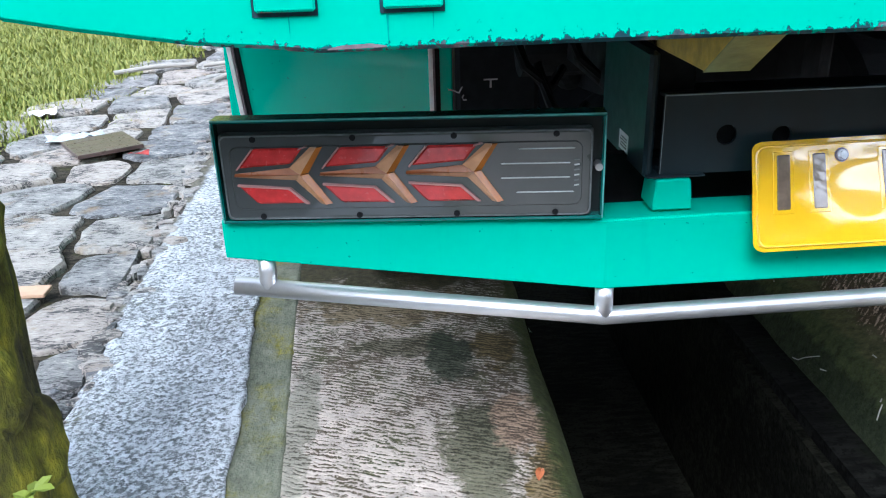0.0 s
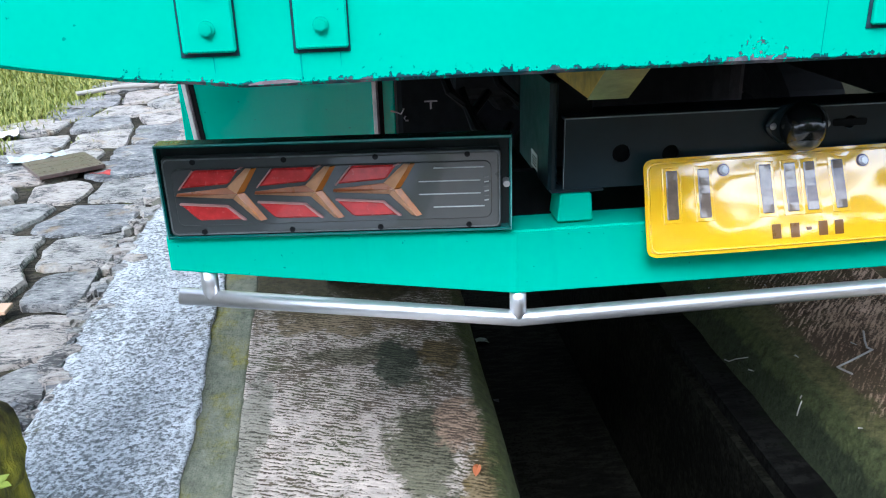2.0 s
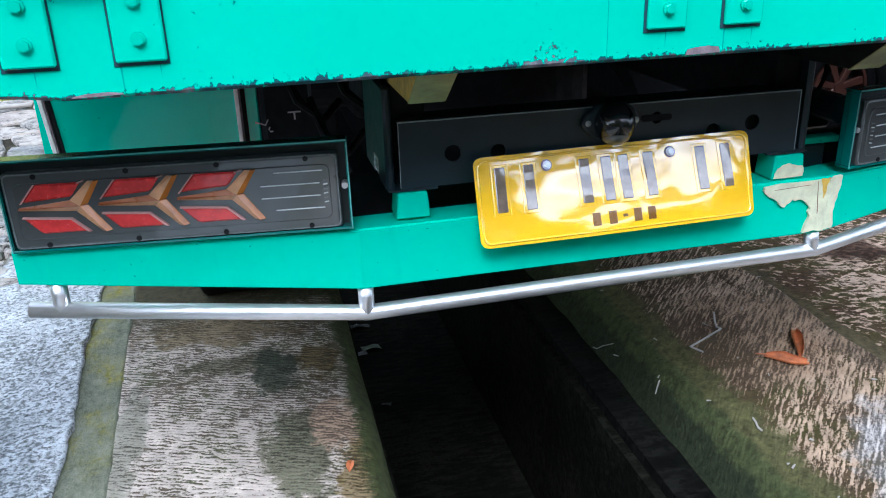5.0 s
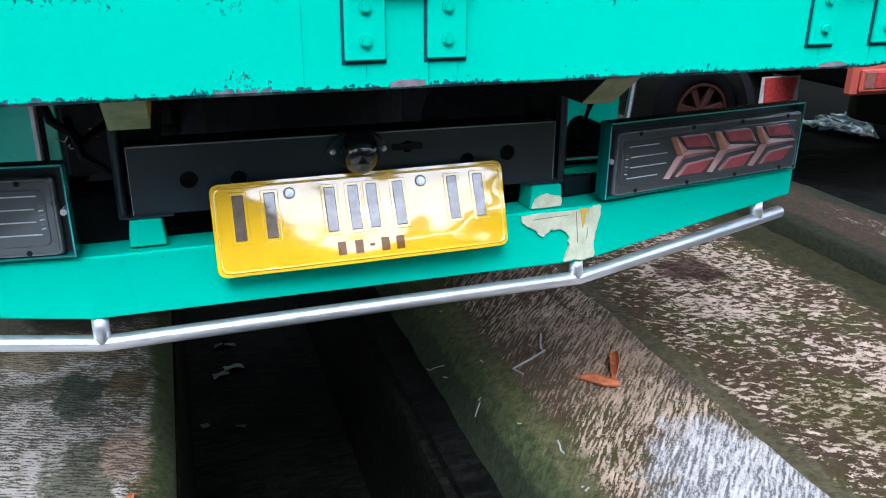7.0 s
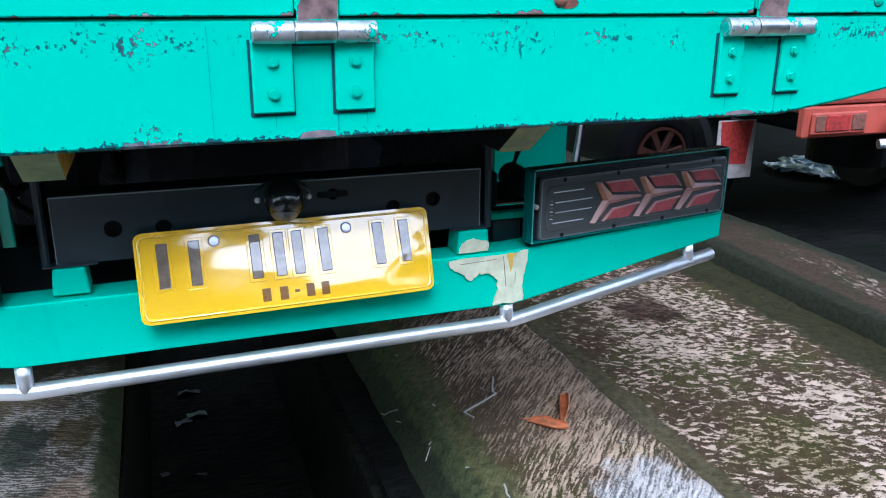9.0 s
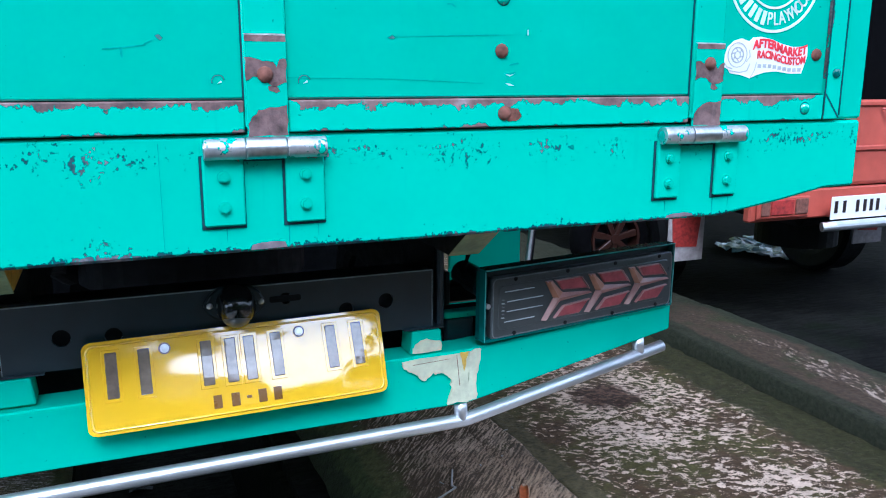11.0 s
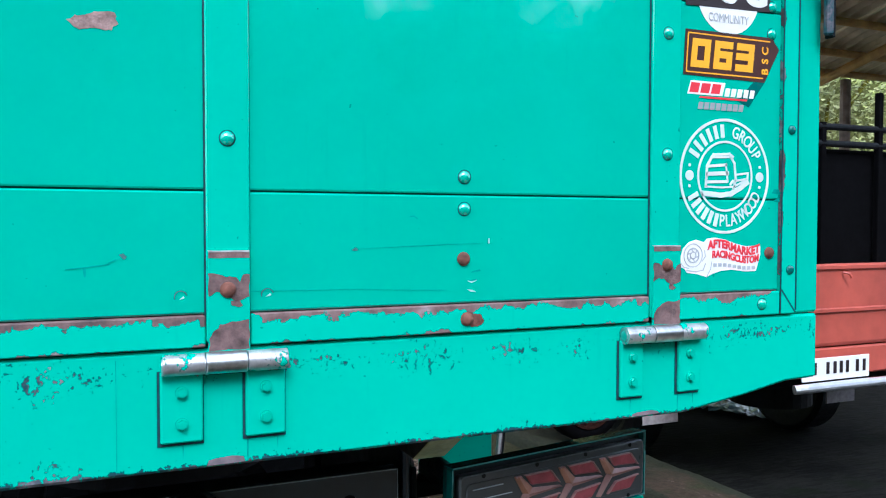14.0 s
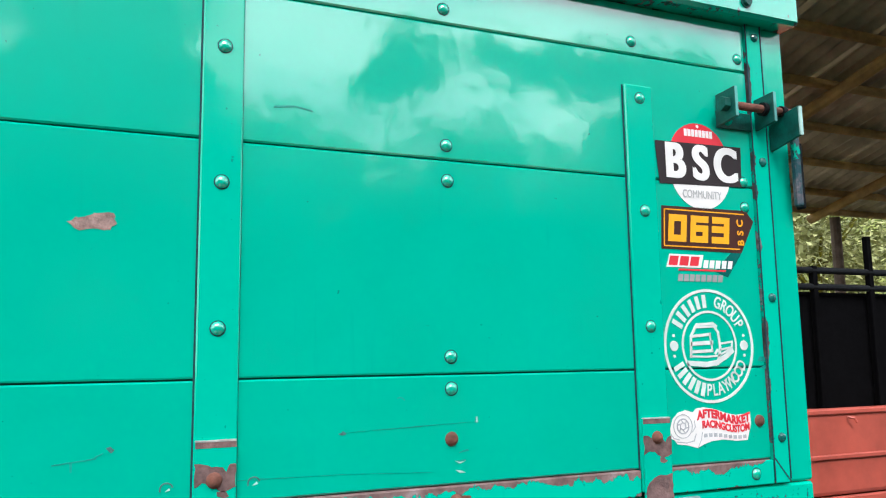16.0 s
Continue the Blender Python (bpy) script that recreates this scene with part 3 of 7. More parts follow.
def prism(points, y0, y1, bevel=0.0):
    """A flat outline in x and z, given clockwise or not, made thick from y0 to y1."""
    bm = bmesh.new()
    vs = [bm.verts.new((x, y0, z)) for x, z in points]
    f = bm.faces.new(vs)
    ex = bmesh.ops.extrude_face_region(bm, geom=[f])
    for v in ex["geom"]:
        if isinstance(v, bmesh.types.BMVert):
            v.co.y = y1
    bmesh.ops.recalc_face_normals(bm, faces=bm.faces[:])
    if bevel:
        bmesh.ops.bevel(bm, geom=bm.edges[:], offset=bevel, segments=1, affect="EDGES")
    return bm


def along_x(points, x0, x1, bevel=0.0):
    """An outline in y and z, made long from x0 to x1."""
    bm = prism(points, x0, x1, bevel)
    for v in bm.verts:
        v.co = Vector((v.co.y, v.co.x, v.co.z))
    bmesh.ops.recalc_face_normals(bm, faces=bm.faces[:])
    return bm


def tube(points, r, n=14):
    """A bent tube through the points, mitred at the bends."""
    bm = bmesh.new()
    pts = [Vector(p) for p in points]
    rings = []
    for i, p in enumerate(pts):
        d0 = (p - pts[i - 1]).normalized() if i else (pts[1] - p).normalized()
        d1 = (pts[i + 1] - p).normalized() if i + 1 < len(pts) else d0
        d = (d0 + d1).normalized()
        u = d.cross(Vector((0, 0, 1))).normalized()
        w = u.cross(d)
        k = 1 / max(0.5, d.dot(d0))
        rings.append([bm.verts.new(p + r * (math.cos(a) * u * k + math.sin(a) * w)) for a in [2 * math.pi * j / n for j in range(n)]])
    for a, b in zip(rings, rings[1:]):
        for j in range(n):
            bm.faces.new((a[j], a[(j + 1) % n], b[(j + 1) % n], b[j]))
    bm.faces.new(rings[0][::-1])
    bm.faces.new(rings[-1])
    return bm


def ragged(points, amp, seed):
    """An outline with its sides broken up into small steps."""
    out = []
    for (x, z), (u, v) in zip(points, points[1:] + points[:1]):
        for k in range(4):
            p, q = x + (u - x) * k / 4, z + (v - z) * k / 4
            out.append((p + amp * noise.noise((p * 160, q * 160, seed)), q + amp * noise.noise((p * 160, q * 160, seed + 9))))
    return out


def dome(x, y, z, r, h, n=12):
    """A rivet head that bulges towards the viewer's side, -y."""
    bm = bmesh.new()
    prev = None
    for k in range(4):
        a = k / 3 * math.pi / 2
        ring = [bm.verts.new((x + r * math.cos(a) * math.cos(t), y - h * math.sin(a), z + r * math.cos(a) * math.sin(t))) for t in [2 * math.pi * j / n for j in range(n)]] if k < 3 else None
        if prev and ring:
            for j in range(n):
                bm.faces.new((prev[j], prev[(j + 1) % n], ring[(j + 1) % n], ring[j]))
        if ring:
            prev = ring
        else:
            tip = bm.verts.new((x, y - h, z))
            for j in range(n):
                bm.faces.new((prev[j], prev[(j + 1) % n], tip))
    return bm


def hexbolt(x, y, z, r=0.0085, h=0.006):
    bm = rod((x, y + 0.0005, z), (x, y - 0.0015, z), r * 1.35, 14)
    put_rod(bm, (x, y - 0.001, z), (x, y - h, z), r, 6)
    return bm


def grid_sheet(x0, x1, y0, y1, zf, nx, ny, thick=0.0):
    """A sheet of nx by ny quads with height zf(x, y), closed by skirts thick below."""
    xs, ys = np.linspace(x0, x1, nx + 1), np.linspace(y0, y1, ny + 1)
    verts = [(x, y, zf(x, y)) for y in ys for x in xs]
    w = nx + 1
    faces = [(j * w + i, j * w + i + 1, (j + 1) * w + i + 1, (j + 1) * w + i) for j in range(ny) for i in range(nx)]
    if thick:
        rim = [i for i in range(w)] + [j * w + nx for j in range(1, ny + 1)] + [ny * w + i for i in range(nx - 1, -1, -1)] + [j * w for j in range(ny - 1, 0, -1)]
        low = len(verts)
        verts += [(verts[k][0], verts[k][1], min(zf(verts[k][0], verts[k][1]) - thick, verts[k][2] - thick)) for k in rim]
        n = len(rim)
        faces += [(rim[k], low + k, low + (k + 1) % n, rim[(k + 1) % n]) for k in range(n)]
    me = bpy.data.meshes.new("sheet")
    me.from_pydata(verts, [], faces)
    bm = bmesh.new()
    bm.from_mesh(me)
    bpy.data.meshes.remove(me)
    return bm


def rough(x, y, amp, size=0.06, seed=0.0):
    return amp * (noise.noise((x / size, y / size, seed)) + 0.5 * noise.noise((x / size * 2.3, y / size * 2.3, seed + 4)))


# ---- the ground ----
def ground_profile():
    xs = [(-80, -0.06), (-0.385, -0.06), (-0.365, -0.85), (0.22, -0.85), (0.24, -0.16), (1.0, -0.16), (2.25, -0.13), (80, -0.13)]
    bm = bmesh.new()
    ys = [-60, -6, 0, 2, 6, 20, 90]
    rows = [[bm.verts.new((x, y, z)) for x, z in xs] for y in ys]
    for a, b in zip(rows, rows[1:]):
        for j in range(len(xs) - 1):
            bm.faces.new((a[j], a[j + 1], b[j + 1], b[j]))
    return bm


tagged(part("ground", ground_profile(), "earth"), "earth with patches of moss, near black from shade in its colour", "ground", kind="structure")
tagged(part("drain_floor", box((-0.41, -5.8, -0.86), (0.24, 20, -0.8), 0.0), "channel"), "wet floor of the open drain, black from shade in its colour", "drain", kind="structure")
tagged(part("drain_wall_west", grid_sheet(-0.395, -0.36, -4, 9, lambda x, y: -0.05, 1, 20, 0.76), "channel"), "mossy wall of the drain, darkened by shade in its colour", "drain wall", kind="structure")


tagged(part("drain_wall_east", box((0.215, -4, -0.82), (0.245, 9, -0.19)), "channel"), "mossy wall of the drain, darkened by shade in its colour", "drain wall", kind="structure")


def lane_shift(y):
    """The lane and the mortar beside it run slightly askew to the drain."""
    return 0.057 * max(-2.5, min(2.5, 1.25 - y))


def bank_left_height(x, y):
    e = max(0.0, (x + 0.410 - 0.012 * noise.noise((y * 3.1, 4.4, 0))) / 0.035)
    return 0.002 + rough(x, y, 0.004, 0.05) + rough(x, y, 0.006, 0.3, 3) - 0.022 * e * e


def askew(bm, right_edge):
    """Shifts a strip with the lane; its right edge may stay where it is."""
    for v in bm.verts:
        k = min(1.0, max(0.0, (-0.41 - v.co.x) / 0.5)) if right_edge else 1.0
        v.co.x += k * lane_shift(v.co.y)
    return bm


tagged(part("drain_bank_west", askew(grid_sheet(-0.955, -0.367, -3.5, 7, bank_left_height, 60, 300, 0.12), True), "bank", smooth=True), "weathered broomed concrete drain edge with moss stains", "concrete", kind="structure")


def fillet_height(x, y):
    u = (x + 1.055) / 0.1
    return 0.006 * (1 - u) ** 2 + 0.000 + rough(x, y, 0.004, 0.06, 7)


tagged(part("mortar_strip", askew(grid_sheet(-1.06, -0.953, -3.5, 7, fillet_height, 10, 200, 0.08), False), "fillet", smooth=True), "green mossy mortar strip beside the concrete apron", "mortar", kind="structure")


def apron_height(x, y):
    e = max(0.0, -(x + 1.33 + 0.045 * max(0, y)) / 0.12)
    return 0.014 + rough(x, y, 0.005, 0.05, 9) + rough(x, y, 0.008, 0.35, 5) - 0.05 * e


def apron():
    bm = grid_sheet(0, 1, -3.5, 7, lambda u, y: 0.0, 44, 300, 0.09)
    for v in bm.verts:
        y = v.co.y
        left = -1.34 - 0.045 * max(0, y) + 0.05 * noise.noise((y * 4.5, 1.7, 0)) + 0.03 * noise.noise((y * 13, 5.7, 0))
        right = -1.052 + lane_shift(y) + 0.012 * noise.noise((y * 16, 2.2, 0)) + 0.01 * noise.noise((y * 3, 8.2, 0))
        low = v.co.z < -0.05
        v.co.x = left + (right - left) * v.co.x
        v.co.z = apron_height(v.co.x, y) - (0.09 if low else 0)
    return bm


tagged(part("concrete_apron", apron(), "apron", smooth=True), "pale bluish rough concrete edge of the lane", "concrete", kind="structure")


def bank_right_height(x, y):
    if x < 0.76:
        z = -0.012 - 0.30 * max(0.0, 0.62 - x) ** 1.15 - 1.5 * max(0.0, 0.40 - x) ** 1.15
    else:
        z = -0.005 - 0.10 * max(0.0, min(1.0, (x - 0.85) / 0.06)) ** 1.5
    return z + rough(x, y, 0.004, 0.05, 2) + rough(x, y, 0.012, 0.3, 6)


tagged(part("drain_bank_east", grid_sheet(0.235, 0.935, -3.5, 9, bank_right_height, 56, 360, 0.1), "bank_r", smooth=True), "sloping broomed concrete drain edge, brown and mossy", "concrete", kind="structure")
tagged(part("concrete_slab", grid_sheet(0.93, 2.0, -3.5, 9, lambda x, y: -0.09 + rough(x, y, 0.007, 0.04, 11) + rough(x, y, 0.012, 0.3, 12), 70, 420, 0.07), "slab_r", smooth=True), "rough pitted concrete slab beyond the drain", "concrete", kind="structure")


def kerb_height(x, y):
    e = max(0.0, (2.03 - x) / 0.05, (x - 2.36) / 0.05)
    return -0.012 - 0.012 * e * e + rough(x, y, 0.006, 0.05, 14) + rough(x, y, 0.012, 0.4, 15)


tagged(part("kerb", grid_sheet(1.98, 2.41, -3.5, 9, kerb_height, 24, 260, 0.12), "kerb", smooth=True), "low mossy concrete kerb, brown and stained", "kerb", kind="structure")

# ---- the green truck ----
truck = thing("truck", (-0.025, 0, 0), "bright green truck with a high plank tailgate, over a drain", "truck")
XL, XR = -0.995, 0.947


def sill_outline():
    pts = [(XL, 0.884), (-0.93, 0.872), (-0.84, 0.858), (-0.78, 0.853), (-0.735, 0.8478), (0.67, 0.849), (0.79, 0.866), (0.88, 0.882), (XR, 0.884), (XR, 0.9915), (XL, 0.9915)]
    return prism(pts, 0.0, 0.09, 0.004)


sill = part("sill_beam", sill_outline(), "sill", truck, "green steel sill, chipped along its lower edge")
part("sill_seam", box((-0.1453, -0.0005, 0.853), (-0.1447, 0.002, 0.984)), "scratch", sill)
part("corner_post", box((0.893, 0.0, 0.9935), (XR, 0.08, 1.768), 0.004), "green", truck)
part("corner_post", box((XL, 0.0, 0.9935), (-0.94, 0.08, 1.768), 0.004), "green", truck)
rail = part("header_rail", box((-1.010, -0.035, 1.768), (0.957, 0.07, 1.90), 0.006), "edge_top", truck)
for x in (-0.85, -0.25, 0.30, 0.835):
    part("rail_bolt", hexbolt(x, -0.0352, 1.792, 0.0085, 0.007), "latchgreen", rail)
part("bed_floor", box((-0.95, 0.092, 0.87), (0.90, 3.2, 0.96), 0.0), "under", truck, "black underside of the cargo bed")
for a, b in ((XL, -0.95), (0.90, XR)):
    part("side_wall", box((a, 0.082, 0.885), (b, 3.2, 1.90), 0.0), "green", truck)
part("front_wall", box((-0.95, 3.15, 0.962), (0.90, 3.2, 1.90), 0.0), "green", truck)
part("bed_cover", box((-0.95, 0.072, 1.85), (0.90, 3.15, 1.898), 0.0), "canvas", truck)

tailgate = part("tailgate", box((-0.938, 0.012, 0.993), (0.891, 0.03, 1.767)), "darkgreen", truck, "high green plank tailgate with steel straps and rivets")
levels = [1.032, 1.1795, 1.479, 1.681, 1.767]
for z0, z1 in zip(levels, levels[1:]):
    part("plank", box((-0.905, 0.0, z0 + 0.0012), (0.858, 0.012, z1 - 0.0012), 0.0022), "plank", tailgate)
STRAPS = [(-0.731, -0.680), (-0.045, 0.006), (0.598, 0.651)]
for (a, b), top in zip(STRAPS, (1.63, 1.767, 1.628)):
    part("grime_edge", box((a - 0.002, -0.001, 1.0), (b + 0.0012, -0.0004, top)), "grime_shade", tailgate)
    s = part("strap", box((a, -0.007, 1.0), (b, -0.0005, top), 0.0018), "strap", tailgate)
for a, b in STRAPS:
    end = part("hinge_strap", box((a + 0.001, -0.0115, 0.986), (b - 0.001, -0.007, 1.108), 0.001), "strap", tailgate, "strap end worn to bare metal")
    for k, pts in enumerate(([(0.000, 1.0830), (0.009, 1.0815), (0.018, 1.0790), (0.023, 1.0775), (0.033, 1.0765), (0.038, 1.0700), (0.041, 1.0790), (0.049, 1.0800), (0.049, 1.0530), (0.039, 1.0500), (0.031, 1.0480), (0.018, 1.0580), (0.010, 1.0600), (0.000, 1.0550)],
                             [(0.027, 1.0490), (0.034, 1.0500), (0.040, 1.0430), (0.035, 1.0405), (0.029, 1.0430)],
                             [(0.000, 1.0040), (0.006, 1.0130), (0.015, 1.0209), (0.028, 1.0240), (0.049, 1.0255), (0.049, 0.9905), (0.000, 0.9905)])):
        wide = (b - a - 0.002) / 0.049
        edge = [(a + 0.001 + min(max(x, 0.0008), 0.0482) * wide, z) for x, z in pts]
        part("bare_patch", prism(ragged(edge, 0.0022, a * 9 + k), -0.0119, -0.0110), "bare_rust", end)
    part("worn_end", box((a + 0.0016, -0.0118, 1.0995), (b - 0.0016, -0.0110, 1.1065)), "bare_rust", end)
    part("worn_lip", prism(ragged([(a + 0.0016, 1.1068), (b - 0.0016, 1.1064), (b - 0.0016, 1.1084), (a + 0.0016, 1.1084)], 0.0006, a), -0.0120, -0.0068), "bare_pale", end)
for (a, b) in zip([-0.905, -0.680, 0.006, 0.651], [-0.731, -0.045, 0.598, 0.858]):
    part("bottom_strip", box((a + 0.001, -0.005, 0.994), (b - 0.001, 0.011, 1.0318), 0.0015), "strip", tailgate)
part("edge_strip", box((0.859, -0.0055, 0.994), (0.8905, 0.011, 1.767), 0.0015), "edge", tailgate)
part("edge_strip", box((-0.938, -0.0055, 0.994), (-0.907, 0.011, 1.767), 0.0015), "green", tailgate)
for x in (0.8574, 0.8906):
    part("grime_edge", box((x, -0.0061, 1.0), (x + 0.0018, -0.0045, 1.767)), "grime_shade", tailgate)
for z in (1.066, 1.293, 1.524, 1.745):
    part("bolt", dome(0.877, -0.0055, z, 0.008, 0.005), "darkgreen", tailgate)
RIVETS = [(0.290, 1.745), (0.290, 1.703), (0.291, 1.500), (0.292, 1.449), (0.293, 1.203), (0.293, 1.160), (-0.019, 1.423), (-0.020, 1.241), (-0.018, 1.60),
          (0.626, 1.607), (0.626, 1.425), (0.626, 1.245), (0.620, 1.703), (0.841, 1.703), (0.836, 1.444), (0.836, 1.487), (0.819, 1.012)]
for x, z in RIVETS:
    y = -0.007 if any(a < x < b for a, b in STRAPS) and z < 1.63 else (-0.005 if z < 1.03 else 0.0)
    # A dark disc stands in for the contact shade round each head.
    part("grime_ring", rod((x, y + 0.0005, z), (x, y - 0.0004, z), 0.0099, 16), "grime_shade", tailgate)
    part("rivet", dome(x, y, z, 0.0088, 0.0055), "rivet", tailgate, smooth=True)
for x, z in ((0.292, 1.093), (0.295, 1.012), (-0.021, 1.062), (0.624, 1.079), (0.837, 1.094)):
    y = -0.0115 if any(a < x < b for a, b in STRAPS) else (-0.005 if z < 1.03 else 0.0)
    part("rusty_rivet", dome(x, y, z, 0.0098, 0.0065), "rust", tailgate, "rusty rivet", smooth=True)


def round_only(ob):
    """Smooth shading on the curved faces, with flat ends."""
    for p in ob.data.polygons:
        p.use_smooth = p.loop_total == 4
    return ob


def hinge(x0, x1, leaf):
    h = part("hinge", rod((x0, -0.013, 0.9765), (x1, -0.013, 0.9765), 0.0075, 14), "zinc", truck, "worn steel hinge with bare knuckles")
    w = (x1 - x0) / 3
    for k in range(3):
        a, b = x0 + k * w, x0 + (k + 1) * w
        round_only(part("knuckle", tube([(a + 0.0006, -0.013, 0.9765), (a + 0.0022, -0.013, 0.9765), (b - 0.0022, -0.013, 0.9765), (b - 0.0006, -0.013, 0.9765)], 0.0132 if k == 1 else 0.0127, 28), "zinc" if k == 1 else "knuckle", h))
    part("grime_edge", box((x0 - 0.002, -0.0010, 0.9600), (x1 + 0.002, -0.0003, 0.9655)), "grime_shade", h)
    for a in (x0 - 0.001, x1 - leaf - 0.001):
        part("grime_edge", box((a - 0.0030, -0.0012, 0.8795), (a + leaf + 0.0016, -0.0003, 0.968)), "grime_shade", h)
        p = part("leaf", box((a, -0.0080, 0.8835), (a + leaf, -0.0005, 0.969), 0.002), "leaf_plate", h)
        for z in (0.943, 0.906):
            # Dull disc as slight shade round the bolt.
            part("grime_ring", rod((a + leaf / 2, -0.0077, z), (a + leaf / 2, -0.0086, z), 0.0078, 16), "scratch", p)
            part("bolt", hexbolt(a + leaf / 2, -0.0087, z, 0.0056, 0.0055), "rivet", p)
    run = lambda x, z, wide: part("rust_run", prism([(x, 0.880), (x + wide, 0.880), (x + wide * 0.7, z), (x + wide * 0.4, z - 0.004)], -0.00045, 0.001), "scratch", h)
    run(x1 - leaf + 0.001, 0.856, 0.0022)
    run(x0 + leaf * 0.5, 0.866, 0.0014)
    run(x1 - 0.010, 0.868, 0.0012)


hinge(-0.783, -0.627, 0.050)
hinge(-0.097, 0.049, 0.048)
hinge(0.546, 0.694, 0.041)

# latch at the upper corner of the tailgate: two fins on a base, a pin through them and a keeper on the post
latch = part("latch", box((0.785, -0.005, 1.576), (0.875, 0.0, 1.606), 0.001), "latchgreen", truck, "dark green bolt latch with a dark pin")
for x in (0.783, 0.866):
    fin = part("latch_fin", along_x([(-0.0045, 1.577), (-0.0045, 1.631), (-0.049, 1.634), (-0.049, 1.583)], x, x + 0.006, 0.0008), "latchgreen", latch)
    part("worn_fin_edge", box((x + 0.0006, -0.0500, 1.5835), (x + 0.0054, -0.0488, 1.6335)), "rim_edge", fin)
part("latch_pin", rod((0.774, -0.030, 1.608), (0.925, -0.030, 1.608), 0.0068, 16), "rust", latch, "dark rusty steel pin", smooth=True)
part("pin_nut", rod((0.770, -0.030, 1.608), (0.782, -0.030, 1.608), 0.0125, 6), "latchgreen", latch)
part("pin_stop", rod((0.858, -0.030, 1.608), (0.8655, -0.030, 1.608), 0.0115, 12), "under", latch)
for x, z in ((0.806, 1.590), (0.836, 1.612)):
    part("latch_bolt", hexbolt(x, -0.0045 if z < 1.6 else 0.0005, z, 0.007, 0.006), "rivet", latch)
keeper = part("latch_keeper", along_x([(-0.001, 1.545), (-0.001, 1.598), (-0.066, 1.608), (-0.066, 1.558)], 0.901, 0.907, 0.0008), "latchgreen", latch)
part("worn_fin_edge", box((0.9008, -0.0685, 1.5585), (0.9078, -0.0662, 1.6075)), "pale_teal", keeper)
# A black plug paints the shade inside the hole.
part("keeper_hole", rod((0.8995, -0.030, 1.608), (0.9085, -0.030, 1.608), 0.0098, 14), "under", keeper)
part("lock_bar", box((0.927, -0.030, 1.447), (0.941, -0.018, 1.572), 0.0025), "bar_worn", latch, "flat bar with flaking teal paint")
part("lock_bar_back", box((0.9475, -0.022, 1.446), (0.9535, -0.004, 1.560), 0.0015), "under", latch)

# bumper: a folded channel, bent at two places, and a steel tube under it
BX = [-0.892, -0.425, 0.335, 0.815]
BY = [0.243, 0.192, 0.197, 0.288]
BB = [0.560, 0.514, 0.514, 0.563]
BT = [0.610, 0.607, 0.610, 0.615]


def bumper_channel():
    """One folded channel through the four stations, bent at the two inner ones."""
    bm = bmesh.new()
    q = [[bm.verts.new((x, y + dy, z)) for dy, z in ((0, lo), (0, hi), (0.06, hi), (0.06, hi - 0.012), (0.012, hi - 0.012), (0.012, lo + 0.012), (0.05, lo + 0.012), (0.05, lo))] for x, y, lo, hi in zip(BX, BY, BB, BT)]
    n = 8
    for a, b in zip(q, q[1:]):
        for j in range(n):
            bm.faces.new((a[j], a[(j + 1) % n], b[(j + 1) % n], b[j]))
    bm.faces.new(q[0][::-1])
    bm.faces.new(q[-1])
    bmesh.ops.recalc_face_normals(bm, faces=bm.faces[:])
    long_edges = [e for e in bm.edges if abs(e.verts[0].co.x - e.verts[1].co.x) > 0.2]
    bmesh.ops.bevel(bm, geom=long_edges, offset=0.003, segments=2, affect="EDGES", profile=0.5)
    return bm


bumper = part("bumper", bumper_channel(), "bumper", truck, "bright green folded steel bumper")
TUBE = [(-0.8875, 0.252, 0.518), (-0.420, 0.203, 0.4708), (0.334, 0.207, 0.480), (0.804, 0.293, 0.5275)]
part("tube_rail", tube(TUBE, 0.0118, 24), "steel", bumper, "bent satin steel tube", smooth=True)
for i, x in ((0, -0.845), (1, -0.420), (2, 0.328), (2, 0.742)):
    a, b = (Vector(TUBE[i]), Vector(TUBE[i + 1])) if i + 1 < len(TUBE) else (Vector(TUBE[i]), Vector(TUBE[i]))
    t = 0 if b == a else max(0, min(1, (x - a.x) / (b.x - a.x)))
    p = a.lerp(b, t)
    part("tube_bracket", rod((x, p.y, p.z), (x, float(np.interp(x, BX, BY)) + 0.0145, float(np.interp(x, BX, BB)) + 0.004), 0.0117, 20), "steel", bumper, smooth=True)
for x0, x1 in ((-0.368, -0.318), (0.234, 0.292)):
    part("stay", prism([(x0, 0.611), (x1, 0.611), (x1 - 0.004, 0.650), (x0 + 0.004, 0.650)], 0.202, 0.25, 0.002), "bumper", bumper)

part("filler_patch", prism(ragged([(0.216, 0.604), (0.222, 0.590), (0.240, 0.580), (0.256, 0.566), (0.270, 0.578), (0.290, 0.576), (0.302, 0.562), (0.303, 0.545), (0.296, 0.519), (0.3345, 0.519), (0.3345, 0.607)], 0.004, 1), 0.1915, 0.1975), "filler", bumper, "cream filler patch on the paint")
part("filler_patch", prism(ragged([(0.236, 0.613), (0.290, 0.613), (0.287, 0.632), (0.262, 0.636), (0.242, 0.630)], 0.004, 2), 0.2005, 0.203), "filler", bumper)
part("filler_patch", prism(ragged([(0.3355, 0.52), (0.352, 0.522), (0.349, 0.55), (0.355, 0.58), (0.360, 0.609), (0.3355, 0.607)], 0.003, 3), 0.1935, 0.1995), "filler", bumper)


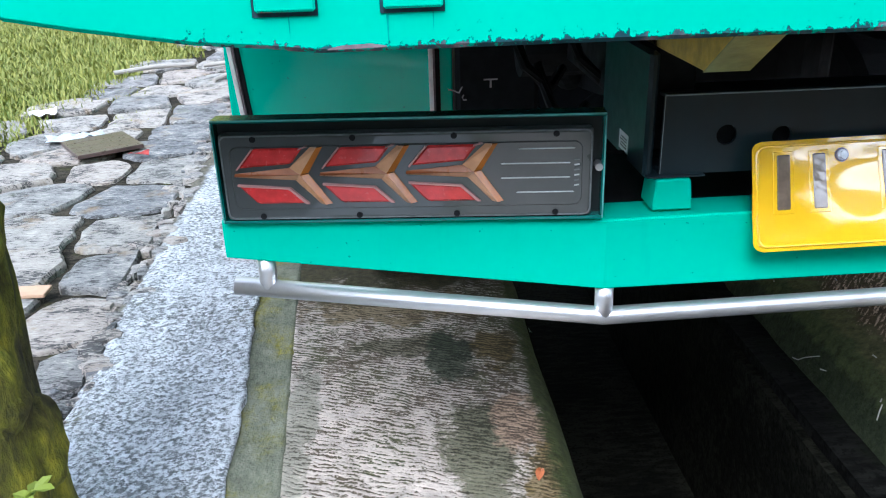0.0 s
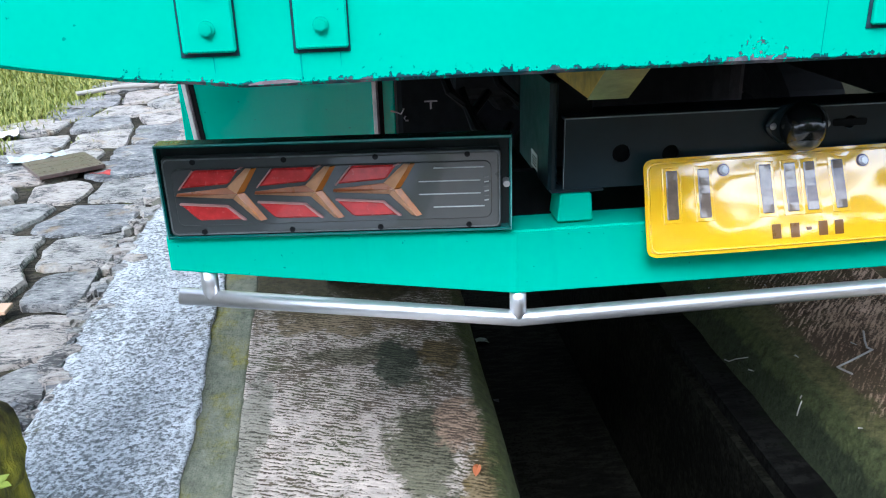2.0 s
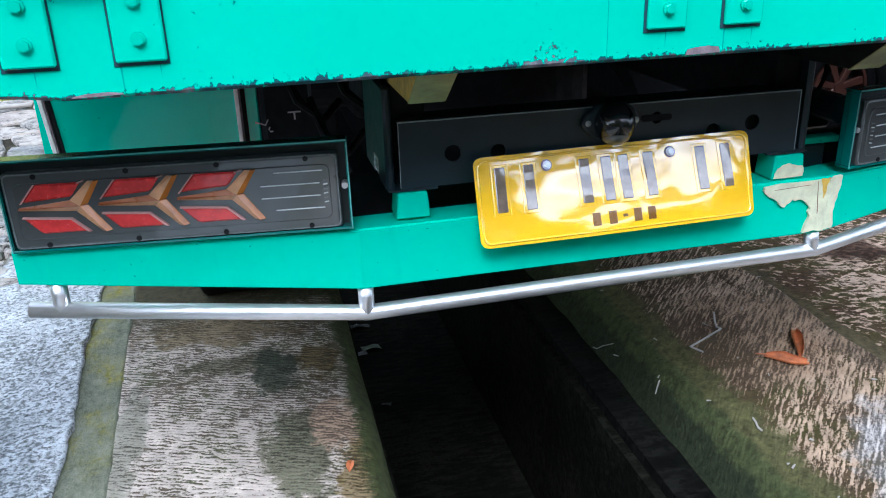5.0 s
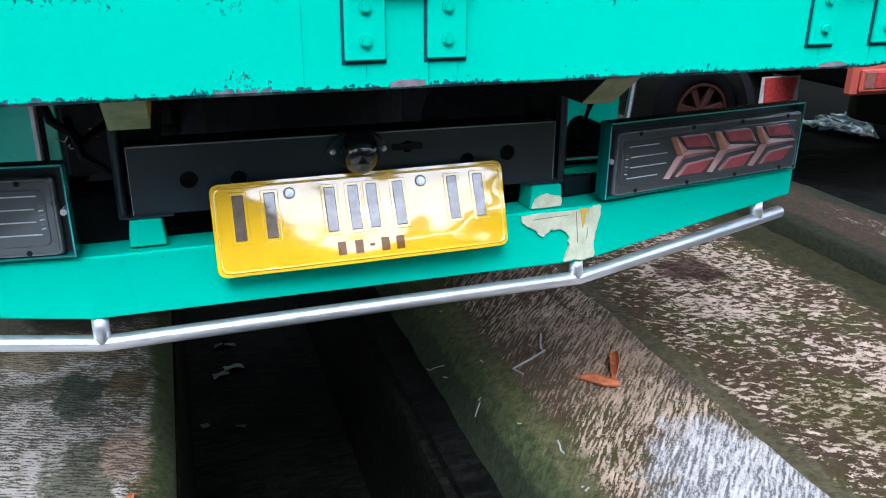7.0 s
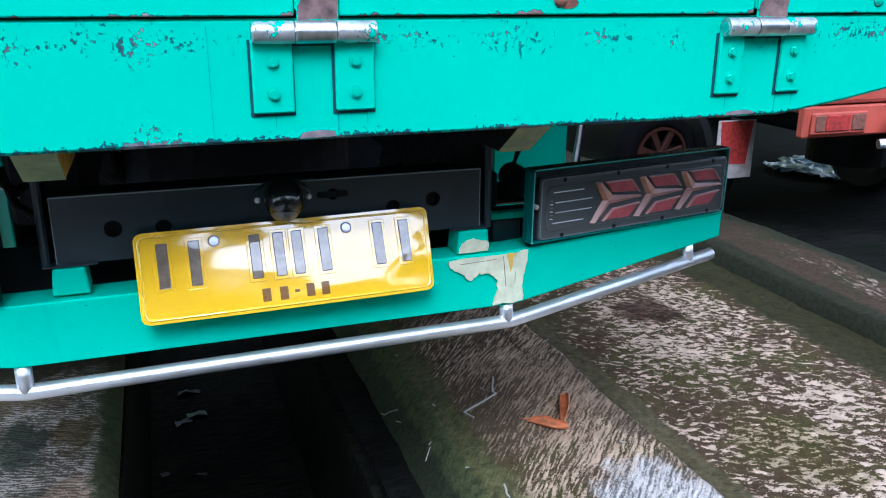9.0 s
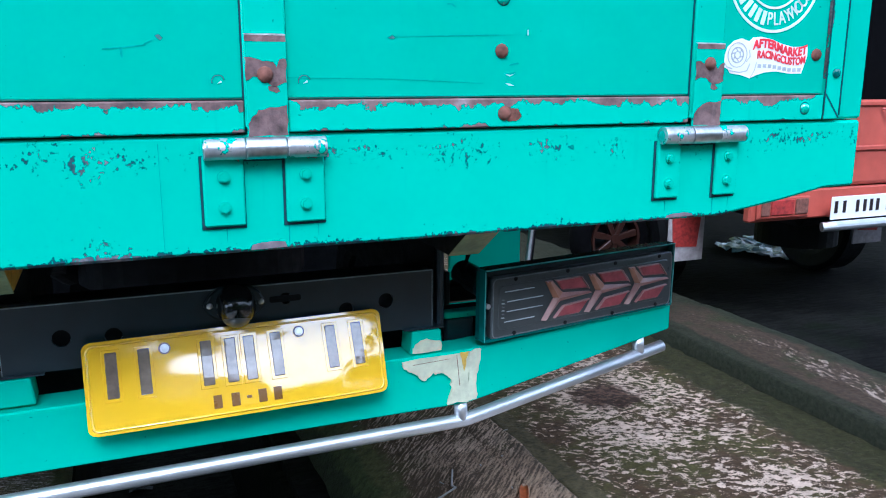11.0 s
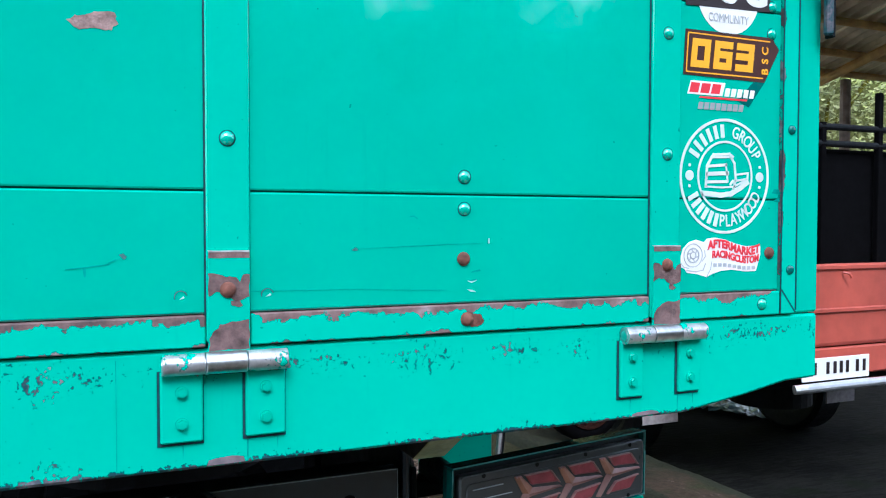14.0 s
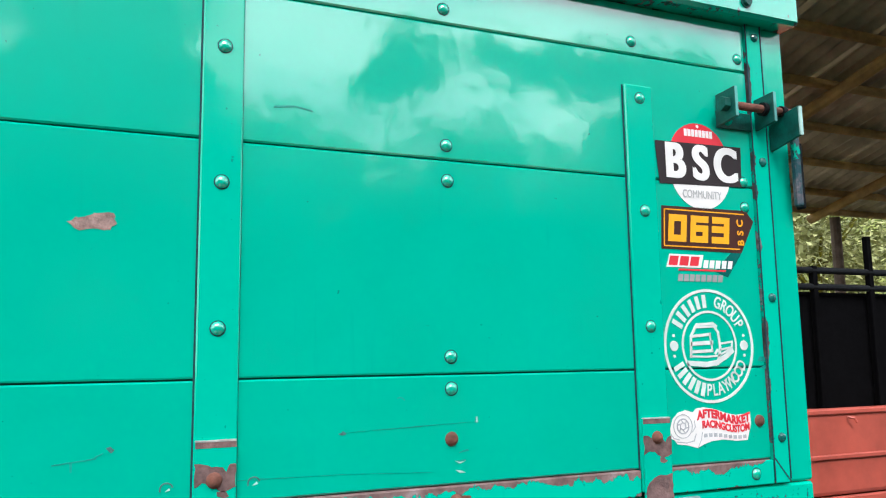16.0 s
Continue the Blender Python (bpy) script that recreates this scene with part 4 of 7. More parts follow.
def rounded_rect(w, h, r, n=5):
    pts = []
    for cx, cz, a0 in ((w / 2 - r, h / 2 - r, 0), (-w / 2 + r, h / 2 - r, 90), (-w / 2 + r, -h / 2 + r, 180), (w / 2 - r, -h / 2 + r, 270)):
        pts += [(cx + r * math.cos(radians(a0 + 90 * k / n)), cz + r * math.sin(radians(a0 + 90 * k / n))) for k in range(n + 1)]
    return pts


# tail lamps: dark lens with three arrow reflectors in a steel box
def poly(points, y0, y1, mat, parent, name, flip, edge=0.0011):
    pts = [(0.001 - x, z - 0.003) for x, z in points] if flip else points
    return part(name, prism(pts, y0, y1, edge), mat, parent)


def roof_piece(a, b, ridge, mat_a, mat_b, parent, name, flip, base=-0.0222):
    """A moulded reflector with a ridge: side a and side b slope down from the ridge to the lens. Points are (x, z)."""
    for k, (side, mat) in enumerate(((a, mat_a), (b, mat_b))):
        bm = bmesh.new()
        at = lambda p, y: bm.verts.new((0.001 - p[0] if flip else p[0], y, p[1] - 0.003 if flip else p[1]))
        low, top = [at(p, -0.0246) for p in side], [at(p, -0.0300) for p in ridge]
        back = [at(p, base) for p in (*side, *ridge[::-1])]
        front = [*low, *top[::-1]]
        bm.faces.new(front)
        bm.faces.new(back[::-1])
        for i in range(len(front)):
            j = (i + 1) % len(front)
            bm.faces.new((front[i], back[i], back[j], front[j]))
        bmesh.ops.recalc_face_normals(bm, faces=bm.faces[:])
        part(name, bm, mat, parent)


def tail_lamp(name, mtx, flip, length, height=0.126):
    lamp = part(name, box((-length / 2, -0.004, -height / 2), (length / 2, 0.006, height / 2), 0.0), "lamp_box", truck, "smoked arrow-pattern tail lamp in a dark green steel box")
    h, w = height / 2, length / 2
    part("mounting_block", box((-w + 0.03, 0.0055, -h + 0.004), (w - 0.03, 0.022, h - 0.05), 0.001), "lamp_box", lamp)
    for a, b in (((-w, -0.020, h - 0.003), (w, 0.007, h + 0.001)), ((-w, -0.020, -h - 0.001), (w, 0.007, -h + 0.003)),
                 ((-w, -0.019, -h + 0.003), (-w + 0.0035, 0.007, h - 0.003)), ((w - 0.0035, -0.019, -h + 0.003), (w, 0.007, h - 0.003))):
        part("rim", box(a, b, 0.001), "darkgreen", lamp)
    # Lighter teal strips along the top and sides of the rim.
    for a, b in (((-w + 0.001, -0.0212, h - 0.0009), (w - 0.001, -0.0198, h + 0.0010)), ((w - 0.0018, -0.0203, -h), (w - 0.0002, -0.0189, h - 0.003)), ((-w + 0.0002, -0.0203, -h), (-w + 0.0014, -0.0189, h - 0.003))):
        part("rim_edge", box(a, b), "rim_edge", lamp)
    s = -1 if flip else 1
    x0, x1 = (-0.216, 0.2225) if flip else (-0.2215, 0.2145)
    z0, z1 = -0.0590, 0.0475
    lens = part("lens", box((x0, -0.0215, z0), (x1, -0.0035, z1), 0.005, segments=3), "smoke", lamp, "smoked plastic lens")
    mid, mz, wide, tall = (x0 + x1) / 2, (z0 + z1) / 2, x1 - x0 - 0.003, z1 - z0 - 0.003
    outer, inner = rounded_rect(wide, tall, 0.009), rounded_rect(wide - 0.0035, tall - 0.0035, 0.0075)
    bm = bmesh.new()
    loops = [[bm.verts.new((x + mid, y, z + mz)) for x, z in pts] for pts, y in ((outer, -0.0208), (outer, -0.0220), (inner, -0.0220), (inner, -0.0208))]
    for p, q in zip(loops, loops[1:] + loops[:1]):
        for k in range(len(p)):
            bm.faces.new((p[k], p[(k + 1) % len(p)], q[(k + 1) % len(p)], q[k]))
    bmesh.ops.recalc_face_normals(bm, faces=bm.faces[:])
    part("lens_rim", bm, "lens_rim", lens)
    part("raised_panel", prism([(x + mid, z + mz) for x, z in rounded_rect(wide - 0.022, tall - 0.026, 0.010)], -0.0234, -0.0205, 0.0011), "smoke", lens)
    for k in range(4):
        for x, z in ((-0.1795 + 0.117 * k, z1 - 0.006), (-0.177 + 0.1163 * k, z0 + 0.0055)):
            x = 0.004 - x if flip else x
            # Black pegs paint the shade of the sunk screws.
            part("screw_well", rod((x, -0.0226, z), (x, -0.019, z), 0.0037, 12), "under", lens)
    for k in range(3):
        o = 0.1013 * k
        P = lambda *pts: [(x + o - 0.003, z) for x, z in pts]
        poly(P((-0.1962, 0.0080), (-0.1762, 0.0315), (-0.1185, 0.0315), (-0.1330, 0.0125)), -0.0270, -0.0225, "red_dull" if flip else "red_lens", lens, "red_reflector", flip, 0.0024)
        poly(P((-0.1990, -0.0130), (-0.1775, -0.0362), (-0.1190, -0.0362), (-0.1375, -0.0170)), -0.0270, -0.0225, "red_dull" if flip else "red_lens", lens, "red_reflector", flip, 0.0024)
        # Left lamp: lighter and darker ambers paint lit and shaded sides of each ridge.
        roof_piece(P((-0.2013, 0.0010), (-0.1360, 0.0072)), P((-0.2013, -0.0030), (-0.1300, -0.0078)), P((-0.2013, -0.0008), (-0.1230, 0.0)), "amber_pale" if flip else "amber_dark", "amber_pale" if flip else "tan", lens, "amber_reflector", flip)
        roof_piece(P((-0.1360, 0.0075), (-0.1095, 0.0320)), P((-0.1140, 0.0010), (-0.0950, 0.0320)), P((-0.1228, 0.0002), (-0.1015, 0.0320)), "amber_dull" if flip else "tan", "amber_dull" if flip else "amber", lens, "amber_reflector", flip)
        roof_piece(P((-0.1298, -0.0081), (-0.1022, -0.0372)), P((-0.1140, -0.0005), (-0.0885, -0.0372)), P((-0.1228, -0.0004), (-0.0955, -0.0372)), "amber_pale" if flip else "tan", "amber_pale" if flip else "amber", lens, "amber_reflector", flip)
        for pts in (((-0.1990, 0.0070), (-0.1972, 0.0062), (-0.1765, 0.0305), (-0.1782, 0.0313)), ((-0.1995, -0.0118), (-0.1990, -0.0140), (-0.1380, -0.0185), (-0.1370, -0.0165)),
                    ((-0.1372, -0.0163), (-0.1392, -0.0180), (-0.1195, -0.0368), (-0.1150, -0.0368)), ((-0.1225, 0.0312), (-0.1235, 0.0290), (-0.1165, 0.0328), (-0.1150, 0.0328)),
                    *([((-0.1745, 0.0302), (-0.1750, 0.0322), (-0.1195, 0.0322), (-0.1190, 0.0302)), ((-0.1100, 0.0292), (-0.1090, 0.0325), (-0.0960, 0.0325), (-0.0985, 0.0292))] if flip else [])):
            poly(P(*pts), -0.0282, -0.0225, "pale_pink", lens, "pale_edge", flip, 0.0004)
    for z, a, b in ((0.0240, 0.1275, 0.193), (0.0065, 0.108, 0.188), (-0.0108, 0.108, 0.188), (-0.0285, 0.126, 0.193)):
        poly([(a, z), (b, z), (b, z + 0.0016), (a, z + 0.0016)], -0.0252, -0.0225, "lens_line", lens, "raised_line", flip)
    for k in range(6):
        z = 0.010 - 0.0062 * k
        poly([(0.1925, z), (0.1985, z + 0.0008), (0.1985, z + 0.0024), (0.1925, z + 0.0016)], -0.0246, -0.0225, "lens_line" if k % 2 else "lens_rim", lens, "moulded_mark", flip, 0.0003)
    part("side_screw", rod(((w - 0.007) * s, -0.021, 0.0), ((w - 0.007) * s, -0.004, 0.0), 0.0045, 10), "steel", lamp)
    lamp.matrix_basis = mtx
    return lamp


def wing_frame(k, z_mid_a, z_mid_b, inset_a, inset_b):
    """The pose of a lamp that lies along a bumper wing."""
    a = Vector((BX[k] + inset_a, BY[k], z_mid_a))
    b = Vector((BX[k + 1] + inset_b, BY[k + 1], z_mid_b))
    d = (b - a).normalized()
    yaw = math.atan2(d.y, d.x)
    tilt = -math.atan2(d.z, d.x)
    return Matrix.Translation((a + b) / 2 + Vector((0, 0.008, 0))) @ Matrix.Rotation(yaw, 4, "Z") @ Matrix.Rotation(tilt, 4, "Y"), (b - a).length


mt, ln = wing_frame(0, 0.674, 0.677, 0.006, -0.006)
tail_lamp("tail_lamp", mt, False, ln - 0.001)
mt, ln = wing_frame(2, 0.684, 0.6795, 0.022, -0.010)
tail_lamp("tail_lamp", mt, True, ln + 0.002, 0.1235)

# black cross member with holes
cross = part("cross_member", box((-0.355, 0.226, 0.658), (0.275, 0.232, 0.748), 0.001), "under", truck, "black steel cross member with round holes")


def holed_plate():
    """A plate with round holes and a slot: strips and ring fans round each opening."""
    x0, x1, z0, z1 = -0.358, 0.277, 0.653, 0.750
    bm = bmesh.new()
    holes = [(-0.280, 0.699, 0.0125), (0.197, 0.705, 0.0125), (-0.212, 0.695, 0.012), (0.131, 0.697, 0.012), (0.0355, 0.7255, 0.0092)]
    xs = sorted({x0, x1, *[h[0] - 0.02 for h in holes], *[h[0] + 0.02 for h in holes]})
    y = 0.214
    for a, b in zip(xs, xs[1:]):
        hole = next((h for h in holes if abs((a + b) / 2 - h[0]) < 0.001), None)
        if not hole:
            bm.faces.new([bm.verts.new((x, y, z)) for x, z in ((a, z0), (b, z0), (b, z1), (a, z1))])
            continue
        hx, hz, r = hole
        n = 16
        ring, out = [], []
        for j in range(n):
            t = 2 * math.pi * (j + 0.5) / n
            c, s = math.cos(t), math.sin(t)
            k = 0.02 / max(abs(c), abs(s))
            ring.append(bm.verts.new((hx + r * c, y, hz + r * s)))
            out.append(bm.verts.new((hx + k * c, y, hz + k * s)))
        for j in range(n):
            bm.faces.new((ring[j], out[j], out[(j + 1) % n], ring[(j + 1) % n]))
        for za, zb in ((z0, hz - 0.02), (hz + 0.02, z1)):
            bm.faces.new([bm.verts.new((x, y, z)) for x, z in ((a, za), (b, za), (b, zb), (a, zb))])
        cx = [v for v in out]
        for sx, sz in ((-1, -1), (1, -1), (1, 1), (-1, 1)):
            corner = bm.verts.new((hx + 0.02 * sx, y, hz + 0.02 * sz))
            near = sorted(cx, key=lambda v: (v.co - corner.co).length)[:2]
            bm.faces.new((corner, *near))
    bmesh.ops.remove_doubles(bm, verts=bm.verts[:], dist=0.0004)
    ex = bmesh.ops.extrude_face_region(bm, geom=bm.faces[:])
    for v in ex["geom"]:
        if isinstance(v, bmesh.types.BMVert):
            v.co.y = y + 0.005
    bmesh.ops.recalc_face_normals(bm, faces=bm.faces[:])
    return bm


part("face_plate", holed_plate(), "black", cross)
part("flange", box((-0.358, 0.2195, 0.746), (0.277, 0.27, 0.751), 0.001), "black", cross)
part("flange", box((-0.358, 0.2195, 0.652), (0.277, 0.27, 0.657), 0.001), "black", cross)
# Pale strips paint the light that the plate's edges catch.
part("worn_edge", box((-0.357, 0.2128, 0.7486), (0.276, 0.2138, 0.7502)), "edge_line", cross)
part("worn_edge", box((-0.3582, 0.2128, 0.654), (-0.3574, 0.2138, 0.7502)), "edge_line", cross)
part("worn_edge", box((0.2764, 0.2128, 0.654), (0.2772, 0.2138, 0.7502)), "edge_line", cross)
# No cut here: a near-black shape paints the slot's shade.
part("slot", prism(rounded_rect(0.048, 0.0095, 0.003), 0.2125, 0.2145), "under", cross).matrix_basis = Matrix.Translation((0.035, 0, 0.7255))
for x0, x1 in ((-0.378, -0.366), (0.288, 0.300)):
    part("end_bracket", box((x0, 0.215, 0.648), (x1, 0.42, 0.80), 0.004), "black", cross)
part("backing_beam", box((-0.86, 0.285, 0.575), (0.60, 0.30, 0.66), 0.0), "under", cross)
part("end_lip", box((-0.376, 0.205, 0.6515), (-0.305, 0.24, 0.6535), 0.0), "black", cross)
part("end_lip", box((0.225, 0.205, 0.6515), (0.295, 0.24, 0.6535), 0.0), "black", cross)
part("paper_label", box((-0.3792, 0.282, 0.659), (-0.3783, 0.322, 0.683)), "white", cross, "small white paper label")
for k in range(4):
    part("label_line", box((-0.3796, 0.287, 0.664 + 0.004 * k), (-0.3791, 0.316 - 0.004 * (k % 2), 0.6655 + 0.004 * k)), "ink", cross)

# number plate and its lamp
plate = thing("number_plate", (-0.034, 0.19, 0.63), "embossed yellow number plate with dark characters, glossy and reflecting", "number plate")
PM = Matrix.Translation((-0.0370, 0.178, 0.6335)) @ Matrix.Rotation(radians(-16.5), 4, "X") @ Matrix.Rotation(radians(-0.75), 4, "Y")


def plate_bend(x, z):
    """The sheet is pushed back along its top and bulges below the middle, least at its outer ends."""
    k = 1 / (1 + math.exp(-(x + 0.135) * 45)) / (1 + math.exp((x - 0.195) * 60))
    return 0.0088 * k * math.tanh((z - 0.010 - 0.05 * x) / 0.046) + 0.0016 * noise.noise((x * 13, z * 26, 4.0)) + 0.03 * x * x


def plate_part(name, bm, mat, label="", smooth=False):
    if len(bm.faces) < 200:
        bmesh.ops.subdivide_edges(bm, edges=[e for e in bm.edges if e.calc_length() > 0.008], cuts=5, use_grid_fill=True)
    for v in bm.verts:
        x, z = v.co.x, v.co.z
        v.co.y += plate_bend(x, z)
    bmesh.ops.transform(bm, matrix=PM, verts=bm.verts)
    return part(name, bm, mat, plate, label, smooth)


def bent_sheet(w, h, r):
    bm = bmesh.new()
    nx, nz = 60, 64
    for y, s in ((-0.0008, 1), (0.0008, -1)):
        rows = []
        for j in range(nz + 1):
            z = -h / 2 + h * j / nz
            d = max(0.0, abs(z) - (h / 2 - r))
            half = w / 2 - r + math.sqrt(max(0.0, r * r - d * d))
            rows.append([bm.verts.new((-half + 2 * half * i / nx, y, z)) for i in range(nx + 1)])
        for p, q in zip(rows, rows[1:]):
            for i in range(nx):
                bm.faces.new((p[i], p[i + 1], q[i + 1], q[i])[::s])
    return bm


plate_part("sheet", bent_sheet(0.436, 0.131, 0.012), "plate", smooth=True)
def bent_frame(w, h, r, wide, y):
    """A raised line that runs round the sheet near its edge."""
    bm = bmesh.new()
    fine = lambda pts: [(p[0] + (q[0] - p[0]) * k / 12, p[1] + (q[1] - p[1]) * k / 12) for p, q in zip(pts, pts[1:] + pts[:1]) for k in range(12)]
    loops = [[bm.verts.new((x, yy, z)) for x, z in fine(rounded_rect(w - d, h - d, r, 4))] for d, yy in ((0, -0.0006), (wide * 0.6, y), (wide * 1.4, y), (2 * wide, -0.0006))]
    n = len(loops[0])
    for p, q in zip(loops, loops[1:]):
        for k in range(n):
            bm.faces.new((p[k], p[(k + 1) % n], q[(k + 1) % n], q[k]))
    bmesh.ops.recalc_face_normals(bm, faces=bm.faces[:])
    return bm


plate_part("raised_border", bent_frame(0.428, 0.1225, 0.010, 0.0035, -0.0032), "plate", smooth=True)
for x in (-0.181, -0.137, -0.051, -0.0165, 0.011, 0.051, 0.1355, 0.177):
    plate_part("raised_bar", box((x - 0.0125, -0.0022, -0.0215), (x + 0.0125, -0.0003, 0.0525), 0.0008), "plate")
    plate_part("character_bar", box((x - 0.0080, -0.0040, -0.0165), (x + 0.0080, -0.0007, 0.0485), 0.0012), "plate_ink", "dark bar for a character")
for x, w, z0, z1 in ((-0.042, 0.0060, -0.0510, -0.0320), (-0.0165, 0.0060, -0.0510, -0.0320), (0.003, 0.0035, -0.0425, -0.0385), (0.0225, 0.0060, -0.0510, -0.0320), (0.045, 0.0060, -0.0510, -0.0320)):
    plate_part("small_character_bar", box((x - w, -0.0026, z0), (x + w, -0.0007, z1), 0.0004), "plate_brown")
for x in (-0.108, 0.0875):
    plate_part("screw_dent", rod((x, -0.0004, 0.0450), (x, -0.0018, 0.0450), 0.0085, 16), "bare")
    plate_part("plate_screw", hexbolt(x, -0.0020, 0.0450, 0.0048, 0.005), "zinc")
plate_lamp = part("plate_lamp", prism([(-0.088, 0.7265), (-0.078, 0.743), (-0.062, 0.756), (-0.021, 0.756), (-0.004, 0.743), (0.004, 0.7265), (-0.004, 0.713), (-0.020, 0.702), (-0.064, 0.702), (-0.080, 0.714)], 0.203, 0.2135, 0.003), "black", truck, "black domed number plate lamp")
bm = bmesh.new()
bmesh.ops.create_uvsphere(bm, u_segments=28, v_segments=16, radius=1.0, matrix=Matrix.Translation((-0.041, 0.196, 0.7275)) @ Matrix.Diagonal((0.0295, 0.034, 0.0315, 1)))
part("hood", bm, "hood", plate_lamp, smooth=True)
bm = bmesh.new()
bmesh.ops.create_uvsphere(bm, u_segments=24, v_segments=12, radius=1.0, matrix=Matrix.Translation((-0.042, 0.190, 0.7145)) @ Matrix.Diagonal((0.0225, 0.026, 0.0185, 1)))
part("clear_lens", bm, "smoke", plate_lamp, "grey translucent lens", smooth=True)
for x in (-0.0785, -0.0035):
    part("lamp_screw", dome(x, 0.203, 0.7275, 0.0048, 0.003), "zinc", plate_lamp)

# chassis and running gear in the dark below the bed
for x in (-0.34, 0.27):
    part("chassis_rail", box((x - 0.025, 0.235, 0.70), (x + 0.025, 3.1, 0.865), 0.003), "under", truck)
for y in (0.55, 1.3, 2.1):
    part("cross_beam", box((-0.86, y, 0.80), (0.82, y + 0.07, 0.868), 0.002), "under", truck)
for x0, x1, body, face in ((-0.365, -0.318, "ochre", "olive"), (0.253, 0.302, "under", "olive")):
    end = part("bearer_end", along_x([(0.018, 0.8485), (0.088, 0.8018), (0.52, 0.8005), (0.52, 0.868), (0.091, 0.868), (0.091, 0.8485)], x0, x1, 0.0012), body, truck, "wedge-shaped bearer end in old paint")
    part("end_face", along_x([(0.0155, 0.8480), (0.0865, 0.8005), (0.089, 0.8005), (0.018, 0.8480)], x0 - 0.0005, x1 + 0.0005, 0.0006), face, end, "faded olive paint")
part("axle", rod((-0.62, 1.55, 0.30), (0.58, 1.55, 0.30), 0.05, 14), "under", truck)
bm = bmesh.new()
bmesh.ops.create_uvsphere(bm, u_segments=16, v_segments=10, radius=0.15, matrix=Matrix.Translation((-0.03, 1.55, 0.32)))
part("differential", bm, "under", truck, smooth=True)


def tyre(x0, x1, cy, cz, r, hub, name="wheel", parent=None, mat="rubber"):
    bm = bmesh.new()
    n = 32
    prof = [(x0 + 0.01, hub), (x0, hub + 0.03), (x0, r - 0.03), (x0 + 0.02, r), (x1 - 0.02, r), (x1, r - 0.03), (x1, hub + 0.03), (x1 - 0.01, hub)]
    rings = [[bm.verts.new((x, cy + q * math.cos(2 * math.pi * j / n), cz + q * math.sin(2 * math.pi * j / n))) for j in range(n)] for x, q in prof]
    for a, b in zip(rings, rings[1:] + rings[:1]):
        for j in range(n):
            bm.faces.new((a[j], a[(j + 1) % n], b[(j + 1) % n], b[j]))
    bmesh.ops.recalc_face_normals(bm, faces=bm.faces[:])
    return part(name, bm, mat, parent)


for x0, x1 in ((-0.78, -0.58), (0.53, 0.73)):
    w = tyre(x0, x1, 1.55, 0.30, 0.32, 0.18, "wheel", truck)
    part("rim", rod((x0 + 0.03, 1.55, 0.30), (x1 - 0.03, 1.55, 0.30), 0.178, 20), "under", w)
for sx in (-0.31, 0.25):
    part("leaf_spring", box((sx - 0.03, 1.0, 0.40), (sx + 0.03, 2.1, 0.45), 0.004), "under", truck)
part("shock_absorber", rod((-0.43, 0.72, 0.80), (-0.30, 1.0, 0.62), 0.035, 14), "under", truck)
bm = bmesh.new()
put_rod(bm, (-0.44, 0.80, 0.735), (-0.30, 0.80, 0.735), 0.075, 20)
part("air_tank", bm, "under", truck, smooth=False)
part("tank_fitting", box((-0.375, 0.715, 0.76), (-0.345, 0.72, 0.764)), "zinc", truck)
part("tank_fitting", box((-0.362, 0.715, 0.752), (-0.358, 0.72, 0.772)), "zinc", truck)

# mudguard panels with pale edge trim
def edge_trim(mud, foot, head):
    """A pale strip with a worn inner side and a dark strip painting the shaded gap beside it, from z 0.40 to 0.86."""
    for name, a, b, y0, mat in (("trim_strip", 0.0, 0.009, 1.035, "trim_pale"), ("trim_side", 0.0092, 0.0135, 1.037, "bare"), ("trim_gap", 0.0137, 0.024, 1.043, "under")):
        part(name, prism([(foot + a, 0.40), (foot + b, 0.40), (head + b, 0.86), (head + a, 0.86)], y0, 1.049, 0.001), mat, mud)


mud = part("mudguard", prism([(-1.024, 0.40), (-0.545, 0.40), (-0.545, 0.86), (-1.024, 0.86)], 1.05, 1.065, 0.003), "gloss_guard", truck, "glossy green mudguard panel with pale edge trim")
edge_trim(mud, -0.989, -1.030)
edge_trim(mud, -0.596, -0.596)
mud = part("mudguard", prism([(0.655, 0.40), (0.875, 0.40), (0.875, 0.86), (0.655, 0.86)], 1.05, 1.065, 0.003), "bumper", truck, "green mudguard panel with pale edge trim")
edge_trim(mud, 0.875, 0.925)

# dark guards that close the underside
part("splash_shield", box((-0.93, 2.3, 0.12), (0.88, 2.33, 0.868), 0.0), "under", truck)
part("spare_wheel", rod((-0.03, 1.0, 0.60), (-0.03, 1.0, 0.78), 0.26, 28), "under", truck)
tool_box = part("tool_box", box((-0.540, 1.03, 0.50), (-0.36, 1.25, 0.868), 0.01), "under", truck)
part("clip", box((-0.4796, 1.0275, 0.6085), (-0.4496, 1.0305, 0.6115)), "flap_white", tool_box, "small pale T-shaped clip")
part("clip", box((-0.4666, 1.0270, 0.5925), (-0.4626, 1.0305, 0.6080)), "flap_white", tool_box, "small pale T-shaped clip")
for pts in ([(-0.5560, 0.5926), (-0.5442, 0.5891), (-0.5333, 0.5842), (-0.5260, 0.5968)], [(-0.5232, 0.5794), (-0.5264, 0.5740), (-0.5236, 0.5682), (-0.5171, 0.5687)]):
    part("wire_end", tube([(x, 1.027, z) for x, z in pts], 0.0016, 6), "flap_white", tool_box, "loose pale wire end")
part("gusset", box((0.335, 0.30, 0.62), (0.345, 0.50, 0.72), 0.002), "black", truck)
part("link_bar", box((0.30, 0.32, 0.655), (0.42, 0.36, 0.69), 0.004), "black", truck)
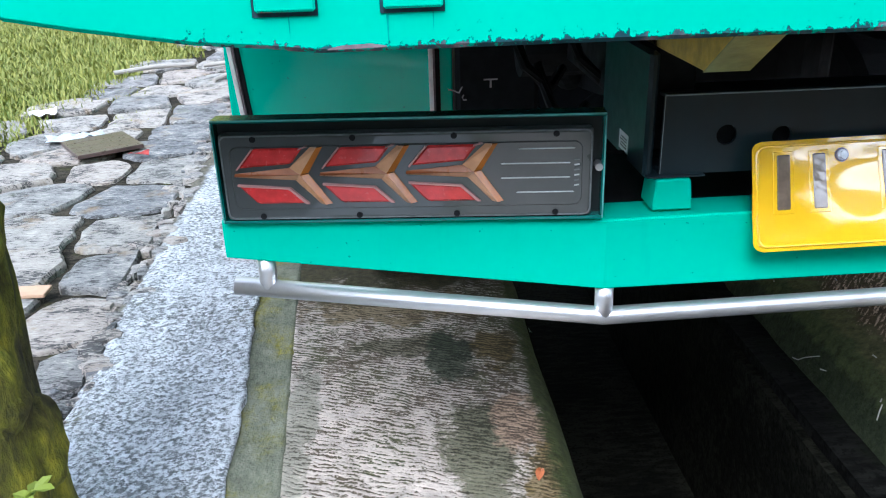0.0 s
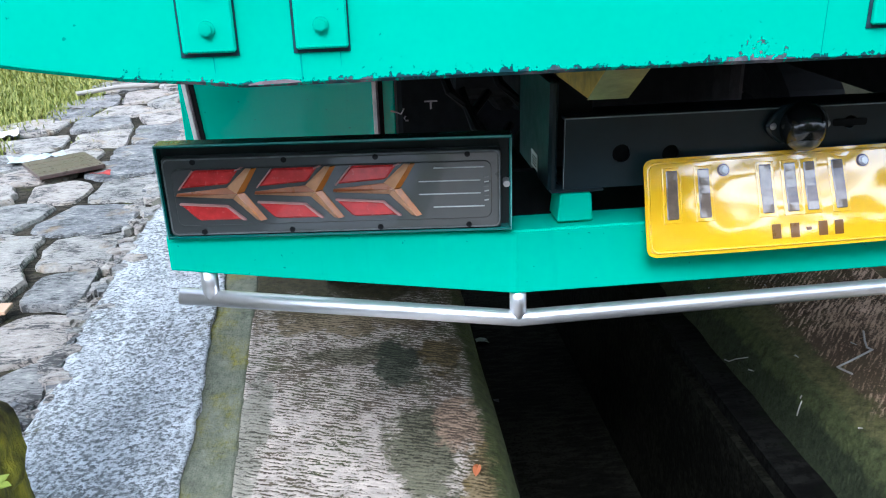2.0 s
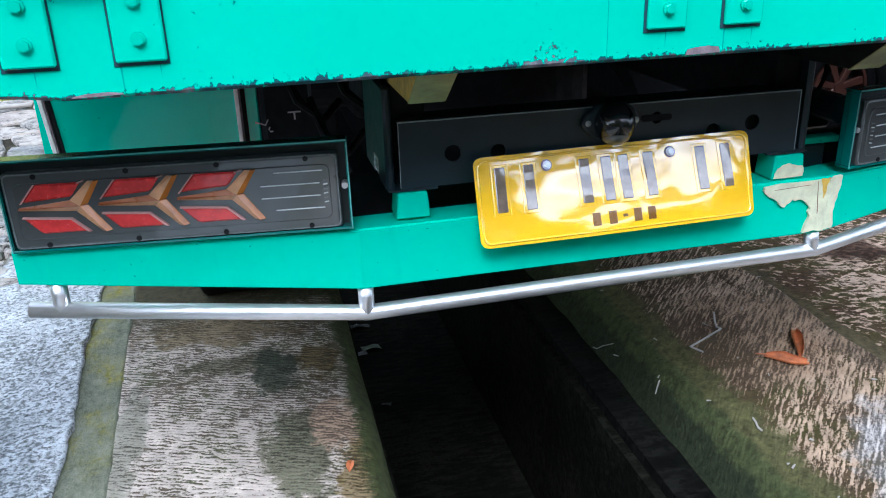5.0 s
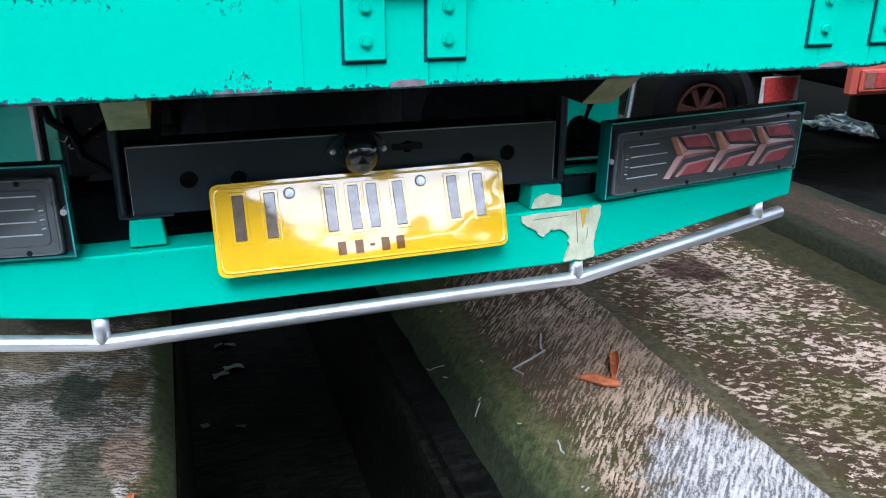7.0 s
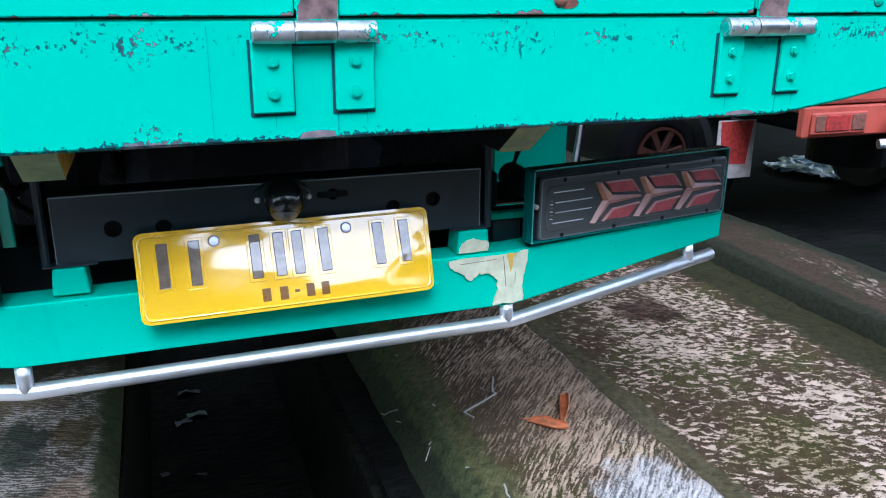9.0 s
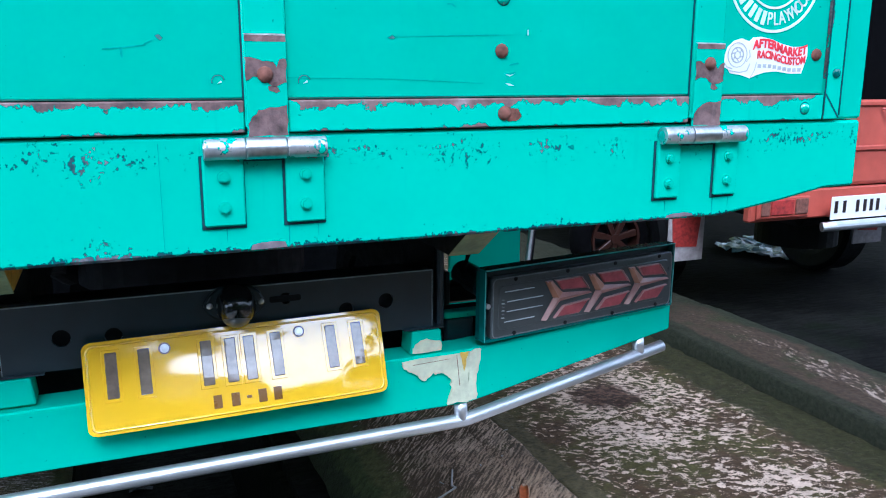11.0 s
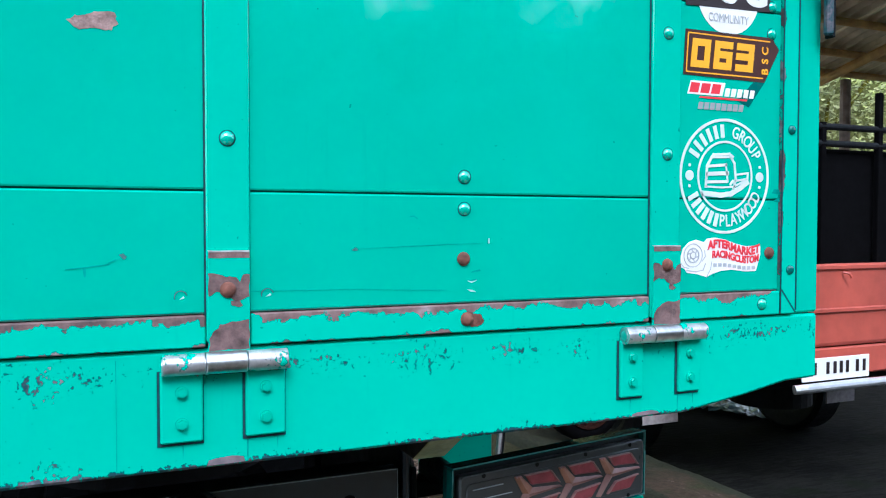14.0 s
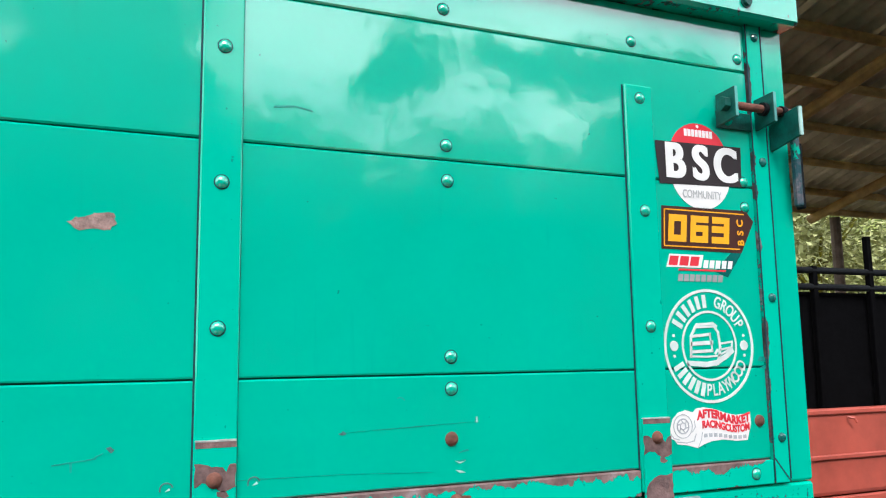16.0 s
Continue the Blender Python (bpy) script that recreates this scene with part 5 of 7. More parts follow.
part("link_boss", rod((0.395, 0.26, 0.70), (0.395, 0.36, 0.70), 0.024, 14), "black", truck)
for k, (x, z) in enumerate(((-0.50, 0.80), (-0.46, 0.74), (-0.42, 0.81))):
    part("hose", tube([(x, 0.5, z), (x + 0.02, 0.48, z - 0.06), (x + 0.06, 0.5, z - 0.10), (x + 0.10, 0.6, z - 0.09)], 0.008, 8), "under", truck)
part("hose", tube([(0.372, 0.30, 0.80), (0.378, 0.29, 0.76), (0.37, 0.30, 0.72), (0.385, 0.31, 0.69)], 0.006, 8), "under", truck)
part("tow_block", box((0.325, 0.27, 0.60), (0.378, 0.284, 0.643), 0.003), "black", truck)
part("green_bracket", box((0.32, 0.266, 0.6445), (0.40, 0.30, 0.6565), 0.002), "bumper", truck)
part("rust_stain", prism(ragged([(0.318, 0.6085), (0.334, 0.6085), (0.330, 0.596), (0.326, 0.575), (0.322, 0.594)], 0.002, 5), 0.1908, 0.1914), "ochre", bumper)
for x, z, u, v in ((0.235, 0.597, 0.30, 0.600), (0.312, 0.604, 0.318, 0.55)):
    part("crack", prism([(x, z), (u, v), (u + 0.0008, v + 0.0006), (x + 0.0008, z + 0.0008)], 0.1909, 0.1914), "rust", bumper)


# ---- stickers on the tailgate ----
def text_mesh(body, size, extrude=0.0003, squash=1.0, bold=0.0):
    cu = bpy.data.curves.new("lettering", "FONT")
    cu.body, cu.size, cu.extrude, cu.offset = body, size, extrude, bold
    cu.align_x, cu.align_y = "CENTER", "CENTER"
    tmp = new("lettering", cu)
    dg = bpy.context.evaluated_depsgraph_get()
    me = bpy.data.meshes.new_from_object(tmp.evaluated_get(dg))
    bpy.data.objects.remove(tmp)
    bpy.data.curves.remove(cu)
    bm = bmesh.new()
    bm.from_mesh(me)
    bpy.data.meshes.remove(me)
    bmesh.ops.transform(bm, matrix=Matrix.Rotation(radians(90), 4, "X") @ Matrix.Diagonal((squash, 1, 1, 1)), verts=bm.verts)
    return bm


def lettering(body, x, z, size, mat, parent, y=-0.0018, squash=1.0, turn=0.0, bold=0.0):
    bm = text_mesh(body, size, 0.0003, squash, bold)
    bmesh.ops.transform(bm, matrix=Matrix.Translation((x, y, z)) @ Matrix.Rotation(radians(turn), 4, "Y"), verts=bm.verts)
    return part("lettering", bm, mat, parent, "printed words " + body if len(body) > 1 else "")


def arc(cx, cz, r, a0, a1, n=20, sz=1.0):
    return [(cx + r * math.cos(radians(a0 + (a1 - a0) * k / n)), cz + sz * r * math.sin(radians(a0 + (a1 - a0) * k / n))) for k in range(n + 1)]


def ring(cx, cz, r0, r1, y0, y1, n=56):
    bm = bmesh.new()
    for y in (y0,):
        a = [bm.verts.new((cx + r0 * math.cos(2 * math.pi * j / n), y, cz + r0 * math.sin(2 * math.pi * j / n))) for j in range(n)]
        b = [bm.verts.new((cx + r1 * math.cos(2 * math.pi * j / n), y, cz + r1 * math.sin(2 * math.pi * j / n))) for j in range(n)]
    for j in range(n):
        bm.faces.new((a[j], b[j], b[(j + 1) % n], a[(j + 1) % n]))
    ex = bmesh.ops.extrude_face_region(bm, geom=bm.faces[:])
    for v in ex["geom"]:
        if isinstance(v, bmesh.types.BMVert):
            v.co.y = y1
    bmesh.ops.recalc_face_normals(bm, faces=bm.faces[:])
    return bm


def sticker(name, x, z, label):
    return thing(name, (x, -0.001, z), label, "sticker", "stickers on the tailgate")


Y0, Y1, Y2 = -0.0002, -0.0010, -0.0016
club = sticker("club_sticker", 0.744, 1.505, "red, black and white club sticker with big letters")
part("red_top", prism(arc(0.744, 1.519, 0.060, 5, 175), Y1, Y0), "s_red", club)
part("white_bottom", prism(arc(0.746, 1.497, 0.062, 183, 357), Y1, Y0), "white", club)
part("black_band", prism([(0.656, 1.543), (0.834, 1.546), (0.831, 1.478), (0.662, 1.473)], Y2, Y1), "ink", club)
for k, ch in enumerate("BSC"):
    for n, dx in enumerate((-0.0024, 0.0, 0.0024)):
        lettering(ch, 0.6935 + 0.0525 * k + dx, 1.5095, 0.080, "white", club, y=-0.0022 - 0.0001 * n, squash=0.86, bold=0.0019)
lettering("COMMUNITY", 0.746, 1.459, 0.0185, "faint_print", club, squash=0.72)
for k in range(8):
    part("name_bar", box((0.716 + 0.0075 * k, -0.0014, 1.556), (0.722 + 0.0075 * k, -0.0009, 1.568)), "white", club)
part("red_dot", prism(arc(0.744, 1.574, 0.003, 0, 340, 8), -0.0014, -0.0009), "white", club)

number = sticker("number_sticker", 0.75, 1.402, "dark brown sticker with orange numerals and border")
part("backing", prism([(0.663, 1.437), (0.836, 1.438), (0.852, 1.42), (0.822, 1.366), (0.659, 1.368)], Y1, Y0), "s_brown", number)
for a, b in (((0.667, 1.4305), (0.832, 1.4325)), ((0.664, 1.3715), (0.818, 1.3735))):
    part("border_line", box((a[0], -0.0015, a[1]), (b[0], -0.0009, b[1])), "s_yellow", number)
part("border_line", prism([(0.667, 1.4325), (0.669, 1.4325), (0.6655, 1.3735), (0.6635, 1.3735)], -0.0015, -0.0009), "s_yellow", number)
def square_digit(strokes, x, z, w, h, t):
    """A squared, slightly slanted numeral out of joined strokes, each in units of its width and height."""
    bm = bmesh.new()
    for k, (a, b, c, d) in enumerate(strokes):
        put_box(bm, (a * w + (0 if a == 0 else -t), -0.0016 - 0.00005 * k, b * h), (c * w + (t if c == 0 else 0), -0.0009, d * h + t))
    for v in bm.verts:
        v.co.x += x + 0.10 * v.co.z
        v.co.z += z
    return bm


DIGITS = {"0": ((0, 0, 0, 0.75), (1, 0, 1, 0.75), (0, 0, 1, 0), (0, 0.75, 1, 0.75)),
          "6": ((0, 0, 0, 0.75), (0, 0, 1, 0), (0, 0.75, 1, 0.75), (0, 0.4, 1, 0.4), (1, 0, 1, 0.4)),
          "3": ((1, 0, 1, 0.75), (0, 0, 1, 0), (0, 0.75, 1, 0.75), (0.3, 0.4, 1, 0.4))}
for k, ch in enumerate("063"):
    part("numeral", square_digit(DIGITS[ch], 0.672 + 0.044 * k, 1.380, 0.036, 0.044, 0.011), "s_yellow", number, "orange numeral " + ch)
for k, ch in enumerate("BSC"):
    lettering(ch, 0.822, 1.383 + 0.0165 * k, 0.018, "s_yellow", number, turn=-90, bold=0.0004)

strip_s = sticker("racing_sticker", 0.735, 1.337, "narrow red, white and grey sticker, torn below")
part("torn_backing", prism([(0.80, 1.366), (0.822, 1.366), (0.79, 1.325), (0.765, 1.334)], -0.0008, Y0), "darkgreen", strip_s)
for k in range(3):
    part("logo_block", prism([(0.671 + 0.021 * k, 1.342), (0.688 + 0.021 * k, 1.342), (0.692 + 0.021 * k, 1.357), (0.675 + 0.021 * k, 1.357)], Y1, Y0), "s_red", strip_s)
part("white_edge", prism([(0.667, 1.339), (0.736, 1.339), (0.742, 1.36), (0.674, 1.36)], -0.0007, Y0), "white", strip_s)
for k in range(5):
    part("logo_block", prism([(0.74 + 0.0125 * k, 1.339), (0.749 + 0.0125 * k, 1.339), (0.752 + 0.0125 * k, 1.352), (0.743 + 0.0125 * k, 1.352)], Y1, Y0), "white", strip_s)
part("red_line", prism([(0.69, 1.334), (0.785, 1.334), (0.787, 1.337), (0.692, 1.337)], Y1, Y0), "s_red", strip_s)
for k in range(8):
    part("grey_block", prism([(0.688 + 0.0115 * k, 1.317), (0.697 + 0.0115 * k, 1.317), (0.699 + 0.0115 * k, 1.328), (0.69 + 0.0115 * k, 1.328)], Y1, Y0), "grey_line", strip_s)

badge = sticker("round_sticker", 0.744, 1.215, "white ring sticker with a small lorry drawing")
part("ring", ring(0.744, 1.215, 0.0855, 0.0900, Y1, Y0), "badge", badge)
part("ring", ring(0.744, 1.215, 0.0520, 0.0555, Y1, Y0), "badge", badge)
def arc_word(word, a0, a1, upper):
    """Characters set round the ring; a dot stands for a character of a proper name, drawn as a plain bar."""
    for k, ch in enumerate(word):
        if ch == " ":
            continue
        a = radians(a0 + (a1 - a0) * k / (len(word) - 1))
        if ch == ".":
            bm = box((-0.0036, Y1, -0.0105), (0.0036, Y0, 0.0105))
        else:
            bm = text_mesh(ch, 0.0265, 0.0003, 0.74, 0.0004)
        r = 0.0705
        bmesh.ops.transform(bm, matrix=Matrix.Translation((0.744 + r * math.cos(a), 0 if ch == "." else -0.0006, 1.215 + r * math.sin(a))) @ Matrix.Rotation(math.pi / 2 - a if upper else -math.pi / 2 - a, 4, "Y"), verts=bm.verts)
        part("letter", bm, "badge", badge)


arc_word("...... GROUP", 151, 29, True)
arc_word("......PLAYWOOD", 207, 333, False)
for x in (0.6735, 0.8145):
    part("dot", prism(arc(x, 1.215, 0.008, 0, 345, 16), Y1, Y0), "badge", badge)
    for dz in (0.016, -0.016):
        part("dot", prism(arc(x, 1.215 + dz, 0.0025, 0, 330, 8), Y1, Y0), "badge", badge)
def drawn_line(points, wide):
    """A printed line through the points, as one flat band."""
    bm = bmesh.new()
    for (x, z), (u, v) in zip(points, points[1:]):
        d = Vector((u - x, v - z)).normalized() * wide / 2
        dy = 0.00006 * len(bm.faces) / 6
        quad = [(x - d.x - d.y, z - d.y + d.x), (u + d.x - d.y, v + d.y + d.x), (u + d.x + d.y, v + d.y - d.x), (x - d.x + d.y, z - d.y - d.x)]
        add_bm(bm, prism(quad, Y1 - dy, Y0))
    return bm


for points, wide in (([(0.7055, 1.1985), (0.7075, 1.2300), (0.7165, 1.2440), (0.7200, 1.2480), (0.7520, 1.2500), (0.7585, 1.2460)], 0.0042), ([(0.7165, 1.2440), (0.7545, 1.2455), (0.7520, 1.2500)], 0.0035),
                     ([(0.7545, 1.2455), (0.7620, 1.2360), (0.7650, 1.2120), (0.7610, 1.1960)], 0.0042), ([(0.7120, 1.2300), (0.7450, 1.2330)], 0.0045), ([(0.7090, 1.2180), (0.7480, 1.2200)], 0.0062), ([(0.7090, 1.2055), (0.7470, 1.2070)], 0.0048),
                     ([(0.7450, 1.2330), (0.7490, 1.2070)], 0.0030), ([(0.7655, 1.2180), (0.7900, 1.2210), (0.7890, 1.2120), (0.7655, 1.2085)], 0.0032), ([(0.7060, 1.1985), (0.7370, 1.1975), (0.7610, 1.1990), (0.7890, 1.2110)], 0.0030),
                     ([(0.7010, 1.1880), (0.7350, 1.1855), (0.7560, 1.1880), (0.7760, 1.1980), (0.7880, 1.2060)], 0.0080), ([(0.7550, 1.2030), (0.7590, 1.2075), (0.7640, 1.2045)], 0.0040)):
    part("lorry_line", drawn_line(points, wide), "badge", badge)

shop = sticker("workshop_sticker", 0.742, 1.088, "red and white workshop sticker with a turbo drawing")
part("banner", prism([(0.7094, 1.1179), (0.7256, 1.1193), (0.7463, 1.1158), (0.7671, 1.1093), (0.7883, 1.1052), (0.8179, 1.1061), (0.8185, 1.0905), (0.8094, 1.0650), (0.7866, 1.0648), (0.7597, 1.0682), (0.7368, 1.0668), (0.7197, 1.0623),
                      (0.7084, 1.0579), (0.6920, 1.0624), (0.6702, 1.0653), (0.6660, 1.0712), (0.6518, 1.0775), (0.6514, 1.0860), (0.6583, 1.0901), (0.6624, 1.1028), (0.6736, 1.1125), (0.6883, 1.1162), (0.7029, 1.1123)], -0.0008, Y0), "white", shop)


def waving_word(word, x0, x1, z, tall, swing, mat, bold, y):
    """Printed letters that fill x0 to x1 and follow the waving banner."""
    bm = text_mesh(word, 0.02, 0.0003, 1.0, bold)
    lo, hi = min(v.co.x for v in bm.verts), max(v.co.x for v in bm.verts)
    for v in bm.verts:
        v.co.x = x0 + (v.co.x - lo) / (hi - lo) * (x1 - x0)
        v.co.z = z + v.co.z * tall / 0.0145 + swing * math.cos((v.co.x - 0.731) / 0.060 * math.pi)
        v.co.y += y
    return part("lettering", bm, mat, shop, "red printed words " + word)


waving_word("AFTERMARKET", 0.7095, 0.8165, 1.1030, 0.0128, 0.0062, "s_red", 0.0009, -0.0013)
waving_word("RACINGCUSTOM", 0.7195, 0.8145, 1.0880, 0.0112, 0.0050, "s_red", 0.0008, -0.0013)
for k in range(9):
    x = 0.722 + 0.0098 * k
    z = 1.0735 + 0.0030 * math.cos((x - 0.731) / 0.060 * math.pi)
    part("small_letter_bar", box((x, -0.0013, z - 0.0028), (x + 0.0066, -0.0007, z + 0.0028)), "sticker_grey", shop)
part("banner_fold", drawn_line([(0.7090, 1.0580), (0.7165, 1.0700), (0.7190, 1.0810)], 0.0012), "sticker_grey", shop)
for r, wide in ((0.0172, 0.0012), (0.0100, 0.0020), (0.0045, 0.0016)):
    part("turbo_ring", ring(0.682, 1.092, r, r + wide, -0.0014, -0.0008, 28), "sticker_grey", shop)
for k in range(6):
    a = radians(60 * k + 20)
    part("turbo_blade", drawn_line([(0.682 + 0.005 * math.cos(a), 1.092 + 0.005 * math.sin(a)), (0.682 + 0.0105 * math.cos(a + 0.5), 1.092 + 0.0105 * math.sin(a + 0.5))], 0.0018), "sticker_grey", shop)
for pts in ([(0.6585, 1.0805), (0.6640, 1.0745), (0.6735, 1.0720)], [(0.6690, 1.0690), (0.6880, 1.0665), (0.7020, 1.0690), (0.7065, 1.0790)], [(0.7000, 1.0830), (0.7060, 1.0900), (0.7045, 1.0990)]):
    part("turbo_line", drawn_line(pts, 0.0016), "sticker_grey", shop)

# scars on the planks
part("rust_blotch", prism(ragged([(0.296, 1.021), (0.306, 1.019), (0.316, 1.016), (0.321, 1.007), (0.312, 1.001), (0.300, 1.002), (0.294, 1.008)], 0.003, 12), -0.0056, -0.0045), "rust", tailgate)
part("mitre_joint", prism([(0.8585, 1.0335), (0.8605, 1.0345), (0.8915, 0.9965), (0.8895, 0.9955)], -0.0062, -0.0050), "grime_shade", tailgate)
for x, z, seed in ((0.139, 1.1075, 21), (-0.1355, 1.1035, 22)):
    part("paint_dent", prism(ragged([(x - 0.005, z), (x, z + 0.0035), (x + 0.005, z - 0.001), (x + 0.001, z - 0.0038)], 0.002, seed), -0.0006, 0.0015), "dent", tailgate)
scar = part("plank_scar", prism(ragged([(-0.191, 1.364), (-0.184, 1.370), (-0.172, 1.371), (-0.165, 1.3765), (-0.142, 1.377), (-0.138, 1.364), (-0.146, 1.357), (-0.158, 1.359), (-0.178, 1.355)], 0.0035, 31), -0.0006, 0.0015), "wood_bare", tailgate, "bare wood scar where paint is gone")
for pts in ([(0.135, 1.108), (0.24, 1.111), (0.33, 1.1145), (0.24, 1.1122)], [(0.327, 1.113), (0.331, 1.113), (0.331, 1.121), (0.328, 1.121)],
            [(-0.196, 1.088), (-0.150, 1.093), (-0.150, 1.0945), (-0.196, 1.0895)], [(-0.178, 1.09), (-0.175, 1.09), (-0.175, 1.08), (-0.177, 1.08)], [(-0.152, 1.0945), (-0.143, 1.0985), (-0.143, 1.1000), (-0.152, 1.0960)],
            [(0.214, 1.1505), (0.2205, 1.1512), (0.2255, 1.1470), (0.2250, 1.1460), (0.2200, 1.1496), (0.2140, 1.1492)], [(0.008, 1.0585), (0.140, 1.0570), (0.265, 1.0513), (0.265, 1.0508), (0.140, 1.0564), (0.008, 1.0580)], [(0.303, 1.074), (0.318, 1.076), (0.316, 1.0785), (0.306, 1.0765)], [(0.30, 1.062), (0.313, 1.0635), (0.312, 1.066), (0.30, 1.064)],
            [(0.046, 1.528), (0.075, 1.532), (0.098, 1.528), (0.098, 1.530), (0.075, 1.534), (0.047, 1.531)], [(0.842, 1.19), (0.858, 1.188), (0.858, 1.196), (0.846, 1.197)], [(0.846, 1.178), (0.858, 1.176), (0.858, 1.182)]):
    part("scratch", prism(pts, -0.0005, 0.0015), "scratch", tailgate)
for pts in ([(0.296, 1.0640), (0.305, 1.0620), (0.313, 1.0640), (0.304, 1.0600)], [(0.297, 1.0520), (0.306, 1.0505), (0.312, 1.0475), (0.303, 1.0480)], [(0.329, 1.1135), (0.3315, 1.1135), (0.3312, 1.1210), (0.3290, 1.1210)]):
    part("pale_nick", prism(pts, -0.0008, 0.001), "pale_teal", tailgate)
for x in (-0.0735, 0.0278):
    outer, inner = arc(x, 1.054, 0.0080, 15, 200, 14), arc(x, 1.054, 0.0064, 15, 200, 14)
    part("old_hole", prism(outer + inner[::-1], -0.0006, 0.001), "dent", tailgate)
    part("hole_fleck", prism(ragged([(x - 0.002, 1.051), (x + 0.004, 1.053), (x + 0.003, 1.056)], 0.002, 7), -0.0007, 0.001), "pale_teal", tailgate)
for x0, x1, z0, z1 in ((-0.045, 0.0, 0.851, 0.8605), (0.57, 0.62, 0.852, 0.859), (-0.728, -0.676, 0.8505, 0.8550)):
    part("bare_patch", prism([(x0, z0), (x1, z0 + 0.001), (x1 - 0.002, z1 - 0.002), (x1 - 0.015, z1), (x0 + 0.012, z1 - 0.001), (x0 + 0.002, z1 - 0.003)], -0.0007, 0.001), "bare", sill)


# ---- lane of rubble stones ----
def stone(pts, h, seed):
    """A flat rubble stone: its outline, an inner ring and an uneven worn top."""
    cx, cy = sum(p[0] for p in pts) / len(pts), sum(p[1] for p in pts) / len(pts)
    ring0 = []
    for i, p in enumerate(pts):
        q = pts[(i + 1) % len(pts)]
        for k in range(4):
            t = k / 4
            x, y = p[0] + (q[0] - p[0]) * t, p[1] + (q[1] - p[1]) * t
            s = 1 + 0.16 * noise.noise((x * 12, y * 12, seed)) + 0.06 * noise.noise((x * 31, y * 31, seed)) - 0.06 * (k == 0)
            ring0.append((cx + (x - cx) * s, cy + (y - cy) * s))
    bm = bmesh.new()
    rings = []
    for s, z in ((1.0, -0.06), (0.99, h - 0.014), (0.955, h - 0.003), (0.6, h)):
        rings.append([bm.verts.new((cx + (x - cx) * s, cy + (y - cy) * s, z + (0.005 * noise.noise((x * 11 * s, y * 11 * s, seed + 3)) if z > 0 - 0.03 else 0))) for x, y in ring0])
    n = len(ring0)
    for a, b in zip(rings, rings[1:]):
        for j in range(n):
            bm.faces.new((a[j], a[(j + 1) % n], b[(j + 1) % n], b[j]))
    tip = bm.verts.new((cx, cy, h + 0.002))
    for j in range(n):
        bm.faces.new((rings[-1][j], rings[-1][(j + 1) % n], tip))
    return bm


def lawn_edge(y):
    return -2.38 - 0.10 * (4.0 - y) if y < 4.3 else -2.38 + 0.28 * (y - 4.3)


def cell(site, others, reach=0.36):
    """The piece of the plan that lies nearer to site than to all others, cut off at the edge of the apron."""
    x, y = site
    poly_pts = [(x + reach * math.cos(radians(a)), y + reach * math.sin(radians(a))) for a in range(15, 375, 30)]
    cuts = [((x + u) / 2, (y + v) / 2, u - x, v - y) for u, v in others if 1e-6 < (u - x) ** 2 + (v - y) ** 2 < 1.0]
    cuts.append((-1.355 - 0.045 * max(0.0, y), y, 1.0, 0.045))
    for mx, my, nx, ny in cuts:
        out = []
        for (ax, ay), (bx, by) in zip(poly_pts, poly_pts[1:] + poly_pts[:1]):
            da, db = (ax - mx) * nx + (ay - my) * ny, (bx - mx) * nx + (by - my) * ny
            if da <= 0:
                out.append((ax, ay))
            if (da < 0 < db) or (db < 0 < da):
                k = da / (da - db)
                out.append((ax + (bx - ax) * k, ay + (by - ay) * k))
        poly_pts = out
        if len(poly_pts) < 3:
            return []
    return poly_pts


lane = thing("stone_lane", (-2.2, 2.5, -0.05), "lane of irregular grey rubble stones with dark gaps", "paving", kind="structure")
rng = random.Random(11)
SITES = [(-1.654, 2.143), (-1.989, 2.235), (-1.572, 1.791), (-1.863, 1.803), (-1.50, 1.50), (-1.88, 2.527), (-2.12, 2.463), (-1.601, 2.525), (-2.251, 3.343), (-1.93, 3.405), (-1.986, 3.071),
         (-1.684, 3.084), (-1.68, 3.44), (-2.021, 2.80), (-2.246, 3.00), (-2.02, 4.05), (-1.979, 4.441), (-1.712, 3.86), (-1.77, 4.30), (-1.72, 2.80), (-1.81, 1.52), (-1.538, 1.176), (-1.425, 0.95), (-1.78, 1.24), (-1.62, 0.90)]
for gy in range(22):
    for gx in range(8):
        p = (-1.62 - 0.33 * gx + rng.uniform(-0.1, 0.1), 0.1 + 0.30 * gy + rng.uniform(-0.09, 0.09))
        if all((p[0] - u) ** 2 + (p[1] - v) ** 2 > 0.26 ** 2 for u, v in SITES):
            SITES.append(p)
for site in SITES:
    x, y = site
    if y > 2.8 and x < lawn_edge(y) - 0.12 or x < -3.4:
        continue
    pts = cell(site, SITES)
    if len(pts) < 3:
        continue
    cx, cy = sum(p[0] for p in pts) / len(pts), sum(p[1] for p in pts) / len(pts)
    size = max(0.05, min(math.hypot(p[0] - cx, p[1] - cy) for p in pts))
    gap = 1 - rng.uniform(0.008, 0.030) / size
    part("stone", stone([(cx + (u - cx) * gap, cy + (v - cy) * gap) for u, v in pts], 0.012 + rng.uniform(-0.010, 0.010), rng.uniform(0, 50)), "stone", lane, smooth=False)
tagged(part("joint_bed", grid_sheet(-4.2, -1.30, 0.0, 7.3, lambda x, y: -0.009 + rough(x, y, 0.006, 0.05, 21), 60, 150), "joint"), "dark mossy earth in the joints of the lane", "earth", kind="structure")


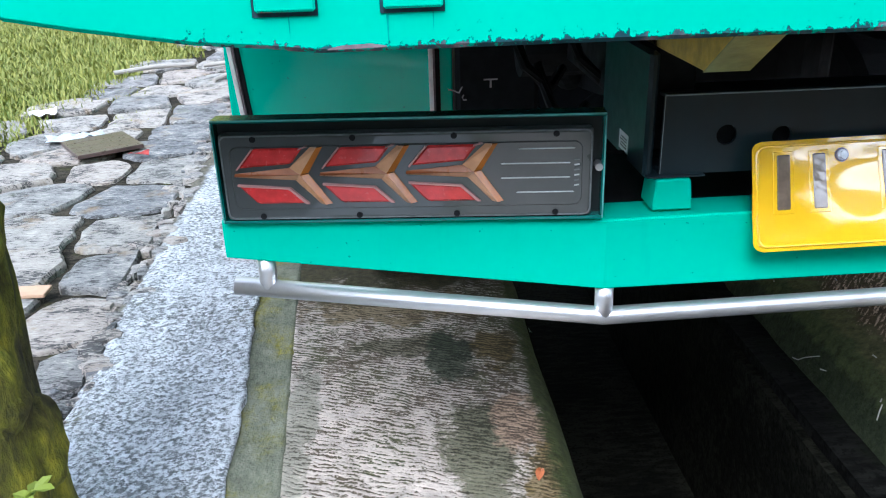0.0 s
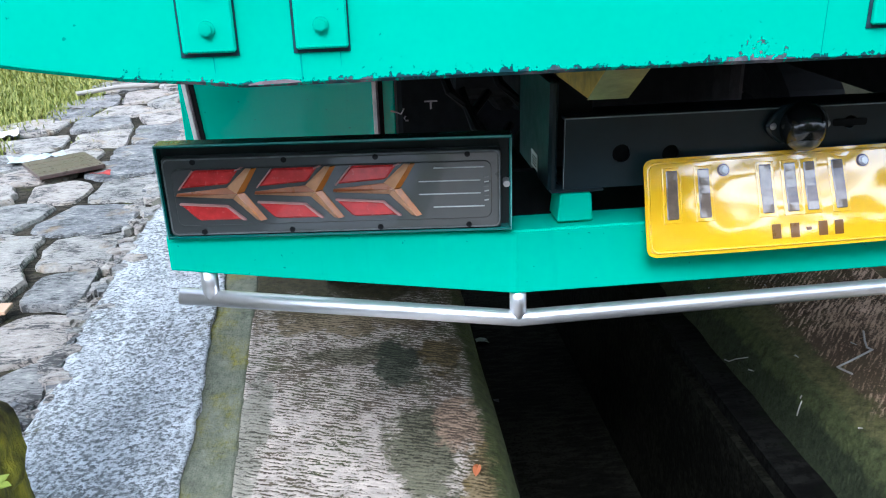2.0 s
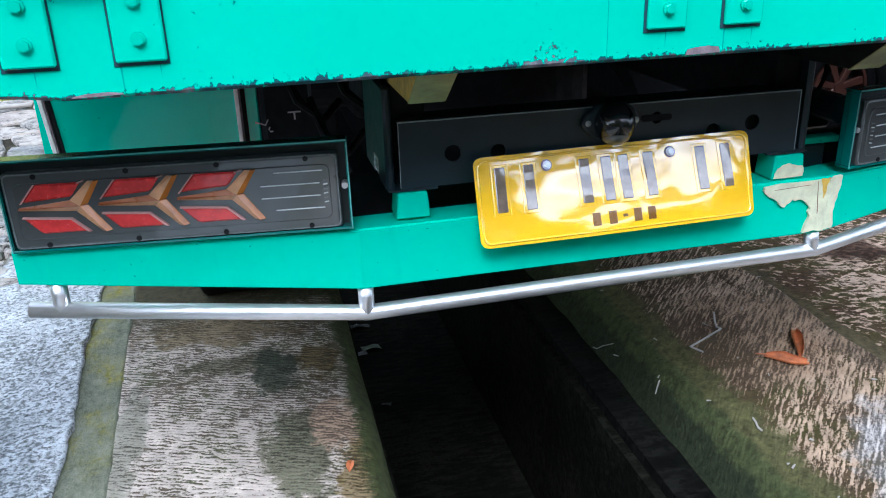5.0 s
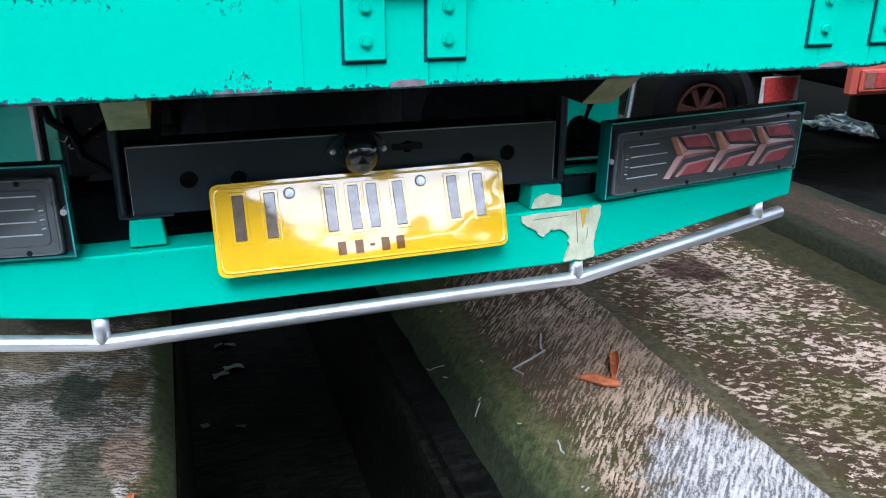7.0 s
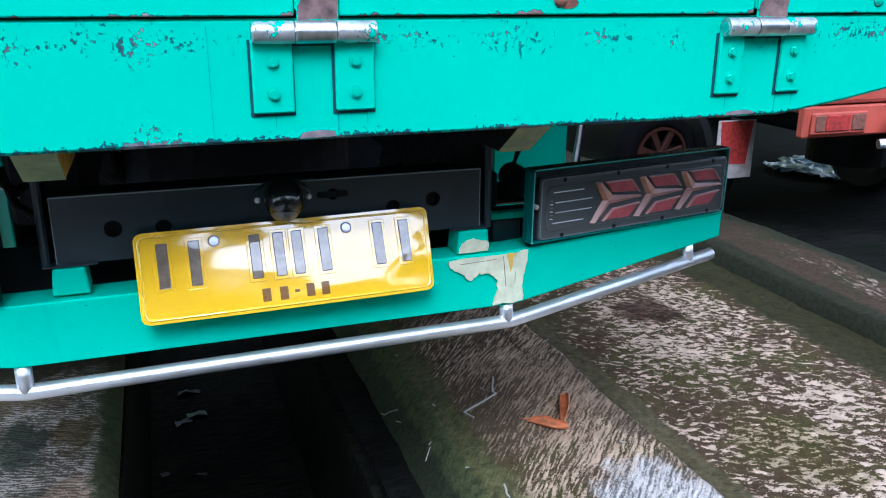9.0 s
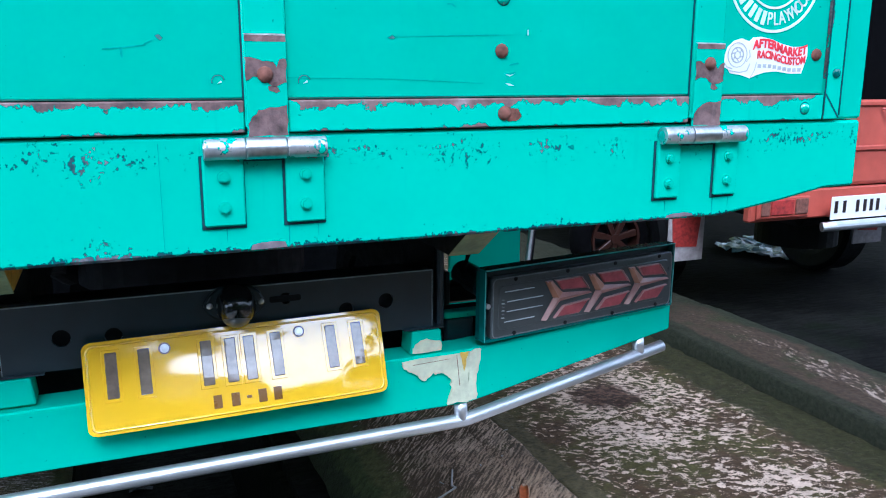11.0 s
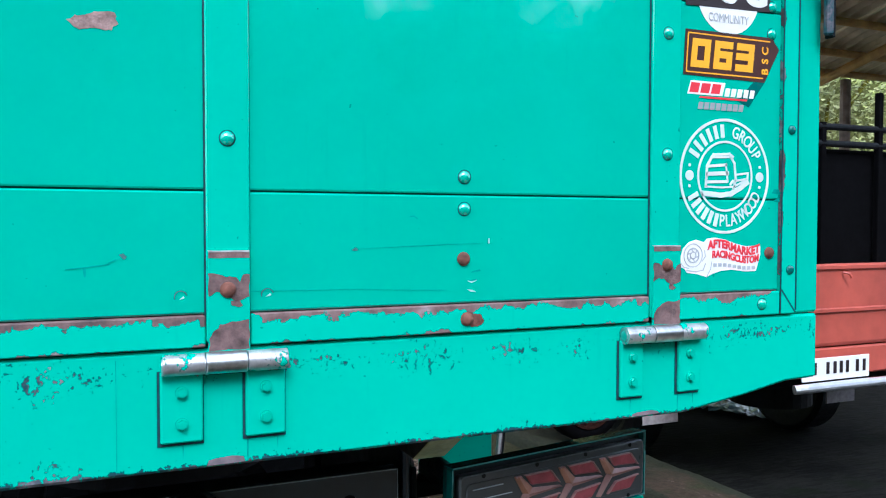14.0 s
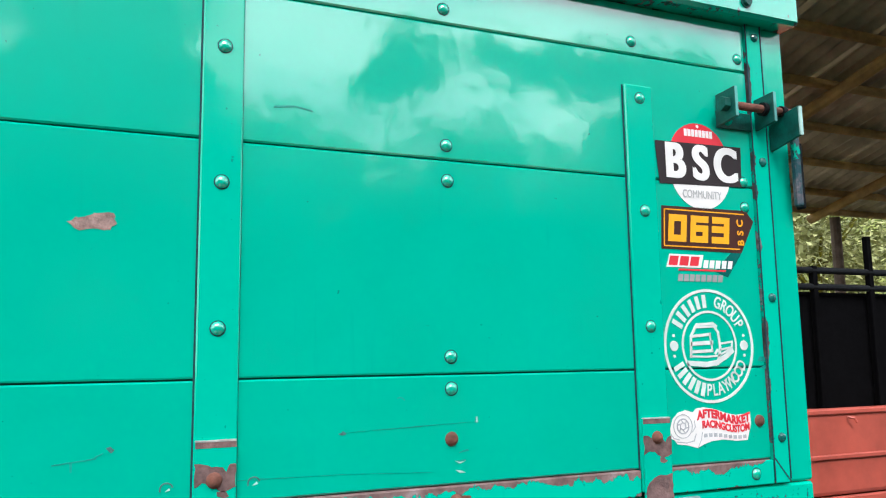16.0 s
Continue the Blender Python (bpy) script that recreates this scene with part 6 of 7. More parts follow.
def rubble(n, seed):
    """Broken bits of stone wedged between the lane and the apron."""
    r = random.Random(seed)
    verts, faces = [], []
    for _ in range(n):
        y = r.uniform(0.4, 4.6)
        x = -1.365 - 0.045 * y + r.gauss(0, 0.028)
        w, d, h = r.uniform(0.012, 0.045), r.uniform(0.012, 0.04), r.uniform(0.006, 0.02)
        a, m, b = r.uniform(0, 6.28), r.randrange(5, 8), len(verts)
        for k in range(m):
            q = a + 6.283 * k / m + r.uniform(-0.25, 0.25)
            verts.append((x + w * math.cos(q), y + d * math.sin(q), -0.02))
        for k in range(m):
            u, v, _ = verts[b + k]
            verts.append((x + (u - x) * 0.86, y + (v - y) * 0.86, h + r.uniform(-0.004, 0.003)))
        verts.append((x, y, h + 0.003))
        for k in range(m):
            l = (k + 1) % m
            faces += [(b + k, b + l, b + m + l, b + m + k), (b + m + k, b + m + l, b + 2 * m)]
    me = bpy.data.meshes.new("rubble")
    me.from_pydata(verts, [], faces)
    me.materials.append(M["stone"])
    return new("rubble", me)


tagged(rubble(230, 17), "broken grey stone bits between the lane and the apron", "rubble", kind="stuff")


# ---- grass ----
def blades(n, place, hmin, hmax, seed):
    r = random.Random(seed)
    verts, faces = [], []
    for _ in range(n):
        x, y, z = place(r)
        a, lean, h, w = r.uniform(0, 6.283), r.uniform(0.1, 0.9), r.uniform(hmin, hmax), r.uniform(0.003, 0.007)
        dx, dy = math.cos(a), math.sin(a)
        b = len(verts)
        for t, k in ((0, 1), (0.55, 0.8), (1.0, 0.0)):
            off = lean * h * t * t
            zz = z + h * t * (1 - 0.35 * lean * t)
            verts.append((x + dx * off - dy * w * k, y + dy * off + dx * w * k, zz))
            verts.append((x + dx * off + dy * w * k, y + dy * off - dx * w * k, zz))
        faces += [(b, b + 1, b + 3, b + 2), (b + 2, b + 3, b + 5, b + 4)]
    me = bpy.data.meshes.new("grass")
    me.from_pydata(verts, [], faces)
    me.materials.append(M["grass"])
    return new("grass", me)


def lawn(r):
    while True:
        x, y = r.uniform(-4.9, -1.5), r.uniform(2.75, 8.2)
        if x < lawn_edge(y) + 0.16 * noise.noise((x * 3, y * 3, 1)) + 0.1 * r.uniform(-1, 1):
            return x, y, -0.02


tagged(blades(70000, lawn, 0.025, 0.085, 5), "short yellow-green grass at the edge of the lane", "grass", kind="stuff")


def joints(r):
    y = r.uniform(2.2, 5.0)
    c = r.choice(((-2.0, 3.42), (-2.45, 3.1), (-2.15, 3.9), (-2.5, 2.7), (-1.95, 4.4), (-2.2, 4.1)))
    return c[0] + r.gauss(0, 0.08), c[1] + r.gauss(0, 0.06), -0.03


tagged(blades(600, joints, 0.02, 0.06, 6), "sparse grass tufts in the gaps between stones", "grass", kind="stuff")

def turf_height(x, y):
    return -0.02 + rough(x, y, 0.012, 0.2, 18) + (0.016 if x < lawn_edge(y) + 0.1 * noise.noise((x * 4, y * 4, 2)) else -0.05)


tagged(part("turf", grid_sheet(-6.0, -1.55, 2.6, 9.0, turf_height, 90, 120), "turf", smooth=True), "mossy turf under the short grass", "turf", kind="structure")

# ---- litter on the lane ----
board = thing("wooden_board", (-1.951, 2.826, 0.02), "thin wet brown wooden board lying on the stones", "board")
slant = Matrix.Translation((-1.951, 2.826, 0.028)) @ Matrix.Rotation(radians(33), 4, "Z")
part("plank", box((-0.136, -0.146, -0.009), (0.136, 0.146, 0.009), 0.002, slant), "wood_dark", board)
for k in range(3):
    part("batten_mark", box((-0.134, -0.10 + 0.085 * k, 0.0085), (0.134, -0.097 + 0.085 * k, 0.0096), 0.0, slant), "wood", board)


def crumpled(cx, cy, z, w, d, amp, seed, n=9, turn=0.0):
    bm = grid_sheet(-w / 2, w / 2, -d / 2, d / 2, lambda x, y: amp * abs(noise.noise((x * 14, y * 14, seed))) + amp * 0.4 * noise.noise((x * 30, y * 30, seed)), n, n)
    ex = bmesh.ops.extrude_face_region(bm, geom=bm.faces[:])
    for v in ex["geom"]:
        if isinstance(v, bmesh.types.BMVert):
            v.co.z += 0.0012
    for v in bm.verts:
        v.co.x += 0.15 * w * noise.noise((v.co.y * 12, seed, 2))
        v.co.y += 0.15 * d * noise.noise((v.co.x * 12, seed, 5))
    bmesh.ops.transform(bm, matrix=Matrix.Translation((cx, cy, z)) @ Matrix.Rotation(radians(turn), 4, "Z"), verts=bm.verts)
    return bm


for nm, cx, cy, w, d, mat, lab, turn in (("plastic_wrapper", -2.11, 2.975, 0.24, 0.10, "wrapper", "crumpled pale blue plastic wrapper beside the board", 12),
                                         ("paper_scrap", -2.45, 3.50, 0.13, 0.12, "white", "torn white paper scrap in the grass", 20), ("rag", -1.745, 2.66, 0.08, 0.035, "flap", "dirty red rag on the stones", 5)):
    tagged(part(nm, crumpled(cx, cy, 0.025, w, d, 0.03, cx * 7, turn=turn), mat, smooth=False), lab, nm.split("_")[-1])
tagged(part("wood_offcut", box((-1.75, 1.31, 0.018), (-1.63, 1.37, 0.03), 0.002), "wood_pale"), "small pale wood offcut on the stones", "wood")
for k, (x, y, l, tn) in enumerate(((-1.88, 4.65, 0.5, 12), (-1.72, 4.15, 0.34, 60), (-2.4, 4.5, 0.5, 25))):
    tagged(part("stick", tube([(0, 0, 0), (l / 2, 0.01, 0.01), (l, 0, 0)], 0.014, 8), "twig"), "pale dry stick lying on the lane", "stick").matrix_basis = Matrix.Translation((x, y, 0.035)) @ Matrix.Rotation(radians(tn), 4, "Z")


# ---- mossy trunk beside the camera ----
def trunk(cx, cy, r0, h, seed):
    bm = bmesh.new()
    n, rings = 40, []
    for k in range(34):
        z = -0.1 + h * k / 33
        r = r0 * (1 - 0.05 * k / 33) + 0.05 * math.exp(-(z + 0.1) * 7)
        rings.append([bm.verts.new((cx + (r + 0.018 * noise.noise((3 * math.cos(t), 3 * math.sin(t) + seed, z * 4)) + 0.008 * noise.noise((9 * math.cos(t), 9 * math.sin(t), z * 15))) * math.cos(t), cy + (r + 0.018 * noise.noise((3 * math.cos(t), 3 * math.sin(t) + seed, z * 4))) * math.sin(t), z)) for t in [2 * math.pi * j / n for j in range(n)]])
    for a, b in zip(rings, rings[1:]):
        for j in range(n):
            bm.faces.new((a[j], a[(j + 1) % n], b[(j + 1) % n], b[j]))
    bm.faces.new(rings[-1])
    return bm


tree = thing("tree", (-1.345, 0.22, 0.0), "old tree trunk covered in green moss beside the lane", "tree")
part("trunk", trunk(-1.345, 0.22, 0.178, 2.3, 2.0), "bark", tree, smooth=True)
for k, (a, z, r) in enumerate(((-0.6, 0.18, 0.05), (-0.2, 0.42, 0.045), (0.15, 0.30, 0.05), (-0.9, 0.55, 0.05), (0.1, 0.62, 0.04))):
    bm = bmesh.new()
    bmesh.ops.create_icosphere(bm, subdivisions=3, radius=r, matrix=Matrix.Translation((-1.345 + 0.165 * math.cos(a), 0.22 + 0.165 * math.sin(a), z)) @ Matrix.Diagonal((0.7, 1.0, 1.5, 1)))
    for v in bm.verts:
        v.co += 0.012 * Vector((noise.noise(v.co * 30), noise.noise(v.co * 30 + Vector((5, 0, 0))), noise.noise(v.co * 30 + Vector((0, 7, 0)))))
    part("moss_clump", bm, "bark", tree, "cushion of green moss", smooth=True)
fern = thing("seedling", (-1.18, 0.13, 0.26), "small bright green seedling growing out of the mossy trunk", "plant")
part("stem", tube([(-1.20, 0.14, 0.25), (-1.16, 0.115, 0.30), (-1.125, 0.10, 0.335)], 0.0025, 6), "leaf_bright", fern)
for k in range(8):
    a = k * 0.79 + 0.2
    d = Vector((math.cos(a), math.sin(a) - 0.3, 0.25 + 0.2 * math.sin(k * 2.0))).normalized()
    s = d.cross(Vector((0, 0, 1))).normalized()
    o = Vector((-1.125, 0.10, 0.335 - 0.004 * k))
    bm = bmesh.new()
    q = [bm.verts.new(o + d * u + s * w + Vector((0, 0, h))) for u, w, h in ((0, 0, 0), (0.008, 0.006, 0.002), (0.02, 0.008, 0), (0.030, 0, -0.004), (0.02, -0.008, 0), (0.008, -0.006, 0.002), (0.015, 0, -0.002))]
    for i in range(6):
        bm.faces.new((q[i], q[(i + 1) % 6], q[6]))
    part("leaf", bm, "leaf_bright", fern)


# ---- litter on the drain banks ----
def leaf_mesh(length, width, curl):
    bm = grid_sheet(-0.5, 0.5, -0.5, 0.5, lambda x, y: 0, 8, 4)
    for v in bm.verts:
        u, w = v.co.x + 0.5, v.co.y
        wid = width * math.sin(math.pi * min(1, max(0.02, u)) ** 0.8) + 0.002
        v.co = Vector((length * u, wid * w * 2, curl * math.sin(u * 2.4) + abs(w) * curl * 0.9))
    ex = bmesh.ops.extrude_face_region(bm, geom=bm.faces[:])
    for v in ex["geom"]:
        if isinstance(v, bmesh.types.BMVert):
            v.co.z += 0.0008
    return bm


def curled_leaf(pts, width, tube_like, lift):
    """A dry leaf rolled up along its midrib: an open gutter that follows the points, widest in the middle."""
    bm = bmesh.new()
    rows, n = [], len(pts)
    for i, p in enumerate(pts):
        p = Vector(p)
        d = (Vector(pts[min(i + 1, n - 1)]) - Vector(pts[max(i - 1, 0)])).normalized()
        u = d.cross(Vector((0, 0, 1))).normalized()
        w = width * (0.25 + math.sin(math.pi * min(0.96, (i + 0.4) / n))) * (1 + 0.25 * noise.noise((i * 1.7, width * 90, 0)))
        rows.append([bm.verts.new(p + u * w * math.sin(a) + Vector((0, 0, lift + w * (1 - math.cos(a)) * tube_like))) for a in [radians(-115 + 23 * k) for k in range(11)]])
    for a, b in zip(rows, rows[1:]):
        for k in range(10):
            bm.faces.new((a[k], a[k + 1], b[k + 1], b[k]))
    ex = bmesh.ops.extrude_face_region(bm, geom=bm.faces[:])
    for v in ex["geom"]:
        if isinstance(v, bmesh.types.BMVert):
            v.co.z += 0.0009
    return bm


on_bank = lambda x, y: (x, y, bank_right_height(x, y))
leaf = thing("dry_leaf", on_bank(0.69, 0.64), "curled orange-brown dry leaf on the concrete", "leaf", "dry leaves")
part("blade", curled_leaf([on_bank(0.605, 0.664), on_bank(0.618, 0.65), on_bank(0.635, 0.635), on_bank(0.652, 0.622), on_bank(0.668, 0.613), on_bank(0.684, 0.607)], 0.017, 0.55, 0.002), "dry_leaf", leaf)
part("blade", curled_leaf([on_bank(0.682, 0.635), on_bank(0.695, 0.655), on_bank(0.712, 0.685), on_bank(0.728, 0.715), on_bank(0.742, 0.742), on_bank(0.752, 0.762)], 0.0105, 0.95, 0.003), "dry_leaf", leaf)
part("stalk", tube([Vector(on_bank(x, y)) + Vector((0, 0, 0.004)) for x, y in ((0.620, 0.664), (0.602, 0.676), (0.590, 0.682))], 0.0018, 6), "dry_leaf", leaf)
tagged(part("dry_leaf", leaf_mesh(0.024, 0.006, 0.009), "dry_leaf"), "small orange dry leaf on the drain edge", "leaf", "dry leaves").matrix_basis = Matrix.Translation((-0.45, 0.455, 0.008)) @ Matrix.Rotation(radians(70), 4, "Z")


def twig(points, r, label):
    z = lambda x, y: bank_right_height(x, y) + r + 0.003
    return tagged(part("twig", tube([(x, y, z(x, y)) for x, y in points], r, 6), "twig"), label, "twig", "twigs")


twig([(0.61, 0.914), (0.594, 0.88), (0.582, 0.85), (0.586, 0.835), (0.545, 0.825), (0.515, 0.815), (0.484, 0.806), (0.487, 0.785), (0.493, 0.76)], 0.0026, "pale crooked twig on the sloping concrete")
twig([(0.312, 1.178), (0.314, 1.15), (0.317, 1.10), (0.318, 1.066)], 0.0017, "short pale twig near the water")
twig([(0.327, 1.07), (0.331, 1.05), (0.34, 1.035), (0.357, 1.0)], 0.0014, "short pale twig near the water")
twig([(0.372, 0.752), (0.364, 0.745), (0.352, 0.731)], 0.0016, "short pale twig near the water")
twig([(0.456, 0.477), (0.454, 0.46), (0.449, 0.445), (0.451, 0.433)], 0.0024, "short pale twig on the sloping concrete")


# ---- red pickup parked beyond the kerb ----
PY = 1.77
pickup = thing("pickup_truck", (3.2, 2.9, -0.13), "faded red pickup with a black covered bed, parked in shade", "pickup truck")
gate = part("tailgate", box((2.42, PY, 0.56), (4.0, PY + 0.06, 0.945), 0.02, segments=2), "red_paint", pickup, "faded red steel tailgate")
part("pressed_rib", box((2.46, PY - 0.012, 0.72), (3.96, PY + 0.002, 0.745), 0.006), "red_paint", gate)
part("top_lip", box((2.41, PY - 0.012, 0.92), (4.01, PY + 0.05, 0.95), 0.008), "red_paint", gate)
part("hook", tube([(3.09, PY - 0.012, 0.91), (3.11, PY - 0.03, 0.905), (3.12, PY - 0.035, 0.885)], 0.006, 8), "red_paint", gate)
part("latch_button", dome(2.785, PY - 0.001, 0.665, 0.03, 0.012, 16), "red_paint", gate)
for x in (2.40, 3.96):
    part("side_panel", box((x, PY + 0.062, 0.52), (x + 0.06, 4.4, 0.945), 0.015), "red_paint", pickup)
part("rear_skirt", box((2.38, PY + 0.005, 0.42), (4.04, PY + 0.05, 0.555), 0.008), "red_paint", pickup, "red lower rear panel")
for x in (2.41, 3.72):
    lampb = part("tail_light", box((x, PY - 0.012, 0.435), (x + 0.30, PY + 0.004, 0.53), 0.006), "red_paint", pickup)
    part("red_glass", box((x + 0.07, PY - 0.02, 0.45), (x + 0.20, PY - 0.011, 0.52), 0.004), "flap", lampb)
    part("amber_glass", box((x + 0.015, PY - 0.02, 0.45), (x + 0.065, PY - 0.011, 0.52), 0.004), "rust", lampb)
    part("clear_glass", box((x + 0.21, PY - 0.02, 0.45), (x + 0.285, PY - 0.011, 0.52), 0.004), "rust", lampb)
part("rear_bumper", tube([(2.75, PY - 0.05, 0.388), (2.80, PY - 0.07, 0.393), (3.9, PY - 0.07, 0.393), (3.95, PY - 0.05, 0.388)], 0.022, 12), "steel", pickup, "dull chrome bumper tube")
pplate = part("licence_plate", box((2.785, PY - 0.06, 0.42), (3.215, PY - 0.056, 0.525), 0.002), "white", pickup, "white licence plate with dark characters")
for k, x in enumerate((2.835, 2.885, 2.965, 3.01, 3.05, 3.09, 3.155, 3.2)):
    part("character_bar", box((x - 0.03, PY - 0.0625, 0.45), (x - 0.012, PY - 0.0598, 0.505)), "ink", pplate)
part("underbody", box((2.75, PY + 0.08, 0.36), (3.9, 4.4, 0.50), 0.03), "under", pickup)
part("spare_wheel", rod((3.35, 2.45, 0.14), (3.35, 2.45, 0.30), 0.22, 26), "rubber", pickup)
for x in (2.45, 3.75):
    w = tyre(x, x + 0.19, 2.75, 0.17, 0.30, 0.17, "wheel", pickup)
    part("rim", rod((x + 0.02, 2.75, 0.17), (x + 0.17, 2.75, 0.17), 0.168, 18), "under", w)
for x in (2.36, 3.62):
    fl = part("mud_flap", box((x, 2.30, 0.13), (x + 0.22, 2.308, 0.42), 0.002), "flap_white", pickup, "white mud flap with a red field")
    part("red_field", prism([(x + 0.012, 0.415), (x + 0.20, 0.415), (x + 0.175, 0.2), (x + 0.03, 0.21)], 2.296, 2.2995), "flap", fl)
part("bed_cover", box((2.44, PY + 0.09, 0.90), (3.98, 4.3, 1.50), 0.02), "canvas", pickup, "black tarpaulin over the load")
for z in (1.52, 1.60):
    part("cage_rail", rod((2.42, PY + 0.06, z), (4.0, PY + 0.06, z), 0.016, 10), "under", pickup)
for x in (2.43, 3.02, 3.40, 3.99):
    part("cage_post", box((x - 0.015, PY + 0.045, 0.95), (x + 0.015, PY + 0.075, 1.78 if x == 3.40 else 1.62), 0.003), "canvas", pickup)
part("cab", box((2.4, 4.45, 0.35), (4.0, 5.9, 1.75), 0.12, segments=3), "red_paint", pickup)

spare = thing("loose_wheel", (2.14, 2.45, 0.045), "loose bronze alloy wheel with tyre standing on the kerb", "wheel")
bm = bmesh.new()
n, prof = 36, [(2.40, 0.138), (2.39, 0.160), (2.395, 0.190), (2.42, 0.205), (2.50, 0.205), (2.53, 0.19), (2.53, 0.138)]
rings = [[bm.verts.new((2.14 + q * math.cos(2 * math.pi * j / n), y, 0.25 + q * math.sin(2 * math.pi * j / n))) for j in range(n)] for y, q in prof]
for a, b in zip(rings, rings[1:] + rings[:1]):
    for j in range(n):
        bm.faces.new((a[j], a[(j + 1) % n], b[(j + 1) % n], b[j]))
bmesh.ops.recalc_face_normals(bm, faces=bm.faces[:])
part("tyre", bm, "canvas", spare, smooth=True)
rim = part("rim", ring(2.14, 0.25, 0.126, 0.139, 2.388, 2.47, 36), "bronze", spare)
part("rim_back", rod((2.14, 2.46, 0.25), (2.14, 2.475, 0.25), 0.13, 28), "under", rim)
part("hub", rod((2.14, 2.392, 0.25), (2.14, 2.45, 0.25), 0.026, 18), "bronze", rim)
for k in range(7):
    a = 2 * math.pi * k / 7 + 0.2
    c, s = math.cos(a), math.sin(a)
    part("spoke", prism([(2.14 + 0.02 * c - 0.012 * s, 0.25 + 0.02 * s + 0.012 * c), (2.14 + 0.128 * c - 0.018 * s, 0.25 + 0.128 * s + 0.018 * c), (2.14 + 0.128 * c + 0.018 * s, 0.25 + 0.128 * s - 0.018 * c), (2.14 + 0.02 * c + 0.012 * s, 0.25 + 0.02 * s - 0.012 * c)], 2.398, 2.42, 0.002), "bronze", rim)
# the wheel stands a little further back, on the low kerb
back = Matrix.Translation((0.36, -0.95, 1.03)) @ Matrix.Scale(1.055, 4) @ Matrix.Translation((-0.36, 0.95, -1.03))
for ob in spare.children_recursive:
    ob.data.transform(back)
spare.matrix_basis = Matrix.Translation(back @ Vector((2.14, 2.45, 0.045)))
for ob in spare.children:
    ob.matrix_parent_inverse = spare.matrix_basis.inverted()
tagged(part("plastic_sheet", crumpled(3.98, 3.25, -0.11, 0.62, 0.6, 0.05, 3.0, 18, 20), "sheeting"), "crumpled pale plastic sheet on the dark ground", "plastic")


# ---- shed roof over the pickup ----
def roof_z(y):
    return 2.99 + (6.0 - y) * 0.25


def corrugated(x0, x1, y0, y1, pitch=0.15, amp=0.042):
    bm = bmesh.new()
    n = int((x1 - x0) / pitch * 6)
    for off in (0.0,):
        lo = [bm.verts.new((x0 + (x1 - x0) * i / n, y0, roof_z(y0) + amp * math.sin(2 * math.pi * i / 6))) for i in range(n + 1)]
        hi = [bm.verts.new((x0 + (x1 - x0) * i / n, y1, roof_z(y1) + amp * math.sin(2 * math.pi * i / 6))) for i in range(n + 1)]
    for i in range(n):
        bm.faces.new((lo[i], lo[i + 1], hi[i + 1], hi[i]))
    ex = bmesh.ops.extrude_face_region(bm, geom=bm.faces[:])
    for v in ex["geom"]:
        if isinstance(v, bmesh.types.BMVert):
            v.co.z += 0.003
    return bm


shed = thing("shed", (8.0, 4.5, -0.13), "open shed with a corrugated roof on bamboo purlins", "shed")
# The roof's left part, below about x 3, is unseen: added to shade the ground.
for k in range(14):
    part("roof_sheet", corrugated(1.05 + 0.85 * k, 1.93 + 0.85 * k, 1.3, 6.15), "tin", shed, "weathered corrugated iron sheet" if k == 0 else "").location.z = 0.008 * (k % 2)
for y in (1.4, 2.0, 2.6, 3.2, 3.8, 4.4, 5.0, 5.6, 6.05):
    part("purlin", rod((1.0, y, roof_z(y) - 0.06), (12.6, y, roof_z(y) - 0.06), 0.042, 10), "bamboo", shed)
for x in (1.3, 3.45, 5.6, 7.8, 10.0, 12.2):
    part("rafter", rod((x, 1.3, roof_z(1.3) - 0.15), (x, 6.1, roof_z(6.1) - 0.15), 0.055, 10), "bamboo", shed)
    if x > 3:
        part("shed_post", rod((x + 0.3, 6.0, -0.15), (x + 0.3, 6.0, roof_z(6.0) - 0.15), 0.06, 10), "wood", shed)


# ---- trees and bank beyond ----
def leaf_cloud(n, centres, size, seed):
    r = random.Random(seed)
    verts, faces = [], []
    for _ in range(n):
        c = centres[r.randrange(len(centres))]
        p = Vector((r.gauss(0, 1), r.gauss(0, 1), r.gauss(0, 1))).normalized() * (r.random() ** 0.4)
        o = Vector(c[:3]) + p * c[3]
        d = Vector((r.uniform(-1, 1), r.uniform(-1, 1), r.uniform(-0.9, 0.4))).normalized()
        s = d.cross(Vector((r.uniform(-1, 1), r.uniform(-1, 1), 1))).normalized()
        ln = size * r.uniform(0.6, 1.3)
        b = len(verts)
        for q in (o, o + d * ln * 0.5 + s * ln * 0.22, o + d * ln, o + d * ln * 0.5 - s * ln * 0.22):
            verts.append(tuple(q))
        faces.append((b, b + 1, b + 2, b + 3))
    me = bpy.data.meshes.new("crown")
    me.from_pydata(verts, [], faces)
    me.materials.append(M["leaf_far"])
    return me


